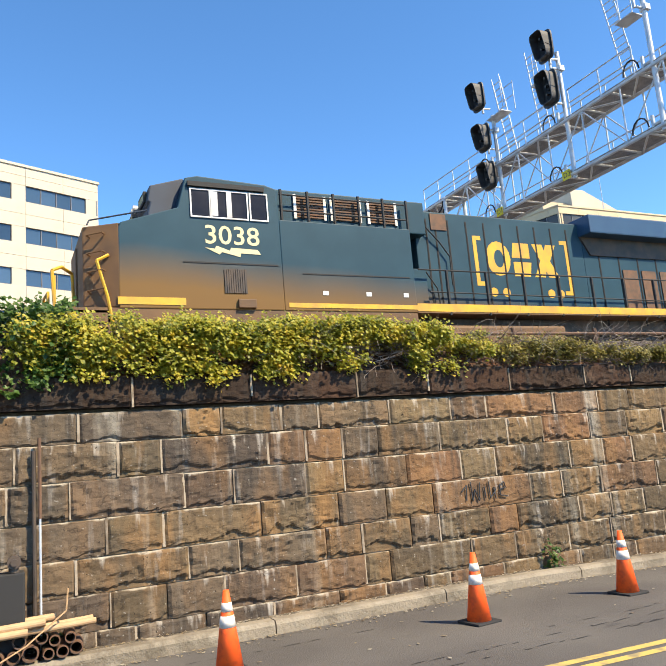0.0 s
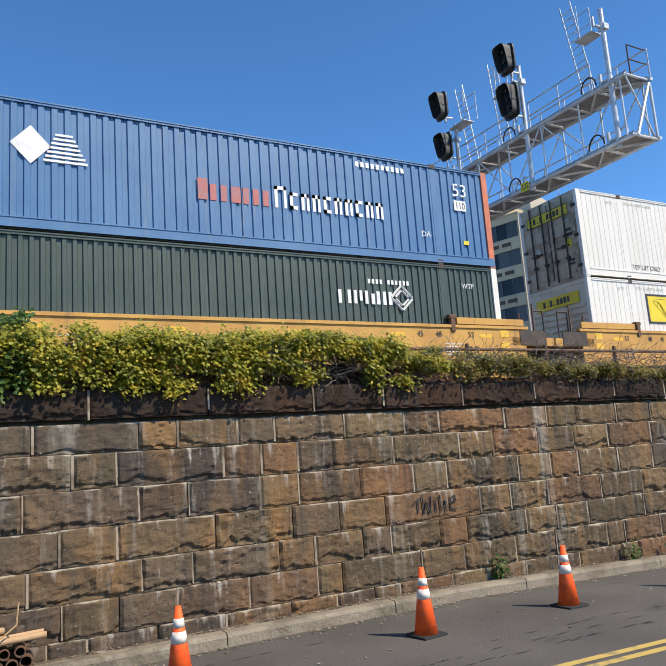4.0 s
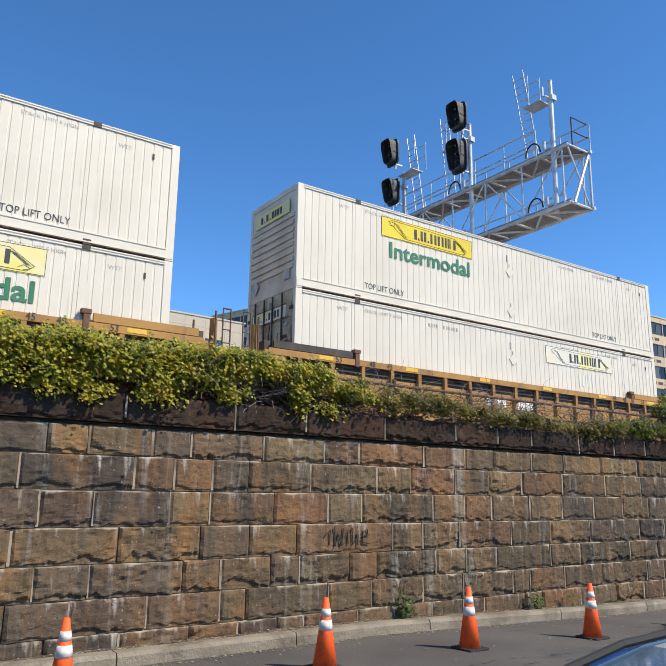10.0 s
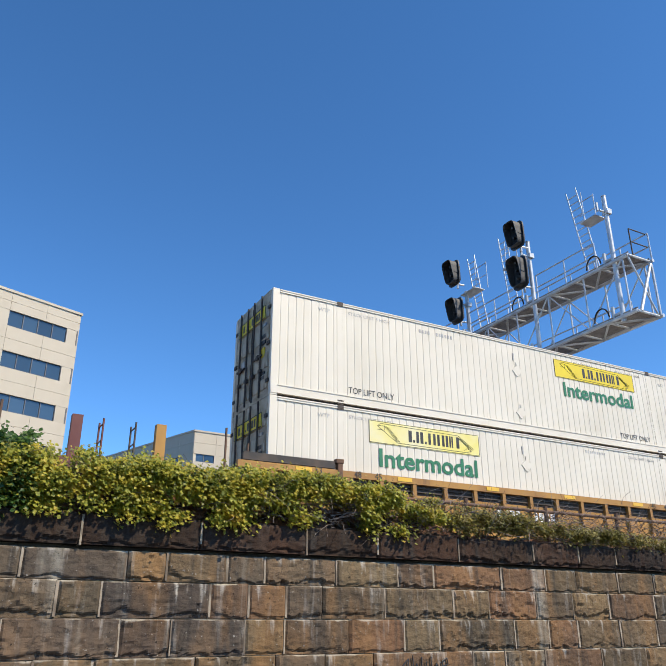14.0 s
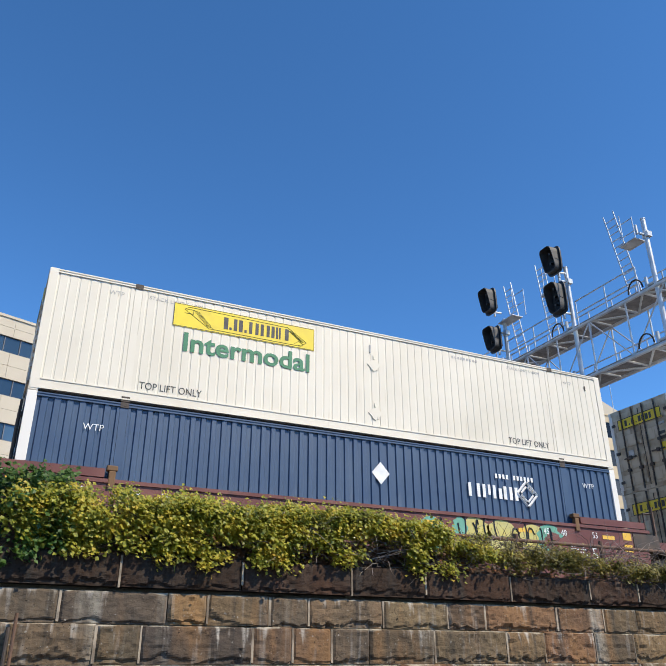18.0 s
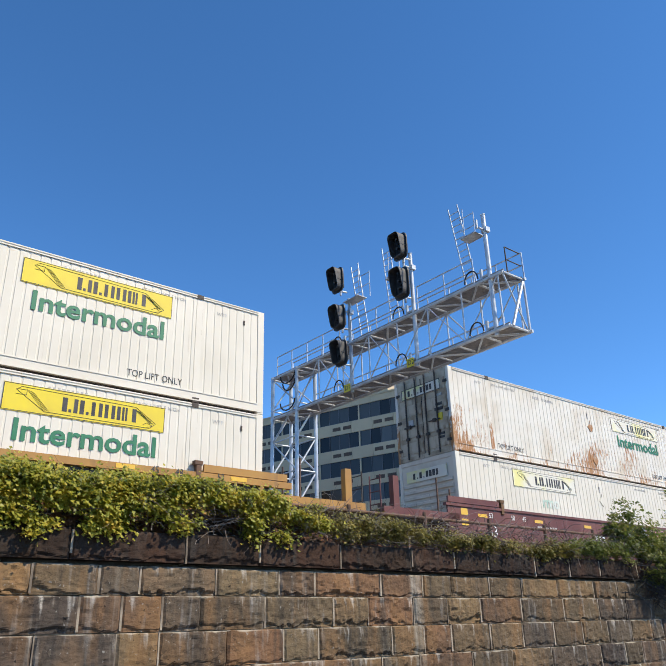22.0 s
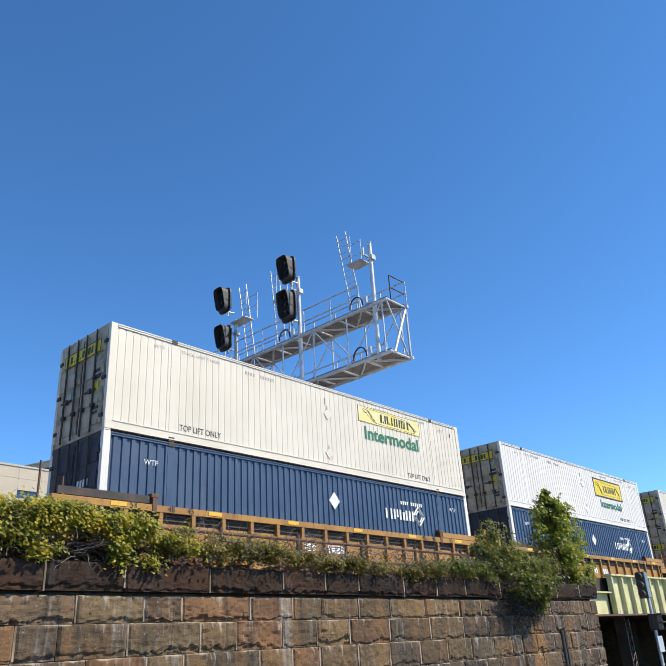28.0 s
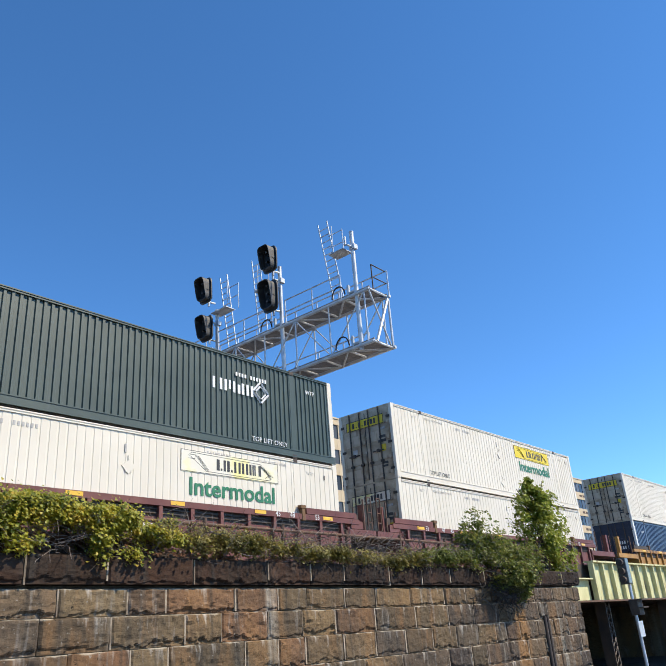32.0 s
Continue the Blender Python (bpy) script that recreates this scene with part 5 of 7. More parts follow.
container(-146.75, LOW_U, CREAM, "off-white ribbed container with yellow board", end="plain", logo=("plain", "trail"), extra=inter(TRAIL))
container(-146.75, LOW_L, NAVY, "navy corrugated container with white diamond mark", pitch=0.24, groove=0.10, depth=0.036, post=WHITE, umax=(2.80, 1.68), end_mat=SHADED_NAVY_END)
container(-165.9, LOW_U, RUSTY, "white container with heavy rust runs and bleached board", logo=("ghost", "lead"), extra=inter(LEAD))
container(-165.9, LOW_L, CREAM, "off-white container with a bleached board and half-worn green lettering", end="plain", logo=("ghost", "trail"), extra=lambda top: letters("rmo", 0.40, FAINT_GREEN, top, -3.75, -CW / 2 - 0.004, 1.44, bold=0.03))
container(-189.4, LOW_U, CREAM, "off-white ribbed container with yellow board near its leading end", logo=("plain", "lead"), extra=inter(LEAD))
container(-189.4, LOW_L, CREAM, "off-white container with yellow board near its leading end", logo=("plain", "lead"), extra=inter(LEAD))
container(-209.08, LOW_U, WHITE, "white container with a black-framed yellow board", logo=("boxed", "lead"), extra=inter(LEAD_SMALL))
container(-209.08, LOW_L, NAVY, "navy corrugated container with white diamond mark", pitch=0.24, groove=0.10, depth=0.036, post=WHITE, umax=(2.80, 1.68), end_mat=SHADED_NAVY_END)
container(-228.62, LOW_U, CREAM, "off-white ribbed container with yellow board", logo=("pale", "lead"), extra=inter(LEAD))
container(-228.62, LOW_L, NAVY, "navy corrugated container with white diamond mark", pitch=0.24, groove=0.10, depth=0.036, post=WHITE, umax=(2.80, 1.68), end_mat=SHADED_NAVY_END)
container(-252.5, LOW_U, CREAM, "off-white ribbed container with yellow board and green lettering", logo=("plain", "lead"), extra=inter(LEAD))
container(-252.5, LOW_L, CREAM, "off-white container with a bleached board and half-worn green lettering", logo=("ghost", "lead"), extra=lambda top: letters("Inte", 0.45, FAINT_GREEN, top, 2.2, -CW / 2 - 0.012, 1.32, bold=0.035))
container(-272.12, LOW_U, GREEN, "dark green corrugated container with white diamond mark", pitch=0.20, groove=0.09, depth=0.036, post=CREAM, umax=(2.80, 1.68), end_mat=SHADED_NAVY_END)
container(-272.12, LOW_L, CREAM, "off-white container with a bleached board and green lettering", logo=("ghost", "lead"), extra=inter(LEAD))


def bogie(parent, x):
    """Two axles, side frames and a bolster."""
    wheel = kept("wheel", lambda: rods(((0, -0.07, 0), (0, 0.07, 0), 0.42, 20), ((0, -0.09, 0), (0, 0.09, 0), 0.12, 10)), STEEL_DARK)
    frame_ = kept("side_frame", lambda: boxes((-1.25, 1.25, -0.09, 0.09, 0.42, 0.62), (-0.45, 0.45, -0.1, 0.1, 0.22, 0.62)), STEEL_DARK, 0.03)
    for dx in (-0.89, 0.89):
        for dy in (-0.75, 0.75):
            part("wheel", wheel, None, parent, m=pose(x + dx, dy, 0.42))
        part("axle", kept("axle", lambda: rods(((0, -0.9, 0.42), (0, 0.9, 0.42), 0.08, 8)), STEEL_DARK), None, parent, m=pose(x + dx, 0, 0))
    for dy in (-1.0, 1.0):
        part("side_frame", frame_, None, parent, m=pose(x, dy, 0))
    part("bolster", kept("bolster", lambda: boxes((-0.25, 0.25, -1.1, 1.1, 0.5, 0.78)), STEEL_DARK), None, parent, m=pose(x, 0, 0))


def well_car(u_front, paint, ribbed, first, last, seed, gap_front, gap_back):
    """One unit of an articulated well car; u_front is the leading end of its load."""
    rnd = random.Random(seed)
    word_ = "maroon" if paint is CAR_MAROON else "yellow"
    car = thing("well_car", u_front - CL / 2, TRACK_Y, RAIL_Z, f"{word_} steel well car with {'ribbed' if ribbed else 'smooth plate'} sides and road dirt", "rail car", "well cars of the train")
    MOVING.append(car)
    hx, hy, top, low = 8.28, 1.43, 1.55, 0.12
    pk = paint.name
    for s in (1, -1):
        m = Matrix.Identity(4) if s == 1 else Matrix.Diagonal((1, -1, 1, 1))
        if ribbed:
            part("top_chord", kept(("top_chord", pk), lambda: boxes((-hx - 0.6, hx + 0.6, -hy - 0.03, -hy + 0.1, top - 0.16, top))), paint, car, m=m)
            part("side_sheet", kept(("side_sheet", pk), lambda: boxes((-hx, hx, -hy + 0.08, -hy + 0.1, low, top - 0.42))), paint, car, m=m)
            part("bottom_chord", kept(("bottom_chord", pk), lambda: boxes((-hx, hx, -hy - 0.05, -hy + 0.1, low - 0.04, low + 0.1))), paint, car, m=m)
            post = kept(("side_post", pk), lambda: boxes((-0.055, 0.055, -hy - 0.02, -hy + 0.09, low, top - 0.14)), paint)
            n = 17
            for k in range(n):
                part("side_post", post, None, car, m=m @ pose(-hx + 0.3 + k * (2 * hx - 0.6) / (n - 1), 0, 0))
            # dark sheet added behind the slots, standing in for the shade inside
            part("liner", kept("liner", lambda: boxes((-hx, hx, -hy + 0.105, -hy + 0.12, low, top - 0.12)), STEEL_DARK), None, car, m=m)
            for z in (1.2, 1.3):
                part("slot_bar", kept(("slot_bar", z), lambda: boxes((-hx, hx, -hy + 0.05, -hy + 0.09, z, z + 0.03))), STEEL_DARK, car, m=m)
        else:
            part("side_sheet", kept(("plate_side", pk), lambda: boxes((-hx - 0.5, hx + 0.5, -hy, -hy + 0.06, low, top - 0.03)), None), paint, car, m=m)
            part("top_chord", kept(("plate_top", pk), lambda: boxes((-hx - 0.6, hx + 0.6, -hy - 0.04, -hy + 0.1, top - 0.09, top - 0.01))), paint, car, m=m)
            part("bottom_chord", kept(("plate_low", pk), lambda: boxes((-hx, hx, -hy - 0.05, -hy + 0.1, low - 0.04, low + 0.06))), paint, car, m=m)
        for e in (-1, 1):
            # sloping guide over the side at each end, with its latch post
            bm = bmesh.new()
            a, b = sorted((e * 6.35, e * 8.75))
            slab(bm, [(a, top + 0.02), (b, top + 0.02), (b, top + 0.20), (a, top + 0.20)], -hy - 0.02, -hy + 0.05)
            part("guide", kept(("guide", pk, e), lambda: bm), STEEL_DARK if ribbed and e < 0 else paint if (seed + e) % 3 else LOCO_BROWN, car, m=m)
            part("latch_post", kept(("latch_post", pk), lambda: boxes((-0.07, 0.07, -hy - 0.05, -hy + 0.08, top - 0.2, top + 0.16), (-0.12, 0.10, -hy - 0.06, -hy + 0.1, top + 0.16, top + 0.27)), None, 0.02), LOCO_BROWN if paint is CAR_MAROON else RUST, car, m=m @ pose(e * 6.2, 0, 0))
        for k in range(6):
            xx = -7.2 + k * 2.9
            part("reflector", kept("reflector", lambda: boxes((-0.22, 0.22, -0.006, 0.004, -0.05, 0.05))), REFLECT, car, m=m @ pose(xx, -hy - (0.034 if ribbed else 0.004), top - (0.07 if ribbed else 0.3)))
    part("well_floor", kept("well_floor", lambda: boxes((-hx, hx, -hy + 0.1, hy - 0.1, 0.14, 0.3))), STEEL_DARK, car)
    for e, gap in ((1, gap_front), (-1, gap_back)):
        reach = e * (hx + gap)
        a, b = sorted((e * hx, reach))
        part("end_platform", boxes((a, b, -1.25, 1.25, 1.02, 1.18)), LOCO_BROWN, car)
        part("end_sill", boxes((a, b, -hy, -hy + 0.14, 1.0, 1.24)), paint, car)
        for k in range(2):
            xx = e * (hx + 0.35 + 0.55 * k)
            if abs(xx) < abs(reach) - 0.1:
                part("stanchion", rods(((xx, -hy + 0.02, 1.2), (xx, -hy + 0.02, 1.95 + 0.3 * k), 0.028, 6)), RUST, car)
        part("bulkhead", kept(("bulkhead", pk), lambda: boxes((-0.05, 0.05, -hy, hy, 0.2, 1.3))), paint, car, m=pose(e * (hx + 0.05), 0, 0))
        if (e == 1 and first) or (e == -1 and last):
            # outer end: coupler, ladders and a brake stand
            part("coupler", boxes((min(reach, reach + e * 0.7), max(reach, reach + e * 0.7), -0.18, 0.18, 0.72, 1.0)), STEEL_DARK, car, bevel=0.03)
            bm = bmesh.new()
            for y in (-1.3, -0.85):
                rod(bm, (reach, y, 0.5), (reach, y, 2.15), 0.022, 6)
            for k in range(5):
                rod(bm, (reach, -1.3, 0.6 + k * 0.36), (reach, -0.85, 0.6 + k * 0.36), 0.016, 6)
            part("ladder", bm, paint if paint is CAR_MAROON else STEEL_DARK, car)
            part("upright", boxes((reach - e * 0.55 - 0.11, reach - e * 0.55 + 0.11, -1.38, -1.2, 1.2, 2.15)), paint, car)
        elif ribbed:
            part("upright", boxes((reach - e * 0.5 - 0.06, reach - e * 0.5 + 0.06, -1.35, -1.15, 1.2, 2.1)), paint, car, "tall end upright", bevel=0.015)
            bm = bmesh.new()
            for dx in (0.12, 0.32):
                rod(bm, (reach - e * dx, -1.38, 1.0), (reach - e * dx, -1.38, 2.35), 0.02, 6)
            rod(bm, (reach - e * 0.12, -1.38, 2.35), (reach - e * 0.32, -1.38, 2.35), 0.02, 6)
            for k in range(3):
                rod(bm, (reach - e * 0.12, -1.38, 1.2 + 0.32 * k), (reach - e * 0.32, -1.38, 1.2 + 0.32 * k), 0.015, 6)
            part("ladder", bm, RUST, car)
            part("brake_box", boxes((reach - e * 0.85 - 0.09, reach - e * 0.85 + 0.09, -1.3, -0.9, 1.28, 1.75)), STEEL_DARK, car, bevel=0.02)
            part("step", boxes((reach - e * 1.0 - 0.3, reach - e * 1.0 + 0.3, -1.44, -1.1, 1.25, 1.5)), paint, car)
        else:
            bm = bmesh.new()
            for x_ in (reach - e * 0.25, reach - e * 0.65):
                rod(bm, (x_, -1.35, 1.2), (x_, -1.35, 2.05), 0.025, 6)
            rod(bm, (reach - e * 0.25, -1.35, 2.05), (reach - e * 0.65, -1.35, 2.05), 0.025, 6)
            part("grab_rail", bm, STEEL_DARK, car)
            part("data_panel", boxes((min(reach - e * 0.3, reach - e * 1.3), max(reach - e * 0.3, reach - e * 1.3), -hy - 0.02, -hy + 0.02, 1.02, 1.42)), STEEL_DARK, car)
    bogie(car, -(hx + gap_back) if not last else -(hx + gap_back - 1.2))
    if first:
        bogie(car, hx + gap_front - 1.2)
    y = -hy - (0.026 if ribbed else 0.006)
    bars_row(car, -1.2, 0.72, 4, 0.16, 0.24, 0.06, WHITE_INK, y + (0.10 if ribbed else 0))
    bars_row(car, 0.1, 0.72, 5, 0.16, 0.24, 0.06, WHITE_INK, y + (0.10 if ribbed else 0))
    for xx, tx in ((6.7, "53"), (5.6, "48"), (5.0, "45")):
        letters(tx, 0.16, WHITE_INK if paint is CAR_MAROON else INK, car, xx, -hy - (0.04 if ribbed else 0.012), 1.2 if not ribbed else 1.41, squeeze=0.9)
        letters(tx, 0.16, WHITE_INK if paint is CAR_MAROON else INK, car, -xx - 0.2, -hy - (0.04 if ribbed else 0.012), 1.2 if not ribbed else 1.41, squeeze=0.9)
    if not ribbed:
        letters("53", 0.34, WHITE_INK if paint is CAR_MAROON else INK, car, 6.6, -hy - 0.004, 0.62)
        letters("53", 0.34, WHITE_INK if paint is CAR_MAROON else INK, car, -7.0, -hy - 0.004, 0.62)
        for xx in (-8.2, 7.85):
            for z in (1.22, 0.9):
                part("reflector", kept("square_reflector", lambda: boxes((0, 0.3, -0.006, 0.004, 0, 0.2))), REFLECT, car, m=pose(xx, -hy - 0.004, z))
        for k in range(5):
            bars_row(car, 5.9, 0.72 + 0.07 * k, 6 - k % 2, 0.07, 0.03, 0.025, PLATE_WHITE, -hy - 0.004)
        bars_row(car, 3.3, 1.0, 5, 0.10, 0.05, 0.04, FAINT, -hy - 0.006)
        bars_row(car, -4.4, 1.05, 8, 0.10, 0.05, 0.04, FAINT, -hy - 0.006)
    return car


SPRAY_PINK = mat("pink_spray", (0.50, 0.27, 0.28), 0.6, second=(0.42, 0.20, 0.24), scale=2)
SPRAY_YELLOW = mat("yellow_spray", (0.52, 0.44, 0.12), 0.6, second=(0.44, 0.40, 0.16), scale=2)
SPRAY_GREEN = mat("green_spray", (0.10, 0.30, 0.20), 0.6, second=(0.14, 0.36, 0.28), scale=2)
SPRAY_PALE = mat("pale_spray", (0.52, 0.54, 0.50), 0.6, second=(0.36, 0.46, 0.46), scale=2)
SHIFT = -0.1
FRONTS = [-2.90, -22.75, -42.2, -65.7, -85.2, -104.45, -127.6, -146.75, -165.9, -189.4, -208.95, -229.05, -252.5, -272.12, -291.8]
STYLE = [(CAR_YELLOW, False)] * 3 + [(CAR_OCHRE, True)] * 3 + [(CAR_MAROON, False)] * 3 + [(CAR_OCHRE, True)] * 3 + [(CAR_MAROON, True)] * 3
for n, u in enumerate(FRONTS):
    paint, ribbed = STYLE[n]
    before = (FRONTS[n - 1] - CL) - u if n else 3.4
    after = (u - CL) - FRONTS[n + 1] if n + 1 < len(FRONTS) else 3.5
    first, last = n % 3 == 0, n % 3 == 2
    car = well_car(u, paint, ribbed, first, last, n, (before - 0.7) / 2 - 0.2 if first else before / 2 - 0.25, (after - 0.7) / 2 - 0.2 if last else after / 2 - 0.25)
    if n in (7, 8):
        # bubble shapes sprayed on the side
        for cx, cz, rx, rz, tint in ((2.9, 1.05, 0.5, 0.42, SPRAY_PINK), (3.75, 1.0, 0.55, 0.46, SPRAY_PINK), (4.75, 1.02, 0.45, 0.40, SPRAY_PINK), (2.45, 1.2, 0.22, 0.24, SPRAY_PALE), (5.3, 1.08, 0.42, 0.38, SPRAY_PALE), (5.42, 1.0, 0.30, 0.26, paint), (1.6, 1.0, 0.4, 0.4, SPRAY_PALE), (1.65, 0.98, 0.26, 0.26, SPRAY_PINK)):
            bm = bmesh.new()
            if n == 7:
                cx, tint = cx + SHIFT, {SPRAY_PINK: SPRAY_YELLOW, SPRAY_PALE: SPRAY_GREEN}.get(tint, tint)
            o = -1.436 if tint in (SPRAY_PINK, SPRAY_YELLOW) else -1.439 if tint in (SPRAY_PALE, SPRAY_GREEN) else -1.442
            slab(bm, [(cx + rx * math.cos(k * math.tau / 20) * (1 + 0.18 * math.sin(3 * k + cx)), cz + rz * math.sin(k * math.tau / 20)) for k in range(20)], o, -1.42)
            part("graffiti", bm, tint, car)
        for k in range(3):
            scrawl(car, 1.4 + 1.4 * k + (SHIFT if n == 7 else 0), 0.62, 1.5, 0.8, 20 + n + k, INK, 0.022, -1.445)

# ---- locomotive, cab end trailing ----
loco = thing("diesel_locomotive", -0.11, TRACK_Y, RAIL_Z, "blue and yellow freight diesel locomotive coated in brown road dust", "locomotive")
MOVING.append(loco)
W = 1.52
bm = bmesh.new()
slab(bm, [(2.53, 1.55), (6.2, 1.55), (6.2, 4.46), (5.9, 4.55), (4.3, 4.62), (4.02, 4.55), (3.83, 3.84), (2.6, 3.42), (2.55, 3.3)], -W, W)
part("cab", bm, LOCO_BLUE, loco, "blue cab fading to brown dust", bevel=0.025)
bm = bmesh.new()
plan = [(2.56, -W), (1.86, -1.2), (1.86, 1.2), (2.56, W)]
lo_, hi_ = [bm.verts.new((a, b, 1.58)) for a, b in plan], [bm.verts.new((a, b, 3.36 if a < 2 else 3.40)) for a, b in plan]
bm.faces.new(lo_)
bm.faces.new(hi_[::-1])
for i in range(4):
    bm.faces.new((lo_[i], lo_[(i + 1) % 4], hi_[(i + 1) % 4], hi_[i]))
part("nose_front", bm, LOCO_BROWN, loco, "dusty brown tapered nose", bevel=0.03)
part("nose_door", boxes((1.82, 1.87, -0.2, 0.5, 1.7, 3.2)), LOCO_BROWN, loco, bevel=0.015)
bm = bmesh.new()
slab(bm, [(3.2, 3.6), (3.3, 4.02), (3.24, 4.06), (3.3, 4.42), (4.06, 4.66), (4.06, 3.6)], -1.22, 1.22)
part("cab_front", bm, LOCO_ROOF, loco, "dark blue windscreen frame and number boards", bevel=0.03)
bm = bmesh.new()
slab(bm, [(3.27, 3.70), (3.33, 4.0), (3.31, 4.0), (3.25, 3.70)], -1.12, -0.16)
slab(bm, [(3.27, 3.70), (3.33, 4.0), (3.31, 4.0), (3.25, 3.70)], 0.16, 1.12)
part("windscreen", bm, CAB_GLASS, loco)
for yy in (-1.0, 0.35):
    board = part("number_board", boxes((3.2, 3.27, yy, yy + 0.65, 4.1, 4.36)), RUBBER, loco, bevel=0.015)
    part("marking", boxes(*[(3.194, 3.2, yy + 0.08 + 0.13 * k, yy + 0.16 + 0.13 * k, 4.16, 4.3) for k in range(4)]), LOCO_LETTER, board)
part("headlight", rods(((3.22, -0.12, 4.25), (3.12, -0.12, 4.25), 0.09, 14), ((3.22, 0.12, 4.25), (3.12, 0.12, 4.25), 0.09, 14)), SILVER, loco, "pair of headlights")
bm = bmesh.new()
pipe(bm, [(1.95, -1.3, 3.38), (2.0, -1.25, 3.5), (2.9, -1.3, 3.72), (3.2, -1.3, 3.8)], 0.018, 6)
pipe(bm, [(2.5, -0.6, 3.5), (2.55, -0.6, 3.66), (2.8, -0.6, 3.7), (2.85, -0.6, 3.6)], 0.03, 6)
part("grab_rail", bm, LOCO_ROOF, loco)
for x0, x1, fr in ((4.14, 4.54, 1), (4.6, 5.42, 2), (5.52, 5.9, 1)):
    win = part("side_window", boxes((x0, x1, -W - 0.008, -W + 0.03, 3.67, 4.28)), CAB_GLASS, loco)
    t = 0.035
    rows = [(x0, x1, -W - 0.03, -W, 3.67 - t, 3.67), (x0, x1, -W - 0.03, -W, 4.28, 4.28 + t), (x0 - t, x0, -W - 0.03, -W, 3.67 - t, 4.28 + t), (x1, x1 + t, -W - 0.03, -W, 3.67 - t, 4.28 + t)]
    if fr == 2:
        rows += [((x0 + x1) / 2 - 0.07, (x0 + x1) / 2 + 0.05, -W - 0.035, -W, 3.67, 4.28), (x0, x0 + 0.14, -W - 0.02, -W - 0.005, 3.70, 4.28)]
    part("window_frame", boxes(*rows), SILVER, win)
part("sunshade", boxes((4.06, 5.85, -W - 0.07, -W + 0.02, 4.35, 4.46)), RUBBER, loco)
part("belt_line", boxes((3.9, 6.1, -W - 0.012, -W, 2.585, 2.62)), RUBBER, loco)
part("louvre", boxes((4.8, 5.32, -W - 0.012, -W, 1.92, 2.47), *[(4.8 + k * 0.052, 4.82 + k * 0.052, -W - 0.025, -W, 1.92, 2.47) for k in range(10)]), STEEL_DARK, loco, "dark louvred grille")
letters("3038", 0.43, LOCO_LETTER, loco, 4.38, -W - 0.008, 3.05, bold=0.012, width=1.3, label="pale yellow road number")
bm = bmesh.new()
slab(bm, [(4.4, 2.95), (4.72, 2.80), (4.78, 2.86), (5.2, 2.76), (5.22, 2.85), (5.70, 2.84), (5.62, 2.95), (5.0, 2.97), (4.96, 2.90), (4.66, 3.0), (4.62, 2.93)], -W - 0.012, -W + 0.004)
part("lightning_bolt", bm, LOCO_LETTER, loco)
part("jack_pad", boxes((5.08, 5.5, -W - 0.08, -W, 1.58, 1.78)), LOCO_BROWN, loco, bevel=0.02)
# frame and yellow sill stripe
part("underframe", boxes((1.2, 9.75, -W + 0.02, W - 0.02, 1.25, 1.56)), LOCO_BROWN, loco)
part("underframe", boxes((9.75, 23.2, -0.9, 0.9, 1.1, 1.53)), STEEL_DARK, loco)
part("sill_stripe", boxes((2.50, 3.92, -W - 0.012, -W + 0.02, 1.63, 1.79), (6.3, 9.75, -W - 0.012, -W + 0.02, 1.62, 1.73), (9.75, 22.6, -W - 0.012, -W + 0.02, 1.58, 1.78)), LOCO_YELLOW, loco, "yellow sill stripe, worn")
# full-width equipment cabinet behind the cab
part("cabinet", boxes((6.2, 9.75, -W, W, 1.55, 3.72)), LOCO_BLUE, loco, "blue equipment cabinet", bevel=0.02)
part("cabinet_step", boxes((9.75, 10.25, -W + 0.2, W - 0.2, 1.55, 2.75)), LOCO_BLUE, loco, bevel=0.02)
part("belt_line", boxes((6.7, 9.6, -W - 0.012, -W, 2.42, 2.45)), RUBBER, loco)
for xx in (7.25, 8.4, 9.45):
    part("data_plate", boxes((xx - 0.07, xx + 0.07, -W - 0.01, -W + 0.002, 1.93, 2.03)), PLATE_WHITE, loco)
part("upper_hood", boxes((6.2, 10.4, -1.28, 1.28, 3.70, 4.58)), LOCO_BLUE, loco, bevel=0.03)
for xx in (6.75, 7.72, 8.75):
    vent = part("intake", boxes((xx, xx + 0.72, -1.30, -1.27, 3.88, 4.45)), STEEL_DARK, loco, "dark louvred intake with silver side frames")
    part("slats", boxes(*[(xx, xx + 0.72, -1.325, -1.29, 3.9 + k * 0.068, 3.935 + k * 0.068) for k in range(8)]), RUST, vent)
    part("side_frame", boxes((xx - 0.07, xx, -1.33, -1.27, 3.86, 4.47), (xx + 0.72, xx + 0.79, -1.33, -1.27, 3.86, 4.47)), SILVER, vent)
bm = bmesh.new()
for z in (3.98, 4.38):
    rod(bm, (6.25, -1.46, z), (9.75, -1.46, z), 0.02, 6)
for k in range(6):
    rod(bm, (6.3 + k * 0.69, -1.46, 3.55), (6.3 + k * 0.69, -1.46, 4.5), 0.04, 6)
part("roof_guard", bm, RUBBER, loco, "dark guard rails")
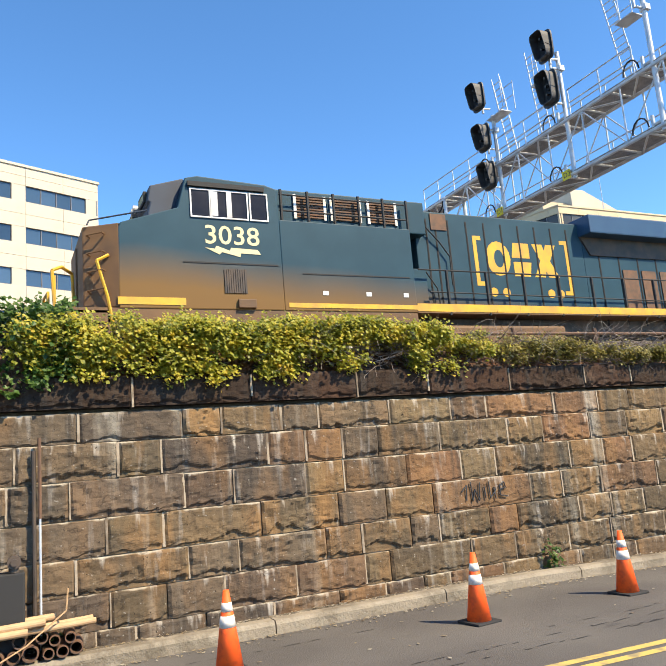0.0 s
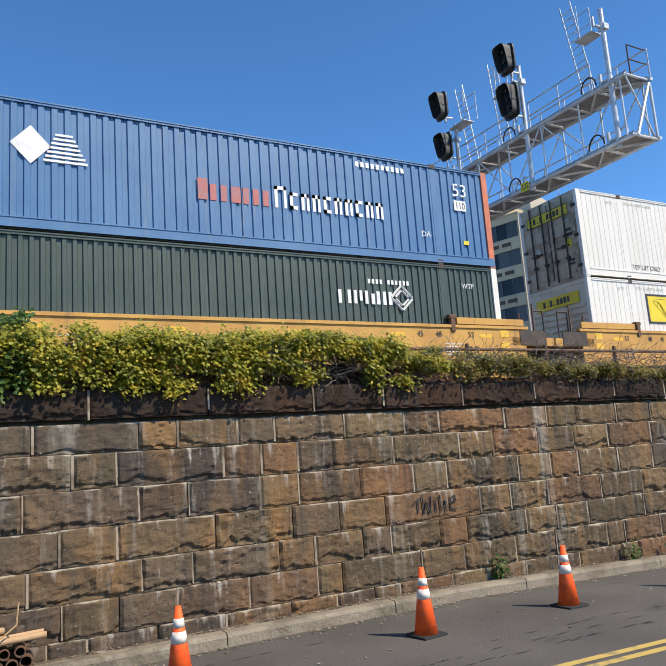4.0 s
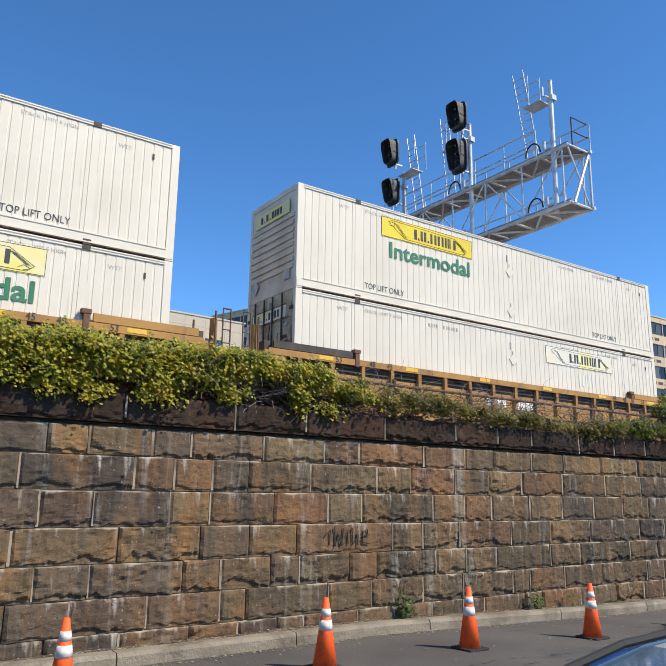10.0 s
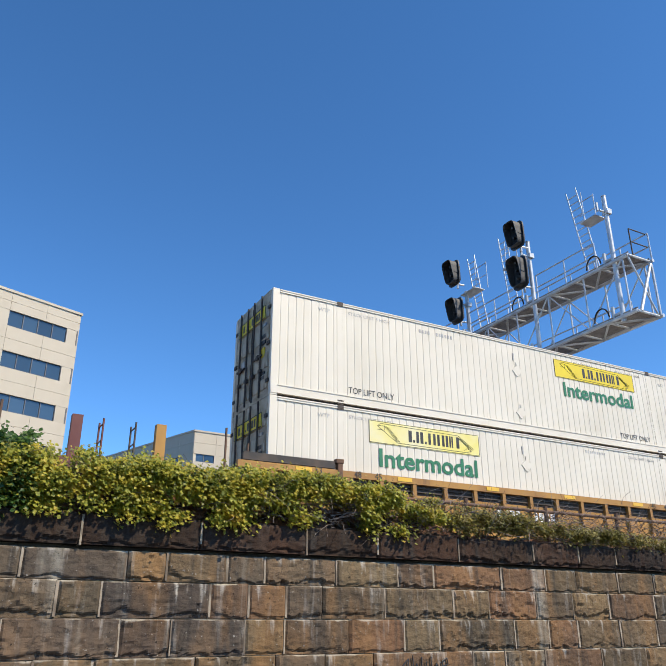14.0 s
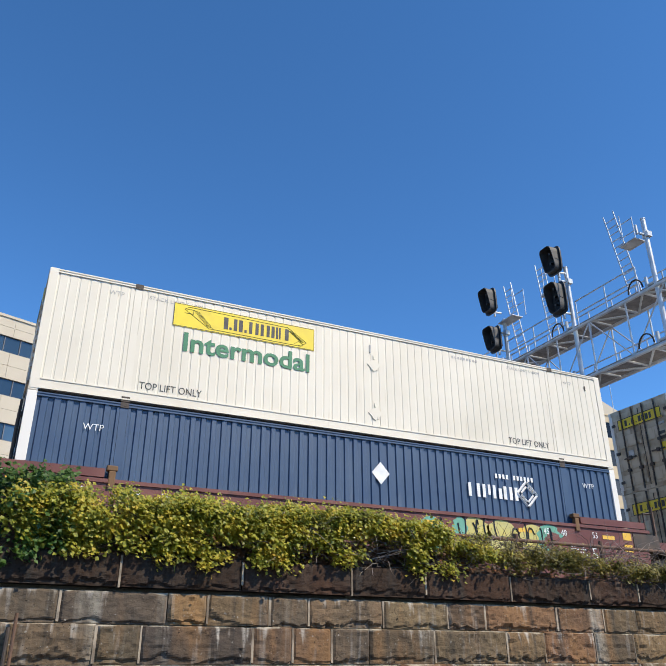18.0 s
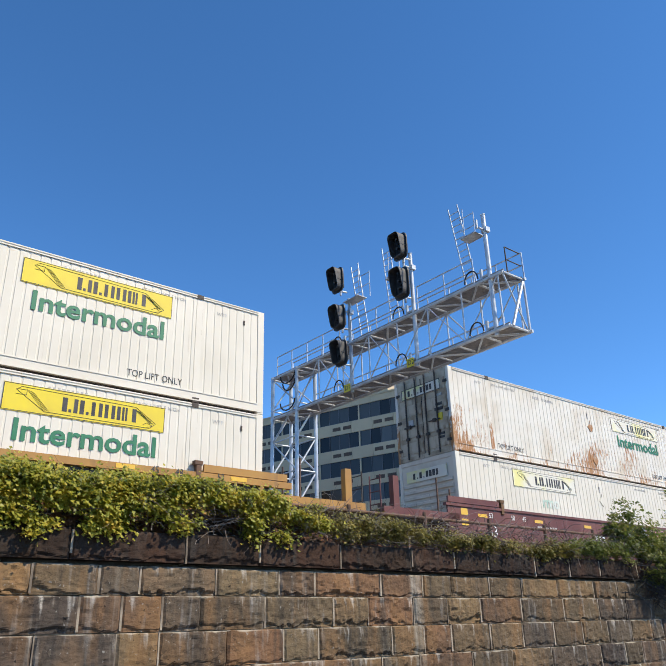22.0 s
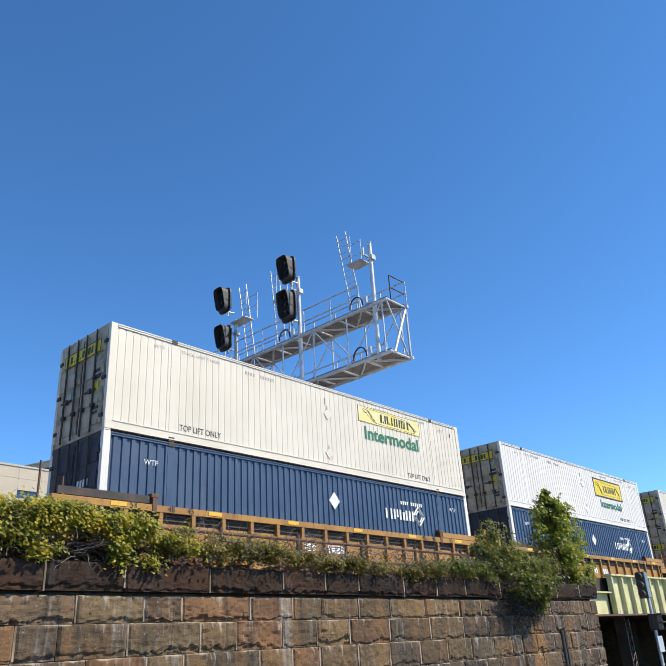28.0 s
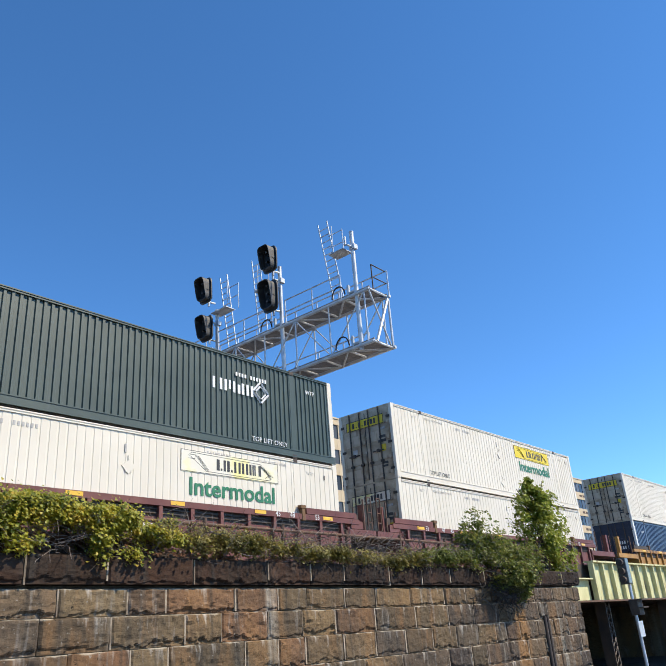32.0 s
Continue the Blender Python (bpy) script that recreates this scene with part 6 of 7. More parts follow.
# long hood
part("long_hood", boxes((10.25, 16.1, -1.0, 1.0, 1.6, 4.46)), LOCO_BLUE, loco, "blue long hood with doors", bevel=0.03)
part("rear_hood", boxes((16.1, 22.3, -1.0, 1.0, 1.6, 4.1)), LOCO_BLUE, loco, bevel=0.03)
part("radiator", boxes((16.0, 22.4, -1.5, 1.5, 4.05, 4.62)), RADIATOR_BLUE, loco, "deep blue overhanging radiator", bevel=0.04)
bm = bmesh.new()
slab(bm, [(16.0, 4.06), (22.4, 4.06), (22.4, 3.5), (16.35, 3.5)], -1.06, 1.06)
part("radiator_intake", bm, STEEL_DARK, loco)
door = kept("hood_door", lambda: boxes((0, 0.025, -1.02, -0.99, 1.75, 4.25), (-0.02, 0.0, -1.01, -0.99, 1.75, 4.25)), RUBBER)
for xx in (10.6, 10.9, 11.3, 11.9, 12.5, 13.1, 13.7, 14.3, 14.9, 15.5, 16.7, 17.5, 18.3, 19.1):
    part("door_seam", door, None, loco, m=pose(xx, 0, 0 if xx < 16 else -0.4))
for xx in (17.6, 18.4, 19.2):
    part("grille", boxes((xx, xx + 0.6, -1.03, -1.0, 1.9, 3.1)), RUST, loco)
part("intake", boxes((10.75, 11.25, -1.03, -0.99, 3.95, 4.4)), RUST, loco)
yy0, yy1 = -1.006, -0.985


def mark(outline, hole=None):
    bm = bmesh.new()
    if hole:
        slab(bm, outline[:len(outline) // 2 + 1] + hole[:len(hole) // 2 + 1][::-1], yy0, yy1)
        slab(bm, outline[len(outline) // 2:] + outline[:1] + hole[:1] + hole[len(hole) // 2:][::-1], yy0, yy1)
    else:
        slab(bm, outline, yy0, yy1)
    part("mark", bm, LOCO_YELLOW, loco, "plain yellow shape of the railway's mark")


# the railway's mark, as plain yellow shapes between two brackets
mark([(12.08, 2.45), (12.36, 2.45), (12.36, 2.57), (12.2, 2.57), (12.2, 3.75), (12.36, 3.75), (12.36, 3.87), (12.08, 3.87)])
mark([(15.52, 2.25), (15.52, 3.90), (15.2, 3.90), (15.2, 3.78), (15.38, 3.78), (15.38, 2.37), (15.2, 2.37), (15.2, 2.25)])
ring_ = [(12.9 + 0.42 * math.cos(k * math.pi / 8), 3.25 + 0.5 * math.sin(k * math.pi / 8)) for k in range(16)]
mark(ring_, [(12.92 + 0.17 * math.cos(k * math.pi / 8), 3.25 + 0.26 * math.sin(k * math.pi / 8)) for k in range(16)])
mark([(13.42, 2.76), (13.98, 2.76), (14.06, 3.18), (13.42, 3.18)])
mark([(13.38, 3.30), (14.02, 3.30), (14.02, 3.74), (13.46, 3.74)])
mark([(14.14, 2.76), (14.52, 2.76), (14.58, 2.95), (14.66, 2.76), (15.06, 2.76), (14.76, 3.25), (15.02, 3.74), (14.66, 3.74), (14.58, 3.55), (14.52, 3.74), (14.14, 3.74), (14.40, 3.25)])
for cx in (12.62, 13.05, 14.66, 15.02):
    mark([(cx + 0.13 * math.cos(k * math.pi / 6), 2.28 + 0.13 * math.sin(k * math.pi / 6)) for k in range(12)])
part("walkway", boxes((9.75, 22.8, -W, W, 1.54, 1.62)), LOCO_BROWN, loco)
bm = bmesh.new()
for k in range(11):
    rod(bm, (10.75 + k * 1.25, -W + 0.03, 1.5), (10.75 + k * 1.25, -W + 0.03, 2.68), 0.045, 6)
for z in (2.68,):
    rod(bm, (9.9, -W + 0.03, z), (22.6, -W + 0.03, z), 0.022, 6)
rod(bm, (10.2, -W + 0.03, 2.1), (22.6, -W + 0.03, 2.0), 0.018, 6)
part("handrail", bm, RUBBER, loco, "black handrail")
bm = bmesh.new()
pipe(bm, [(10.0, -1.15, 4.45), (10.9, -1.1, 3.6), (11.2, -1.1, 3.2), (11.2, -1.1, 2.4)], 0.02)
pipe(bm, [(10.3, -1.2, 2.75), (10.7, -1.1, 2.3), (10.75, -1.1, 1.7)], 0.02)
part("conduit", bm, RUBBER, loco)
# platform, steps and grab rails at the cab end
part("end_platform", boxes((1.25, 2.5, -1.35, 1.35, 1.32, 1.48)), LOCO_BROWN, loco, bevel=0.01)
part("steps", boxes(*[(1.35, 2.3, -1.5, -1.1, 0.55 + 0.3 * k, 0.6 + 0.3 * k) for k in range(4)], (1.3, 1.35, -1.5, -1.1, 0.4, 1.6), (2.3, 2.35, -1.5, -1.1, 0.4, 1.6)), LOCO_BROWN, loco)
bm = bmesh.new()
pipe(bm, [(2.45, -1.5, 0.9), (2.3, -1.5, 1.8), (2.1, -1.5, 2.55), (2.35, -1.45, 2.7)], 0.035)
pipe(bm, [(1.3, -1.4, 1.3), (1.25, -1.35, 2.35), (1.45, -1.1, 2.5), (1.7, -0.6, 2.5), (1.75, -0.6, 1.4)], 0.035)
pipe(bm, [(1.25, 1.35, 1.3), (1.25, 1.35, 2.4), (1.3, 0.7, 2.4), (1.3, 0.7, 1.4)], 0.035)
part("grab_rail", bm, LOCO_YELLOW, loco, "yellow bent grab rails")
part("rail_panel", boxes((1.28, 1.32, -1.35, -1.1, 1.5, 2.25)), LOCO_YELLOW, loco)
part("coupler", boxes((0.45, 1.3, -0.2, 0.2, 0.7, 1.05)), STEEL_DARK, loco, bevel=0.04)
part("plow", boxes((1.15, 1.3, -1.3, 1.3, 0.2, 0.9)), STEEL_DARK, loco)
for z in (1.9, 2.3, 2.7, 3.1):
    bm = bmesh.new()
    pipe(bm, [(2.0, -1.28, z), (1.92, -1.4, z + 0.02), (2.2, -1.54, z + 0.06), (2.28, -1.42, z + 0.06)], 0.02, 5)
    part("rung", bm, LOCO_BROWN, loco)
part("fuel_tank", boxes((9.9, 14.6, -1.42, 1.42, 0.35, 1.26)), LOCO_BROWN, loco, "long brown fuel tank", bevel=0.08)
for cx in (5.2, 18.6):
    for dx in (-1.9, 0.0, 1.9):
        for dy in (-0.75, 0.75):
            part("wheel", kept("drive_wheel", lambda: rods(((0, -0.07, 0), (0, 0.07, 0), 0.53, 22)), STEEL_DARK), None, loco, m=pose(cx + dx, dy, 0.53))
    for dy in (-1.12, 1.12):
        part("truck_frame", kept("truck_frame", lambda: boxes((-2.7, 2.7, -0.1, 0.1, 0.55, 0.85), (-2.4, -1.4, -0.12, 0.12, 0.3, 0.7), (-0.5, 0.5, -0.12, 0.12, 0.3, 0.7), (1.4, 2.4, -0.12, 0.12, 0.3, 0.7)), STEEL_DARK, 0.03), None, loco, m=pose(cx, dy, 0))
part("roof_fan", rods(((7.5, 0, 4.58), (7.5, 0, 4.7), 0.6, 20)), LOCO_ROOF, loco)
part("horn", rods(((4.6, 0.3, 4.64), (4.6, 0.3, 4.82), 0.05, 8), ((4.3, 0.3, 4.82), (5.0, 0.3, 4.82), 0.05, 8)), LOCO_ROOF, loco)

# ---- traffic cones on the road ----


def cone(x, y, h, lean):
    c = thing("traffic_cone", x, y, road_z(x, y), "orange traffic cone with two white reflective bands on a black base", "traffic cone", "cones along the kerb")
    c.matrix_basis = pose(x, y, road_z(x, y), lean, 0, lean * 9)
    part("base", kept("cone_base", lambda: boxes((-0.165, 0.165, -0.165, 0.165, 0, 0.03)), RUBBER, 0.012), None, c)
    prof = lambda z: 0.128 - (0.128 - 0.027) * (z - 0.035) / (h - 0.035)
    def shell(z0, z1, o):
        bm = bmesh.new()
        rod(bm, (0, 0, z0), (0, 0, z1), prof(z0) + o, 36, prof(z1) + o)
        for f in bm.faces:
            f.smooth = len(f.verts) == 4
        return bm
    part("body", kept(("cone_body", h), lambda: shell(0.03, h, 0)), CONE, c)
    part("band", kept(("cone_band", h), lambda: shell(h * 0.55, h * 0.69, 0.003)), CONE_BAND, c)
    part("band", kept(("cone_band2", h), lambda: shell(h * 0.74, h * 0.85, 0.003)), CONE_BAND, c)
    return c


for x, y, lean in ((2.02, 6.94, 0.4), (4.70, 6.82, 0.7), (6.76, 6.74, 0.3), (8.95, 6.60, 0.5), (11.6, 6.6, 0.4), (20.0, 6.7, 0.4)):
    cone(x, y, 0.712, lean)

# ---- hedge on the wall, fence and tree ----


def leaves(points, size, rnd, droop=0.35):
    """Small folded leaves, one island each."""
    verts, faces = [], []
    for p in points:
        s = size * rnd.uniform(0.6, 1.35)
        face = Vector((rnd.gauss(0.3, 0.42), rnd.gauss(-0.65, 0.42), rnd.gauss(0.75, 0.42))).normalized()
        d = face.cross(Vector((rnd.gauss(0, 1), rnd.gauss(0, 1), rnd.gauss(0, 1)))).normalized()
        if d.z > 0.2:
            d = -d
        side = d.cross(face).normalized() * s * 0.45
        up = face * s * 0.12
        n = len(verts)
        p = Vector(p)
        verts += [p, p + d * s * 0.5 + side + up, p + d * s, p + d * s * 0.5 - side + up]
        faces += [(n, n + 1, n + 2), (n, n + 2, n + 3)]
    me = bpy.data.meshes.new("leaves")
    me.from_pydata([tuple(q) for q in verts], [], faces)
    return me


def twigs(starts, reach, rnd, r=0.006, up=0.5):
    bm = bmesh.new()
    for p in starts:
        p = Vector(p)
        d = Vector((rnd.uniform(-1, 1), rnd.uniform(-0.8, 0.5), rnd.uniform(-0.5, 1) * up + 0.1)).normalized()
        for k in range(4):
            q = p + d * reach * rnd.uniform(0.15, 0.35)
            rod(bm, p, q, r * (1 - k * 0.2), 3)
            d = (d + Vector((rnd.uniform(-0.6, 0.6), rnd.uniform(-0.5, 0.5), rnd.uniform(-0.6, 0.4)))).normalized()
            p = q
    return bm


def bush(x0, x1, top, leaf, count, size, seed, low=2.62, bare=0.0, label=""):
    """A stretch of hedge: leaves over a mat of brushwood, hanging over the coping."""
    rnd = random.Random(seed)
    b = thing("bush", (x0 + x1) / 2, 8.9, 2.7, label or "dense yellow-green bush hanging over the wall coping", "bush", "hedge on the wall")
    cx = (x0 + x1) / 2
    pts = []
    tries = 0
    while len(pts) < count and tries < count * 6:
        tries += 1
        x = rnd.uniform(x0 - 0.12, x1 + 0.12)
        t = min(1, max(0, (x - x0) / (x1 - x0)))
        h = top[0] + (top[1] - top[0]) * t + 0.14 * noise.noise((x * 1.7, 0.3, 7)) + 0.11 * noise.noise((x * 5.3, 0.9, 3)) + 0.05 * rnd.random() ** 3
        foot = low + 0.16 * noise.noise((x * 2.3, 4.1, 1)) + 0.10 * noise.noise((x * 7.0, 2.2, 5)) + 0.04
        # round the hedge from its hanging front over the top to the back
        f = rnd.random() ** 0.9
        if f < 0.62:
            g = f / 0.62
            y, z = 8.44 - 0.10 * math.sin(g * 2.6), foot + (h - 0.16 - foot) * g
            if z < 2.74:
                y = 8.42 - 0.05 * rnd.random()
        else:
            g = (f - 0.62) / 0.38
            y, z = 8.44 + 0.9 * g, h - 0.16 + 0.16 * math.sin(min(1, g * 2.2) * math.pi / 2) - 0.22 * g
        sink = rnd.random() ** 2 * 0.24
        y += sink * 0.8 if z > 2.76 else 0
        z -= sink * 0.5 if f > 0.5 else 0
        y += 0.09 * noise.noise((x * 4.5, z * 4.5, 1.0)) if z > 2.78 else 0
        gap = noise.noise((x * 3.3, y * 3.3 + seed, z * 3.8)) + 0.55 * min(0.15, noise.noise((x * 1.9 + 40, y * 2, z * 2.6)))
        if gap < -0.24 + (bare * 0.5 if z < h - 0.38 else 0.0):
            continue
        # a spray of leaves, densest at its sunny side
        wide = rnd.uniform(0.6, 1.5)
        for _ in range(rnd.randint(14, 38)):
            o = Vector((rnd.gauss(0, 0.060), rnd.gauss(0, 0.045), rnd.gauss(0, 0.040))) * wide
            if z + o.z < 2.74 and y + o.y > 8.47:
                o.y = -abs(o.y) - max(0.0, y - 8.46)
            pts.append(Vector((x - cx, y - 8.9, z - 2.7)) + o)
    # loose shoots that stand up out of the hedge
    for _ in range(int((x1 - x0) * 2.5)):
        x = rnd.uniform(x0, x1)
        t = (x - x0) / (x1 - x0)
        p = Vector((x - cx, rnd.uniform(-0.3, 0.3), top[0] + (top[1] - top[0]) * t - 2.78))
        d = Vector((rnd.uniform(-0.5, 0.5), rnd.uniform(-0.4, 0.2), 1.0)).normalized()
        for k in range(rnd.randint(5, 10)):
            pts.append(p + d * 0.020 * k + Vector((rnd.gauss(0, 0.02), rnd.gauss(0, 0.02), 0)))
    part("foliage", leaves(pts, size, rnd), leaf, b)
    starts = [(rnd.uniform(x0, x1) - cx, rnd.uniform(8.42, 9.2) - 8.9, rnd.uniform(0.03, 0.45)) for _ in range(int((x1 - x0) * (24 + 46 * bare)))]
    tagged(part("brushwood", twigs(starts, 0.55, rnd), TWIG, b), kind="stuff")
    return b


def bushes():
    bush(-6.0, -2.0, (3.75, 3.75), LEAF_DARK, 4500, 0.075, 1, label="dense dark green bush on top of the wall")
    bush(-2.2, 0.75, (3.80, 3.68), LEAF_DARK, 8500, 0.058, 2, low=2.58, label="dark green bush spilling over the coping")
    bush(0.4, 2.2, (3.56, 3.47), LEAF_BUSH, 11500, 0.050, 3, low=2.72)
    bush(2.0, 3.5, (3.49, 3.50), LEAF_BUSH, 10500, 0.050, 4, low=2.64)
    bush(3.3, 4.4, (3.49, 3.55), LEAF_BUSH, 8000, 0.050, 5, low=2.72, bare=0.5)
    bush(4.3, 5.5, (3.54, 3.48), LEAF_BUSH, 9500, 0.050, 6, low=2.80, bare=1.0)
    bush(5.3, 6.5, (3.42, 3.32), LEAF_BUSH, 7000, 0.048, 7, low=2.66, bare=0.6)
    bush(6.3, 8.2, (3.34, 3.18), LEAF_DRY, 6400, 0.045, 8, low=2.76, bare=0.9, label="thin dry bush with bare twigs on the wall")
    bush(8.0, 10.2, (3.14, 3.08), LEAF_DRY, 6000, 0.045, 9, low=2.78, bare=0.8, label="low dry scrub along the fence")
    bush(10.0, 12.6, (3.04, 3.08), LEAF_DRY, 6500, 0.045, 10, low=2.78, bare=0.7, label="low dry scrub along the fence")
    bush(12.4, 15.2, (3.12, 3.26), LEAF_OLIVE, 8000, 0.048, 11, low=2.76, bare=0.5, label="low green scrub along the fence")
    bush(15.0, 17.6, (3.22, 3.42), LEAF_OLIVE, 7500, 0.05, 12, low=2.74, bare=0.4, label="low olive-green scrub at the foot of the young tree")


bushes()

# the dark mat of dead stems and earth inside the hedge
verts, faces = [], []
nx, ny = 260, 9
for i in range(nx + 1):
    x = -6 + 24.5 * i / nx
    crest = 3.30 if x < 3.3 else 3.30 - 0.20 * min(1, (x - 3.3) / 1.4) if x < 6.3 else 3.10 - 0.26 * min(1, (x - 6.3) / 1.2)
    crest += 0.10 * noise.noise((x * 2.1, 0, 3)) + 0.05 * noise.noise((x * 9, 0, 5))
    for j in range(ny + 1):
        f = j / ny
        z = 2.70 + (crest - 2.70) * math.sin(min(1, f * 1.9) * math.pi / 2) - 0.25 * max(0, f - 0.55)
        y = 8.62 + 1.1 * f + 0.07 * noise.noise((x * 5, f * 6, 1))
        verts.append((x, y, z + 0.05 * noise.noise((x * 8, f * 9, 2))))
for i in range(nx):
    for j in range(ny):
        n = i * (ny + 1) + j
        faces.append((n, n + ny + 1, n + ny + 2, n + 1))
me = bpy.data.meshes.new("thicket")
me.from_pydata(verts, [], faces)
tagged(part("undergrowth", me, THICKET), "dark mat of dead stems and soil under the hedge", "undergrowth", kind="stuff")
rnd = random.Random(61)
tagged(part("bramble", twigs([(rnd.uniform(3.4, 16.5), rnd.uniform(8.45, 8.7), rnd.uniform(2.72, 3.2)) for _ in range(420)], 0.55, rnd, 0.005), mat("grey_stem", (0.27, 0.23, 0.20), 0.9, second=(0.16, 0.12, 0.10), scale=7)), "bare grey bramble stems along the top of the wall", "bramble", kind="stuff")


def small_tree(x, y, base, top, width, seed):
    rnd = random.Random(seed)
    tree = thing("small_tree", x, y, base, "young leafy tree growing from the top of the wall", "tree")
    bm = bmesh.new()
    h = top - base
    rod(bm, (0, 0, -0.2), (0.05, 0, h * 0.55), 0.06, 8, 0.035)
    ends = []
    for k in range(16):
        a = rnd.uniform(0, math.tau)
        z0 = h * rnd.uniform(0.1, 0.6)
        q = Vector((math.cos(a) * width * rnd.uniform(0.4, 0.9), math.sin(a) * width * rnd.uniform(0.3, 0.7), min(h * 0.96, z0 + h * rnd.uniform(0.15, 0.4))))
        rod(bm, (0.03, 0, z0), q, 0.022, 5, 0.008)
        ends.append(q)
    rod(bm, (0.05, 0, h * 0.5), (0.0, 0, h * 0.95), 0.03, 6, 0.008)
    part("trunk", bm, BARK, tree)
    def crown(blobs, count):
        pts = []
        while len(pts) < count:
            x_, z_, r = rnd.choice(blobs)
            d = Vector((rnd.gauss(0, 1), rnd.gauss(0, 1), rnd.gauss(0, 1))).normalized() * r * rnd.uniform(0.45, 1.08)
            p = Vector((x_ + d.x, d.y * 0.8, z_ + d.z))
            if noise.noise((p.x * 2.9, p.y * 2.9, p.z * 2.9 + seed)) > 0.02:
                pts.append(p)
        return pts

    part("crown", leaves(crown([(0.0, 2.32, 0.30), (-0.05, 2.0, 0.55), (0.25, 1.75, 0.62), (-0.35, 1.6, 0.62), (0.35, 1.25, 0.75), (-0.4, 1.15, 0.75), (0.1, 0.8, 0.85), (0.6, 0.6, 0.75), (0.9, 0.25, 0.6), (-0.2, 0.4, 0.8)], 9500), 0.085, rnd), LEAF_TREE, tree)
    spill = [Vector((p.x - 2.9, p.y - 0.62 if p.z < -0.1 else p.y - 0.2, p.z + 0.2)) for p in crown([(-0.9, 0.55, 0.62), (-0.5, 0.15, 0.7), (-1.3, 0.25, 0.55), (-0.1, -0.1, 0.62), (-0.7, -0.35, 0.5), (0.5, 0.0, 0.55), (-0.2, -0.55, 0.38), (0.3, -0.45, 0.35)], 11000)]
    part("lower_crown", leaves([p for p in spill if p.y < -0.47 or p.z > 0.02], 0.07, rnd), LEAF_OLIVE, tree)
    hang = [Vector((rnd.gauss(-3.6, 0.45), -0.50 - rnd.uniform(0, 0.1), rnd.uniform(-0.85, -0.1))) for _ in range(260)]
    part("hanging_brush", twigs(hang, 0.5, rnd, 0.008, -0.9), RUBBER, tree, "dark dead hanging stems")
    return tree


small_tree(19.1, 8.9, 2.75, 5.25, 0.7, 4)


def conifer(x, y, base, h, w, seed):
    rnd = random.Random(seed)
    tree = thing("conifer", x, y, base, "dark green conifer behind the tracks", "tree", "conifers behind the tracks")
    part("trunk", rods(((0, 0, 0), (0, 0, h), 0.2, 8, 0.03)), BARK, tree)
    pts = []
    for k in range(9000):
        f = rnd.random() ** 1.5
        tier = 0.75 + 0.25 * math.cos(f * 40)
        r = w * (1 - f) * tier * math.sqrt(rnd.uniform(0.3, 1))
        a = rnd.uniform(0, math.tau)
        pts.append(Vector((math.cos(a) * r, math.sin(a) * r, h * (0.06 + 0.94 * f) - r * 0.25)))
    part("foliage", leaves(pts, 0.4, rnd), LEAF_FIR, tree)


conifer(59.5, 40.5, 0, 15.0, 6.2, 1)
conifer(66.5, 35.5, 0, 15.6, 5.6, 7)
conifer(56.0, 40.5, 0, 13.0, 5.6, 2)
conifer(63.5, 41.5, 0, 15.4, 6.2, 3)

# pipe fence on the wall
fence = thing("pipe_fence", 0, 8.85, 2.72, "rusty pipe fence on top of the retaining wall", "fence")
post = kept("fence_post", lambda: rods(((0, 0, -0.1), (0, 0, 0.66), 0.034, 8)), RUST)
k = -6.17
while k < 20.0:
    part("post", post, None, fence, m=pose(k, 0, 0))
    k += 1.69
for z in (0.28, 0.57):
    part("rail", rods(((-8, 0, z), (20.1, 0, z), 0.027, 8)), RUST, fence)

# pole and stacked pipes at the foot of the wall
pole = thing("conduit_pole", 0.52, 8.40, 0.1, "rusty steel conduit fixed to the wall", "pole")
part("conduit", rods(((0, 0, -0.22), (0, 0, 1.15), 0.013, 8)), GALV, pole, "pale steel conduit")
part("conduit", rods(((0, 0, 1.15), (0, 0, 1.98), 0.018, 8)), RUST, pole)
# dark rod added beside the conduit in place of its shadow
part("conduit", rods(((-0.055, 0.03, -0.22), (-0.055, 0.03, 1.85), 0.022, 8)), STEEL_DARK, pole)

drain = thing("drain_pipe", 17.65, 8.48, 0.1, "pair of dark drain pipes running down the wall", "pipe")
for dx in (-0.07, 0.07):
    part("tube", rods(((dx, 0, -0.62), (dx, 0, 1.56), 0.045, 10)), STEEL_DARK, drain)
panel = thing("meter_box", 0.14, 8.35, 0.1, "black electrical box with pipe fittings against the wall", "electrical box")
part("body", boxes((-0.35, 0.23, -0.1, 0.12, -0.22, 0.66)), RUBBER, panel, bevel=0.02)
for dx in (-0.1, 0.13):
    part("fitting", rods(((dx, -0.05, 0.66), (dx, -0.05, 0.74), 0.05, 12), ((dx, -0.02, 0.76), (dx, -0.12, 0.76), 0.065, 14), ((dx, -0.12, 0.76), (dx, -0.15, 0.76), 0.035, 12)), STEEL_DARK, panel)

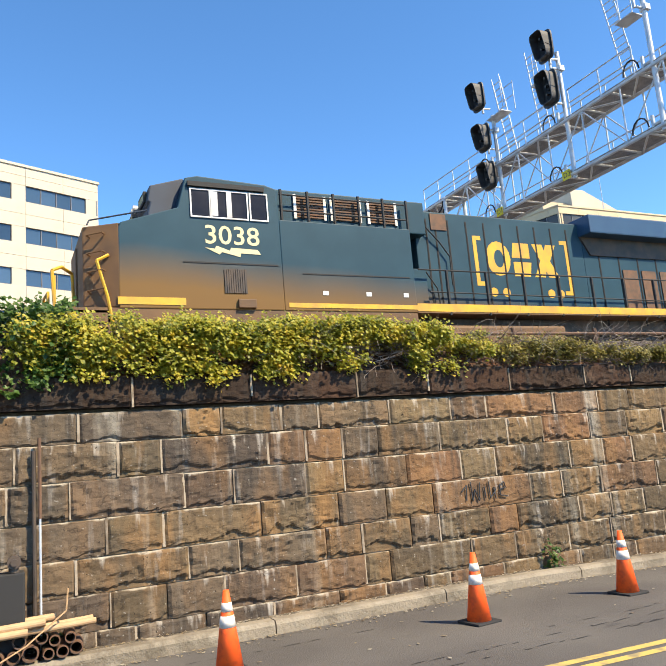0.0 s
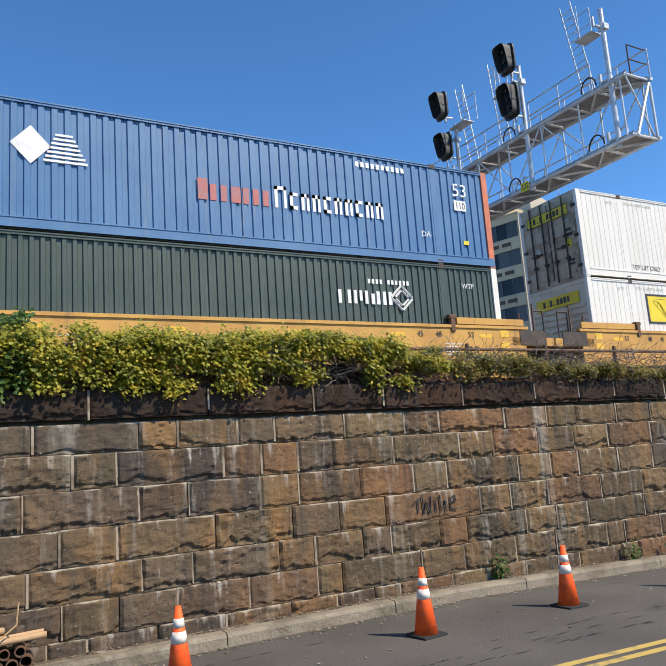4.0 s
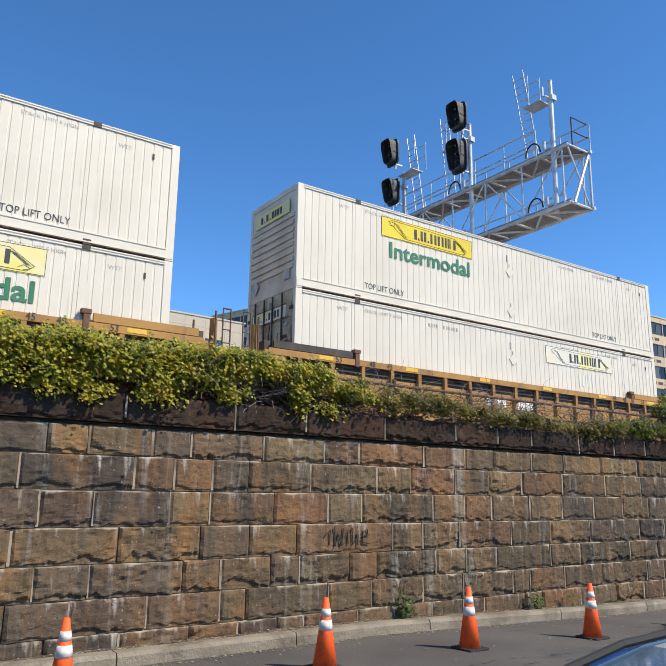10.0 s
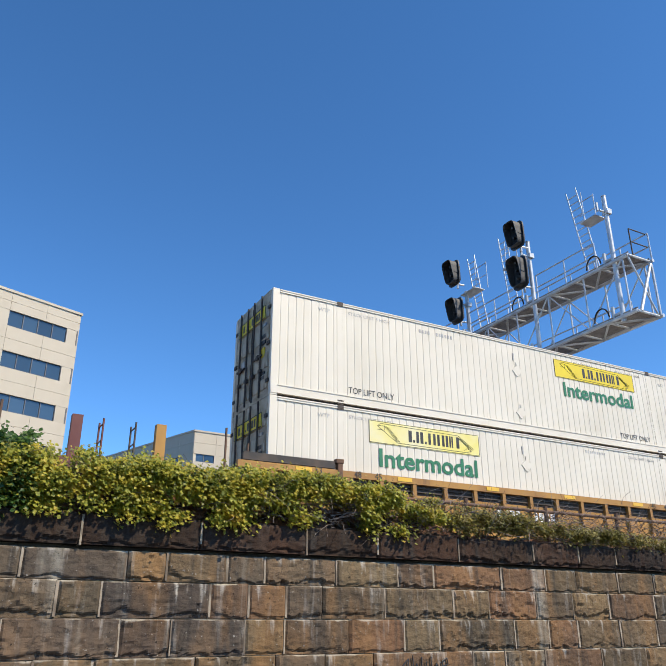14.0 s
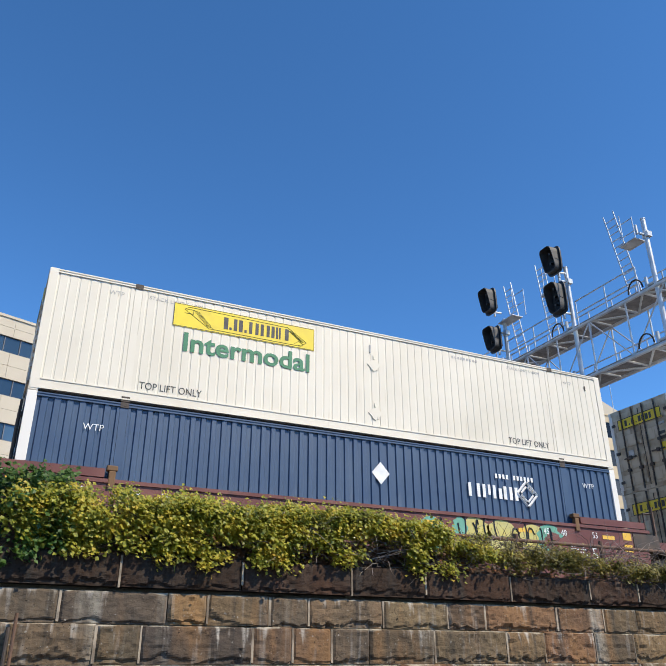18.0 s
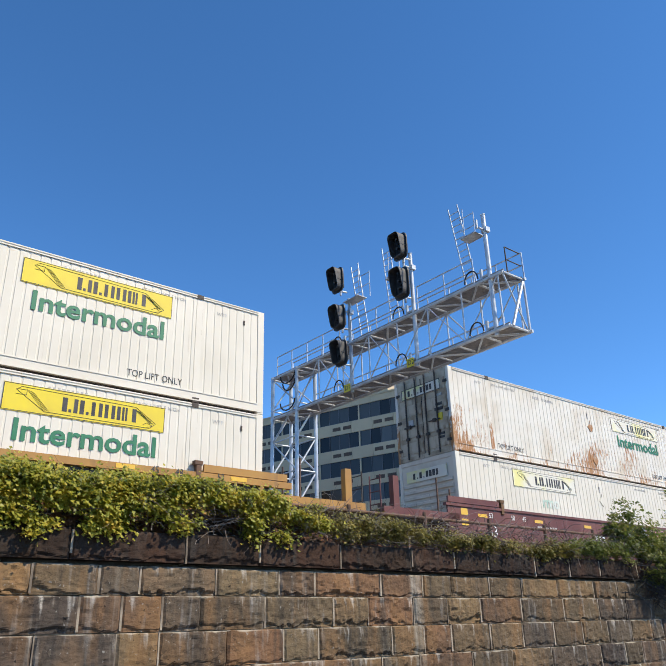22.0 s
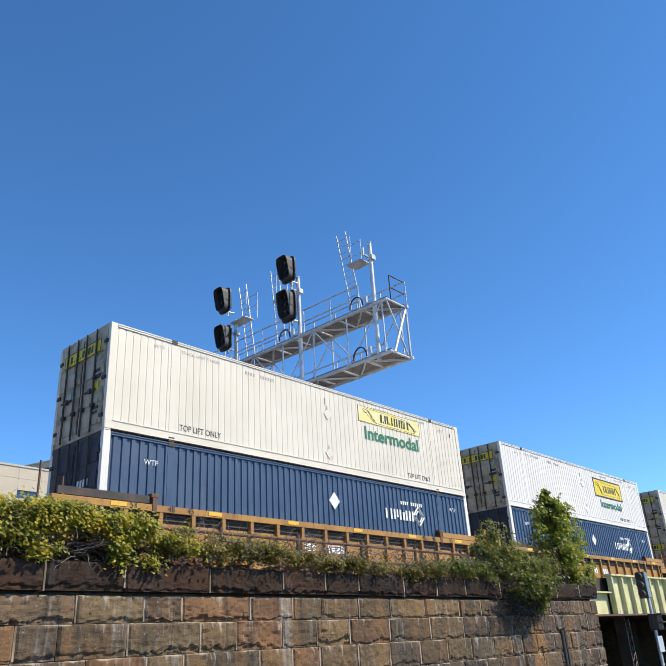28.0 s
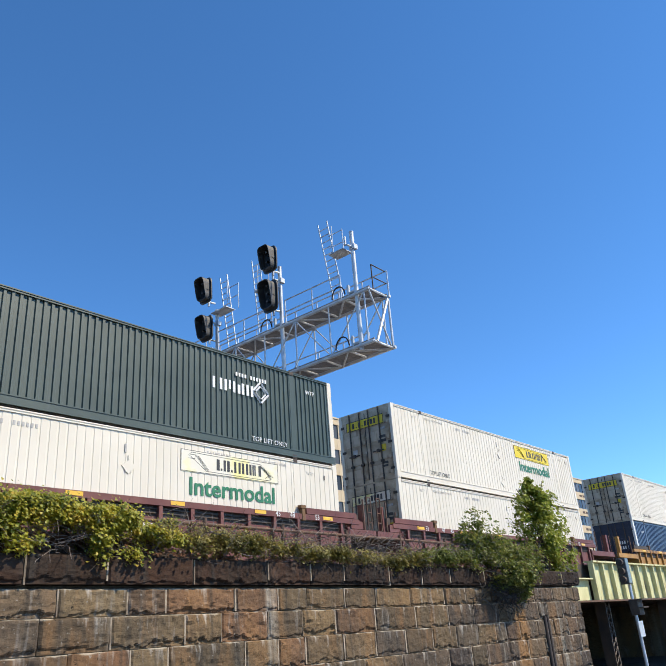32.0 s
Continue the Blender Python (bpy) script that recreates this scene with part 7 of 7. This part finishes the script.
STACK = Matrix.Translation((0.09, 0.26, 1.57)) @ Matrix.Scale(1.057, 4) @ Matrix.Translation((-0.09, -0.26, -1.57))
rnd = random.Random(9)
for x, z, r in ((0.39, 0.085, 0.075), (0.545, 0.06, 0.05), (0.665, 0.065, 0.055), (0.79, 0.07, 0.06), (0.60, 0.165, 0.05), (0.735, 0.175, 0.05), (0.25, 0.07, 0.06), (0.49, 0.205, 0.055), (0.10, 0.08, 0.07), (0.30, 0.20, 0.06)):
    bm = bmesh.new()
    n = 18
    rings = [[bm.verts.new((math.cos(q * math.tau / n) * rr, yy, math.sin(q * math.tau / n) * rr)) for q in range(n)] for yy, rr in ((0.36, r), (0, r), (0, r * 0.8), (0.36, r * 0.8))]
    for a, b in ((0, 1), (1, 2), (2, 3), (3, 0)):
        for q in range(n):
            bm.faces.new((rings[a][q], rings[a][(q + 1) % n], rings[b][(q + 1) % n], rings[b][q]))
    tagged(part("steel_pipe", bm, RUST, m=STACK @ pose(x, 7.72 + rnd.uniform(-0.03, 0.03), z, 0, 0, rnd.uniform(-6, 2))), "short rusty steel pipe lying in a stack by the kerb", "pipe", "stacked pipes")
for k, (xe, y, z, r, tilt) in enumerate(((0.62, 7.86, 0.355, 0.035, -1.0), (0.95, 7.80, 0.300, 0.032, -1.5), (0.97, 7.74, 0.285, 0.030, -1.0), (0.52, 7.70, 0.345, 0.035, -1), (0.37, 7.67, 0.285, 0.035, -0.5))):
    tagged(part("wood_pole", rods(((-1.9, 0, 0), (0.0, 0, 0.0), r, 12)), TAN_PIPE, m=STACK @ pose(xe, y, z, 0, tilt, 0)), "pale tan pole lying on the pipe stack", "pole", "tan poles")
stand = thing("trestle", 0.1, 7.7, 0, "dark steel trestle under the poles", "trestle")
for xx in (-1.2, -0.1):
    part("bar", boxes((xx - 0.03, xx + 0.03, -0.1, 0.3, 0.0, 0.25)), STEEL_DARK, stand)
stand.matrix_basis = STACK @ stand.matrix_basis
bm = bmesh.new()
pipe(bm, [(-0.05, 7.55, 0.0), (0.35, 7.6, 0.18), (0.7, 7.68, 0.42), (0.72, 7.7, 0.62)], 0.008, 5)
tagged(part("cable", bm, TAN_PIPE, m=STACK), "thin bent wire leaning on the pipes", "wire")

# ---- blue car in front of the camera ----
carx = thing("parked_car", 2.37, 0.545, -0.235, "dark blue parked car, its glass roof mirroring the sky", "car")
bm = bmesh.new()
slab(bm, [(-1.8, 0.3), (-1.85, 0.85), (-1.62, 1.12), (-1.2, 1.36), (-0.89, 1.465), (-0.68, 1.498), (-0.4, 1.508), (0.6, 1.508), (1.4, 1.33), (2.0, 0.98), (2.1, 0.35)], -0.72, 0.72)
part("body", bm, CAR_BLUE, carx, bevel=0.07)
bm = bmesh.new()
slab(bm, [(-1.5, 1.21), (-1.18, 1.385), (-0.88, 1.486), (-0.66, 1.517), (-0.4, 1.526), (0.6, 1.526), (0.6, 1.506), (-0.4, 1.506), (-0.66, 1.497), (-0.88, 1.466), (-1.18, 1.365), (-1.48, 1.19)], -0.60, 0.60)
part("glass_roof", bm, CAR_GLASS, carx, bevel=0.02)
for yy in (-0.66, 0.66):
    bm = bmesh.new()
    pipe(bm, [(-1.5, yy, 1.21), (-1.18, yy, 1.378), (-0.88, yy, 1.474), (-0.66, yy, 1.507), (-0.4, yy, 1.516), (0.6, yy, 1.516)], 0.010, 6)
    part("roof_seal", bm, RUBBER, carx, "black rubber seal along the roof")
for xx in (-1.15, 1.3):
    for yy in (-0.70, 0.70):
        part("wheel", kept("car_wheel", lambda: rods(((0, -0.1, 0), (0, 0.1, 0), 0.32, 20)), RUBBER, 0.02), None, carx, m=pose(xx, yy, 0.32))

# ---- traffic signal by the underpass ----
ts = thing("traffic_signal", 21.75, 7.76, 0.12, "grey street pole with traffic signal heads", "traffic signal")
part("pole", rods(((0, 0, -0.5), (0, 0, 2.3), 0.045, 10)), GALV, ts)
head = part("signal_head", boxes((-0.30, -0.06, -0.13, 0.13, 2.22, 2.92)), GLASS, ts, bevel=0.02)
for k in range(3):
    part("visor", rods(((-0.30, 0, 2.34 + k * 0.23), (-0.44, 0, 2.34 + k * 0.23), 0.09, 12)), STEEL_DARK, head)
part("bracket", rods(((-0.1, 0, 2.3), (0, 0, 2.25), 0.02, 6), ((-0.1, 0, 2.85), (0.02, 0, 2.8), 0.02, 6)), GALV, ts)
walk_head = part("walk_signal", boxes((-0.1, 0.28, -0.16, 0.1, 1.4, 1.82)), STEEL_DARK, ts, bevel=0.03)
part("hood", boxes((-0.14, 0.28, -0.30, -0.16, 1.78, 1.82), (-0.14, 0.28, -0.30, -0.16, 1.58, 1.61)), STEEL_DARK, walk_head)
part("sign", boxes((-0.18, 0.18, -0.08, -0.06, 0.85, 1.25)), GALV, ts, "small grey sign plate")

for off in (0.0, 0.09):
    bm = bmesh.new()
    pts_ = [(11.1, 6.9), (10.9, 6.65), (10.2, 6.5), (9.7, 6.25), (9.0, 5.85), (8.5, 5.55), (7.8, 5.45)]
    for a, b in zip(pts_, pts_[1:]):
        rod(bm, (a[0] + off * 2, a[1] - off, road_z(a[0], 5)), (b[0] + off * 2, b[1] - off, road_z(b[0], 5)), 0.012, 5)
    tagged(part("road_crack", bm, RUBBER), "dark wandering crack in the asphalt", "road crack", "road cracks", "structure")
# cracks sealed in the road, and dry leaves along the kerb
rnd = random.Random(77)
for y0, xa, xb in ((5.72, 2.7, 10.0), (5.91, 3.3, 9.2), (6.11, 5.0, 11.0), (5.58, 5.5, 10.5), (7.6, 1.3, 3.9)):
    bm = bmesh.new()
    x = xa
    while x < xb:
        w = rnd.uniform(0.08, 0.32)
        y = y0 + 0.05 * noise.noise((x * 1.3, y0 * 9, 0)) + rnd.uniform(-0.012, 0.012)
        a = rnd.uniform(-0.02, 0.02)
        y -= (x - xa) * 0.05
        vs = [bm.verts.new((qx, qy, road_z(qx, qy) + 0.003)) for qx, qy in ((x, y - 0.006), (x + w * 0.5, y + a - 0.010), (x + w, y + a), (x + w * 0.5, y + a + 0.009))]
        bm.faces.new(vs)
        x += w + rnd.choice((0.0, 0.02, 0.15, 0.3))
    tagged(part("road_crack", bm, RUBBER), "dark crack in the asphalt", "road crack", "road cracks", "structure")
pts = [(rnd.uniform(-2, 18), 8.10 - abs(rnd.gauss(0, 0.12)), 0.008) for _ in range(900)] + [(rnd.uniform(-2, 18), rnd.uniform(8.31, 8.48), 0.14) for _ in range(700)] + [(rnd.uniform(-2, 18), rnd.uniform(5.5, 8.1), 0.006) for _ in range(200)]
verts, faces = [], []
for p in pts:
    n, s_, a = len(verts), rnd.uniform(0.012, 0.035), rnd.uniform(0, 6)
    verts += [(p[0] + math.cos(a + q * 1.57) * s_ * (1 if q % 2 else 0.5), p[1] + math.sin(a + q * 1.57) * s_ * (1 if q % 2 else 0.5), road_z(p[0], p[1]) + p[2] + rnd.uniform(0, 0.012)) for q in range(4)]
    faces.append((n, n + 1, n + 2, n + 3))
me = bpy.data.meshes.new("litter")
me.from_pydata(verts, [], faces)
LITTER = leaf_material("dry_litter", [(0.42, 0.34, 0.22), (0.25, 0.18, 0.10), (0.5, 0.45, 0.36), (0.2, 0.16, 0.1)])
tagged(part("litter", me, LITTER), "dry leaves and grit along the kerb", "litter", kind="stuff")


def weed(x, y, z, n, size, seed):
    rnd = random.Random(seed)
    w = thing("weed", x, y, z, "small green weed growing at the foot of the wall", "plant", "weeds at the wall")
    part("stem", twigs([(rnd.uniform(-0.05, 0.05), 0, 0) for _ in range(6)], 0.35, rnd, 0.004), TWIG, w)
    part("foliage", leaves([(rnd.gauss(0, 0.07), rnd.uniform(-0.1, 0.03), abs(rnd.gauss(0.12, 0.1))) for _ in range(n)], size, rnd), LEAF_DARK, w)


weed(7.15, 8.42, -0.12, 130, 0.05, 1)
weed(9.9, 8.36, -0.22, 120, 0.05, 2)
weed(10.8, 8.36, -0.25, 60, 0.04, 3)
weed(0.62, 8.38, -0.12, 60, 0.05, 4)

# scratched strokes of paint on one stone
strokes = part("graffiti", mesh_of(bmesh.new(), "hub"), INK, wall, "dark sprayed strokes")
bm = bmesh.new()
gy = WALL_Y - 0.100
for pts_ in (((5.86, 1.0), (5.95, 1.08), (5.93, 0.88)), ((6.02, 1.12), (6.03, 0.86), (6.08, 1.02), (6.14, 0.86), (6.17, 1.1)), ((6.24, 1.04), (6.25, 0.88)), ((6.32, 1.10), (6.33, 0.88), (6.43, 0.98), (6.40, 1.02), (6.42, 0.86)), ((6.5, 0.98), (6.60, 1.0), (6.58, 1.08), (6.50, 1.04), (6.50, 0.90), (6.62, 0.88))):
    for a, b in zip(pts_, pts_[1:]):
        rod(bm, (a[0] - 0.06, gy, a[1] + 0.03), (b[0] - 0.06, gy, b[1] + 0.03), 0.009, 5)
part("stroke", bm, INK, strokes)

# ---- signal gantry over the tracks ----
GXA, GXB, GY0, GY1, GZU, GZL = 19.0, 20.10, 13.58, 28.0, 13.03, 10.98


def gantry():
    g = thing("signal_gantry", label="galvanised steel cantilever signal gantry with two walkways over the tracks", category="signal gantry")
    for z in (GZU, GZL):
        for x in (GXA, GXB):
            part("chord", rods(((x, GY0 - (0.12 if x == GXB else 0), z), (x, GY1 + 0.1, z), 0.065, 10)), GALV, g)
        n = 12
        step = (GY1 - GY0) / n

        def grating():
            return boxes(*[(GXA + 0.07 + k * 0.0575, GXA + 0.09 + k * 0.0575, 0.0, step, 0.03, 0.06) for k in range(18)], (GXA + 0.05, GXB - 0.05, 0.0, 0.02, 0.032, 0.058))

        deck = kept("deck_panel", grating, GRATE)
        cross = kept("cross_bar", lambda: rods(((GXA, 0, 0), (GXB, 0, 0), 0.04, 8)), GALV)
        for k in range(n + 1):
            y = GY0 + k * step
            if k < n:
                tagged(part("deck_panel", deck, None, g, m=pose(0, y, z)), kind="stuff")
                a, b = (GXA, GXB) if k % 2 else (GXB, GXA)
                part("deck_brace", rods(((a, y, z - 0.045), (b, y + step, z - 0.045), 0.04, 6)), GALV, g)
            part("cross_bar", cross, None, g, m=pose(0, y, z - 0.01))
        for x in (GXA + 0.03, GXB - 0.03):
            part("toe_board", boxes((x - 0.012, x + 0.012, GY0, GY1, z + 0.05, z + 0.13)), GRATE, g)
    # trusses between the decks
    n = 7
    step = (GY1 - 2.0 - GY0 - 0.25) / n
    for x in (GXA, GXB):
        for k in range(n + 1):
            y = GY0 + 0.25 + k * step
            part("truss_post", rods(((x, y, GZL), (x, y, GZU), 0.032, 8)), GALV, g)
            if k < n:
                a, b = (GZL, GZU) if k % 2 else (GZU, GZL)
                part("truss_brace", rods(((x, y, a), (x, y + step, b), 0.026, 8)), GALV, g)
    # end frame
    y = GY0 - 0.02
    part("end_brace", rods(((GXB, y, GZU), (GXA + 0.15, y, GZL), 0.055, 8)), GALV, g)
    part("end_brace", rods(((GXA, y + 0.06, GZU), (GXB, y + 0.06, GZL), 0.035, 8)), GALV, g)
    part("end_post", rods(((GXB, y, GZL), (GXB, y, GZU), 0.045, 8)), GALV, g)
    # railings
    def railing(x, y0, y1, z, h=1.02):
        n = max(2, int((y1 - y0) / 1.15))
        post = kept(("rail_post", h), lambda: rods(((0, 0, 0), (0, 0, h), 0.028, 6)), GALV)
        for k in range(n + 1):
            part("rail_post", post, None, g, m=pose(x, y0 + (y1 - y0) * k / n, z + 0.05))
        for f in (0.5, 1.0):
            part("rail", rods(((x, y0, z + 0.05 + h * f), (x, y1, z + 0.05 + h * f), 0.025, 6)), GALV, g)
    railing(GXB, 13.5, 27.8, GZU)
    railing(GXA, 14.9, 17.8, GZU)
    railing(GXA, 18.6, 21.9, GZU)
    railing(GXA, 22.7, 27.6, GZU)
    railing(GXB, 14.6, 26.0, GZL, 0.9)
    part("end_rail", rods(((GXA + 0.25, GY0, GZU + 1.07), (GXB, GY0, GZU + 1.07), 0.021, 6), ((GXA + 0.25, GY0, GZU + 0.56), (GXB, GY0, GZU + 0.56), 0.021, 6), ((GXA + 0.25, GY0, GZU), (GXA + 0.25, GY0, GZU + 1.07), 0.024, 6)), STEEL_DARK, g)
    # masts, ladders, platforms and cable loops
    for n, (my, top, ly) in enumerate(((14.22, 15.68, 15.45), (18.1, 15.75, 19.62), (22.05, 15.2, 21.55))):
        mast = part("mast", rods(((19.08, my, GZL - 0.15), (19.08, my, top), 0.085, 12)), GALV, g)
        part("mast_cap", rods(((19.08, my, top), (19.08, my, top + 0.03), 0.095, 12)), GALV, mast)
        part("junction_box", boxes((18.98, 19.2, my - 0.16, my + 0.1, top - 0.75, top - 0.55)), GALV, mast, bevel=0.01)
        part("bracket", rods(((18.75, my, top - 0.65), (19.08, my, top - 0.65), 0.04, 8), ((18.8, my + 0.12, top - 0.6), (18.8, my + 0.12, top - 0.25), 0.05, 8)), GALV, mast)
        for zz in (GZU, GZL):
            part("conduit_stub", rods(((19.05, my + 0.35, zz + 0.1), (19.05, my + 0.35, zz + 0.5), 0.06, 8), ((19.05, my + 0.35, zz + 0.18), (19.05, my, zz + 0.18), 0.05, 8)), GALV, mast)
            bm = bmesh.new()
            arc = [(18.95, my + 0.45 + 0.32 * (1 - math.cos(q * math.pi / 7)), zz + 0.15 + 0.42 * math.sin(q * math.pi / 7)) for q in range(8)]
            pipe(bm, arc, 0.026)
            part("cable_loop", bm, RUBBER, mast)
        lean = 0.28 if n == 1 else 0.48
        ladder = part("ladder", rods(*[((19.45, ly - 0.1 + s, GZU + 0.1), (19.45, ly + lean + s, 17.05), 0.026, 6) for s in (-0.24, 0.24)]), GALV, g)
        rung = kept("gantry_rung", lambda: rods(((19.45, -0.24, 0), (19.45, 0.24, 0), 0.019, 6)), GALV)
        for k in range(12):
            part("rung", rung, None, ladder, m=pose(0, ly - 0.1 + (lean + 0.1) * (0.3 + k * 0.3) / 3.92, GZU + 0.4 + k * 0.3))
        part("safety_rail", rods(((19.45, ly - 0.5, 15.1), (19.45, ly - 0.5, 16.35), 0.02, 6), ((19.45, ly - 0.5, 16.3), (19.45, ly + 0.2, 16.3), 0.018, 6), ((19.45, ly - 0.5, 15.75), (19.45, ly + 0.2, 15.75), 0.016, 6), ((18.8, ly - 0.5, 15.1), (18.8, ly - 0.5, 16.2), 0.02, 6)), GALV, g)
        a, b = sorted((my, ly))
        part("work_platform", boxes((18.8, 19.35, a + 0.25 if n < 2 else a - 0.4, b - (0.25 if n < 2 else -0.1), 15.0, 15.03)), GALV, g)
    # tower on the far side of the tracks
    for x in (GXA, GXB):
        for y in (26.0, 28.0):
            part("tower_leg", rods(((x, y, 3.1), (x, y, GZU + 0.1), 0.09, 10)), GALV, g)
    for k in range(6):
        z0, z1 = 3.4 + k * 1.6, 5.0 + k * 1.6
        for x in (GXA, GXB):
            part("tower_brace", rods(((x, 26.0, z0 if k % 2 else z1), (x, 28.0, z1 if k % 2 else z0), 0.04, 8), ((x, 26.0, z1), (x, 28.0, z1), 0.035, 8)), GALV, g)
        for y in (26.0, 28.0):
            part("tower_brace", rods(((GXA, y, z0), (GXB, y, z1), 0.04, 8), ((GXA, y, z1), (GXB, y, z1), 0.035, 8)), GALV, g)
    for zz, wide in ((GZU - 0.1, 0.6), (GZU - 0.5, 0.5), (GZL + 0.6, 0.6)):
        bm = bmesh.new()
        pipe(bm, [(18.9, 26.0 + wide * (1 - math.cos(q * math.pi / 7)), zz - 0.45 * math.sin(q * math.pi / 7)) for q in range(8)], 0.035)
        part("cable_loop", bm, RUBBER, g)
    part("footing", boxes((18.6, 20.55, 25.5, 28.5, 2.9, 3.3)), CONCRETE, g)
    for y, tx in ((18.35, "D2"), (22.2, "D1")):
        plate = part("number_plate", boxes((GXA - 0.09, GXA - 0.075, y - 0.2, y + 0.2, GZL - 0.12, GZL + 0.22)), YELLOW, g, "yellow plate with black lettering")
        letters(tx, 0.2, INK, plate, GXA - 0.095, y + 0.14, GZL - 0.04, rz=-90)
    return g


GANTRY = gantry()


def oval(n, hw, hh, power=0.55):
    out = []
    for k in range(n):
        c, s = math.cos(k * math.tau / n), math.sin(k * math.tau / n)
        out.append((math.copysign(abs(c) ** power, c) * hw, math.copysign(abs(s) ** power, s) * hh))
    return out


def signal_head(y, z, hh, hw, lights):
    """A black signal head facing -x: target plate, deep hood and lenses."""
    head = part("signal_head", mesh_of(bmesh.new(), "hub"), BLACK, GANTRY, "black signal head with a deep hood")
    n = 28
    bm = bmesh.new()
    ring = oval(n, hw, hh, 0.42)
    front = [bm.verts.new((-0.02, a, b)) for a, b in ring]
    back = [bm.verts.new((0.04, a, b)) for a, b in ring]
    bm.faces.new(front)
    bm.faces.new(back[::-1])
    for k in range(n):
        bm.faces.new((front[k], back[k], back[(k + 1) % n], front[(k + 1) % n]))
    part("target_plate", bm, BLACK, head, m=pose(18.55, y, z))
    # hood: a shell round the top and sides, longer above
    bm = bmesh.new()
    rim0, rim1, rim2, rim3 = [], [], [], []
    for a, b in ring:
        deep = 0.34 + 0.10 * b / hh
        rim0.append(bm.verts.new((-0.02, a * 0.80, b * 0.88)))
        rim1.append(bm.verts.new((-deep, a * 0.80, b * 0.86)))
        rim2.append(bm.verts.new((-deep, a * 0.74, b * 0.82)))
        rim3.append(bm.verts.new((-0.02, a * 0.74, b * 0.82)))
    for p, q in ((rim0, rim1), (rim1, rim2), (rim2, rim3)):
        for k in range(n):
            bm.faces.new((p[k], q[k], q[(k + 1) % n], p[(k + 1) % n]))
    part("hood", bm, HOOD_GREY, head, m=pose(18.55, y, z))
    part("hood_clip", rods(((18.3, y - hw * 0.8, z - hh * 0.1), (18.52, y - hw * 0.81, z - hh * 0.16), 0.014, 5)), BLACK, head)
    for k in range(lights):
        zz = z + (k - (lights - 1) / 2) * hh * 1.5 / max(lights, 2)
        part("lens", rods(((18.5, y, zz), (18.46, y, zz), 0.10, 16)), LENS, head)
        part("visor", rods(((18.52, y, zz + 0.10), (18.34, y, zz + 0.06), 0.05, 8)), BLACK, head)
    part("back_box", boxes((18.59, 18.78, y - hw * 0.5, y + hw * 0.5, z - hh * 0.6, z + hh * 0.6)), BLACK, head, bevel=0.03)
    part("arm", rods(((18.7, y, z - hh * 0.8), (19.05, y - 0.05, z - hh * 0.8), 0.04, 8), ((18.72, y, z - hh * 1.15), (18.72, y, z - hh * 0.5), 0.045, 8)), GALV, head)


for y, z, hh, hw, n in ((18.12, 15.93, 0.58, 0.40, 2), (18.17, 14.27, 0.68, 0.42, 3), (22.2, 16.05, 0.60, 0.40, 2), (22.15, 14.2, 0.58, 0.40, 2), (22.1, 12.5, 0.58, 0.40, 2)):
    signal_head(y, z, hh, hw, n)

# the whole stands a tenth farther off and larger, so that its tracks lie 4.3 m apart
GANTRY.matrix_basis = Matrix.Translation((-0.12, 0.12, 1.68)) @ Matrix.Scale(1.1, 4) @ Matrix.Translation((0, 0, -1.64))

# ---- motion of the train ----


def way(t):
    return 9.2375 * t - 0.014551 * t * t + 0.0002921 * t ** 3


def motions():
    for ob in MOVING:
        x, y, z = ob.matrix_basis.translation
        walk(ob, [(t, pose(x + way(t), y, z)) for t in range(0, 33, 2)])


motions()
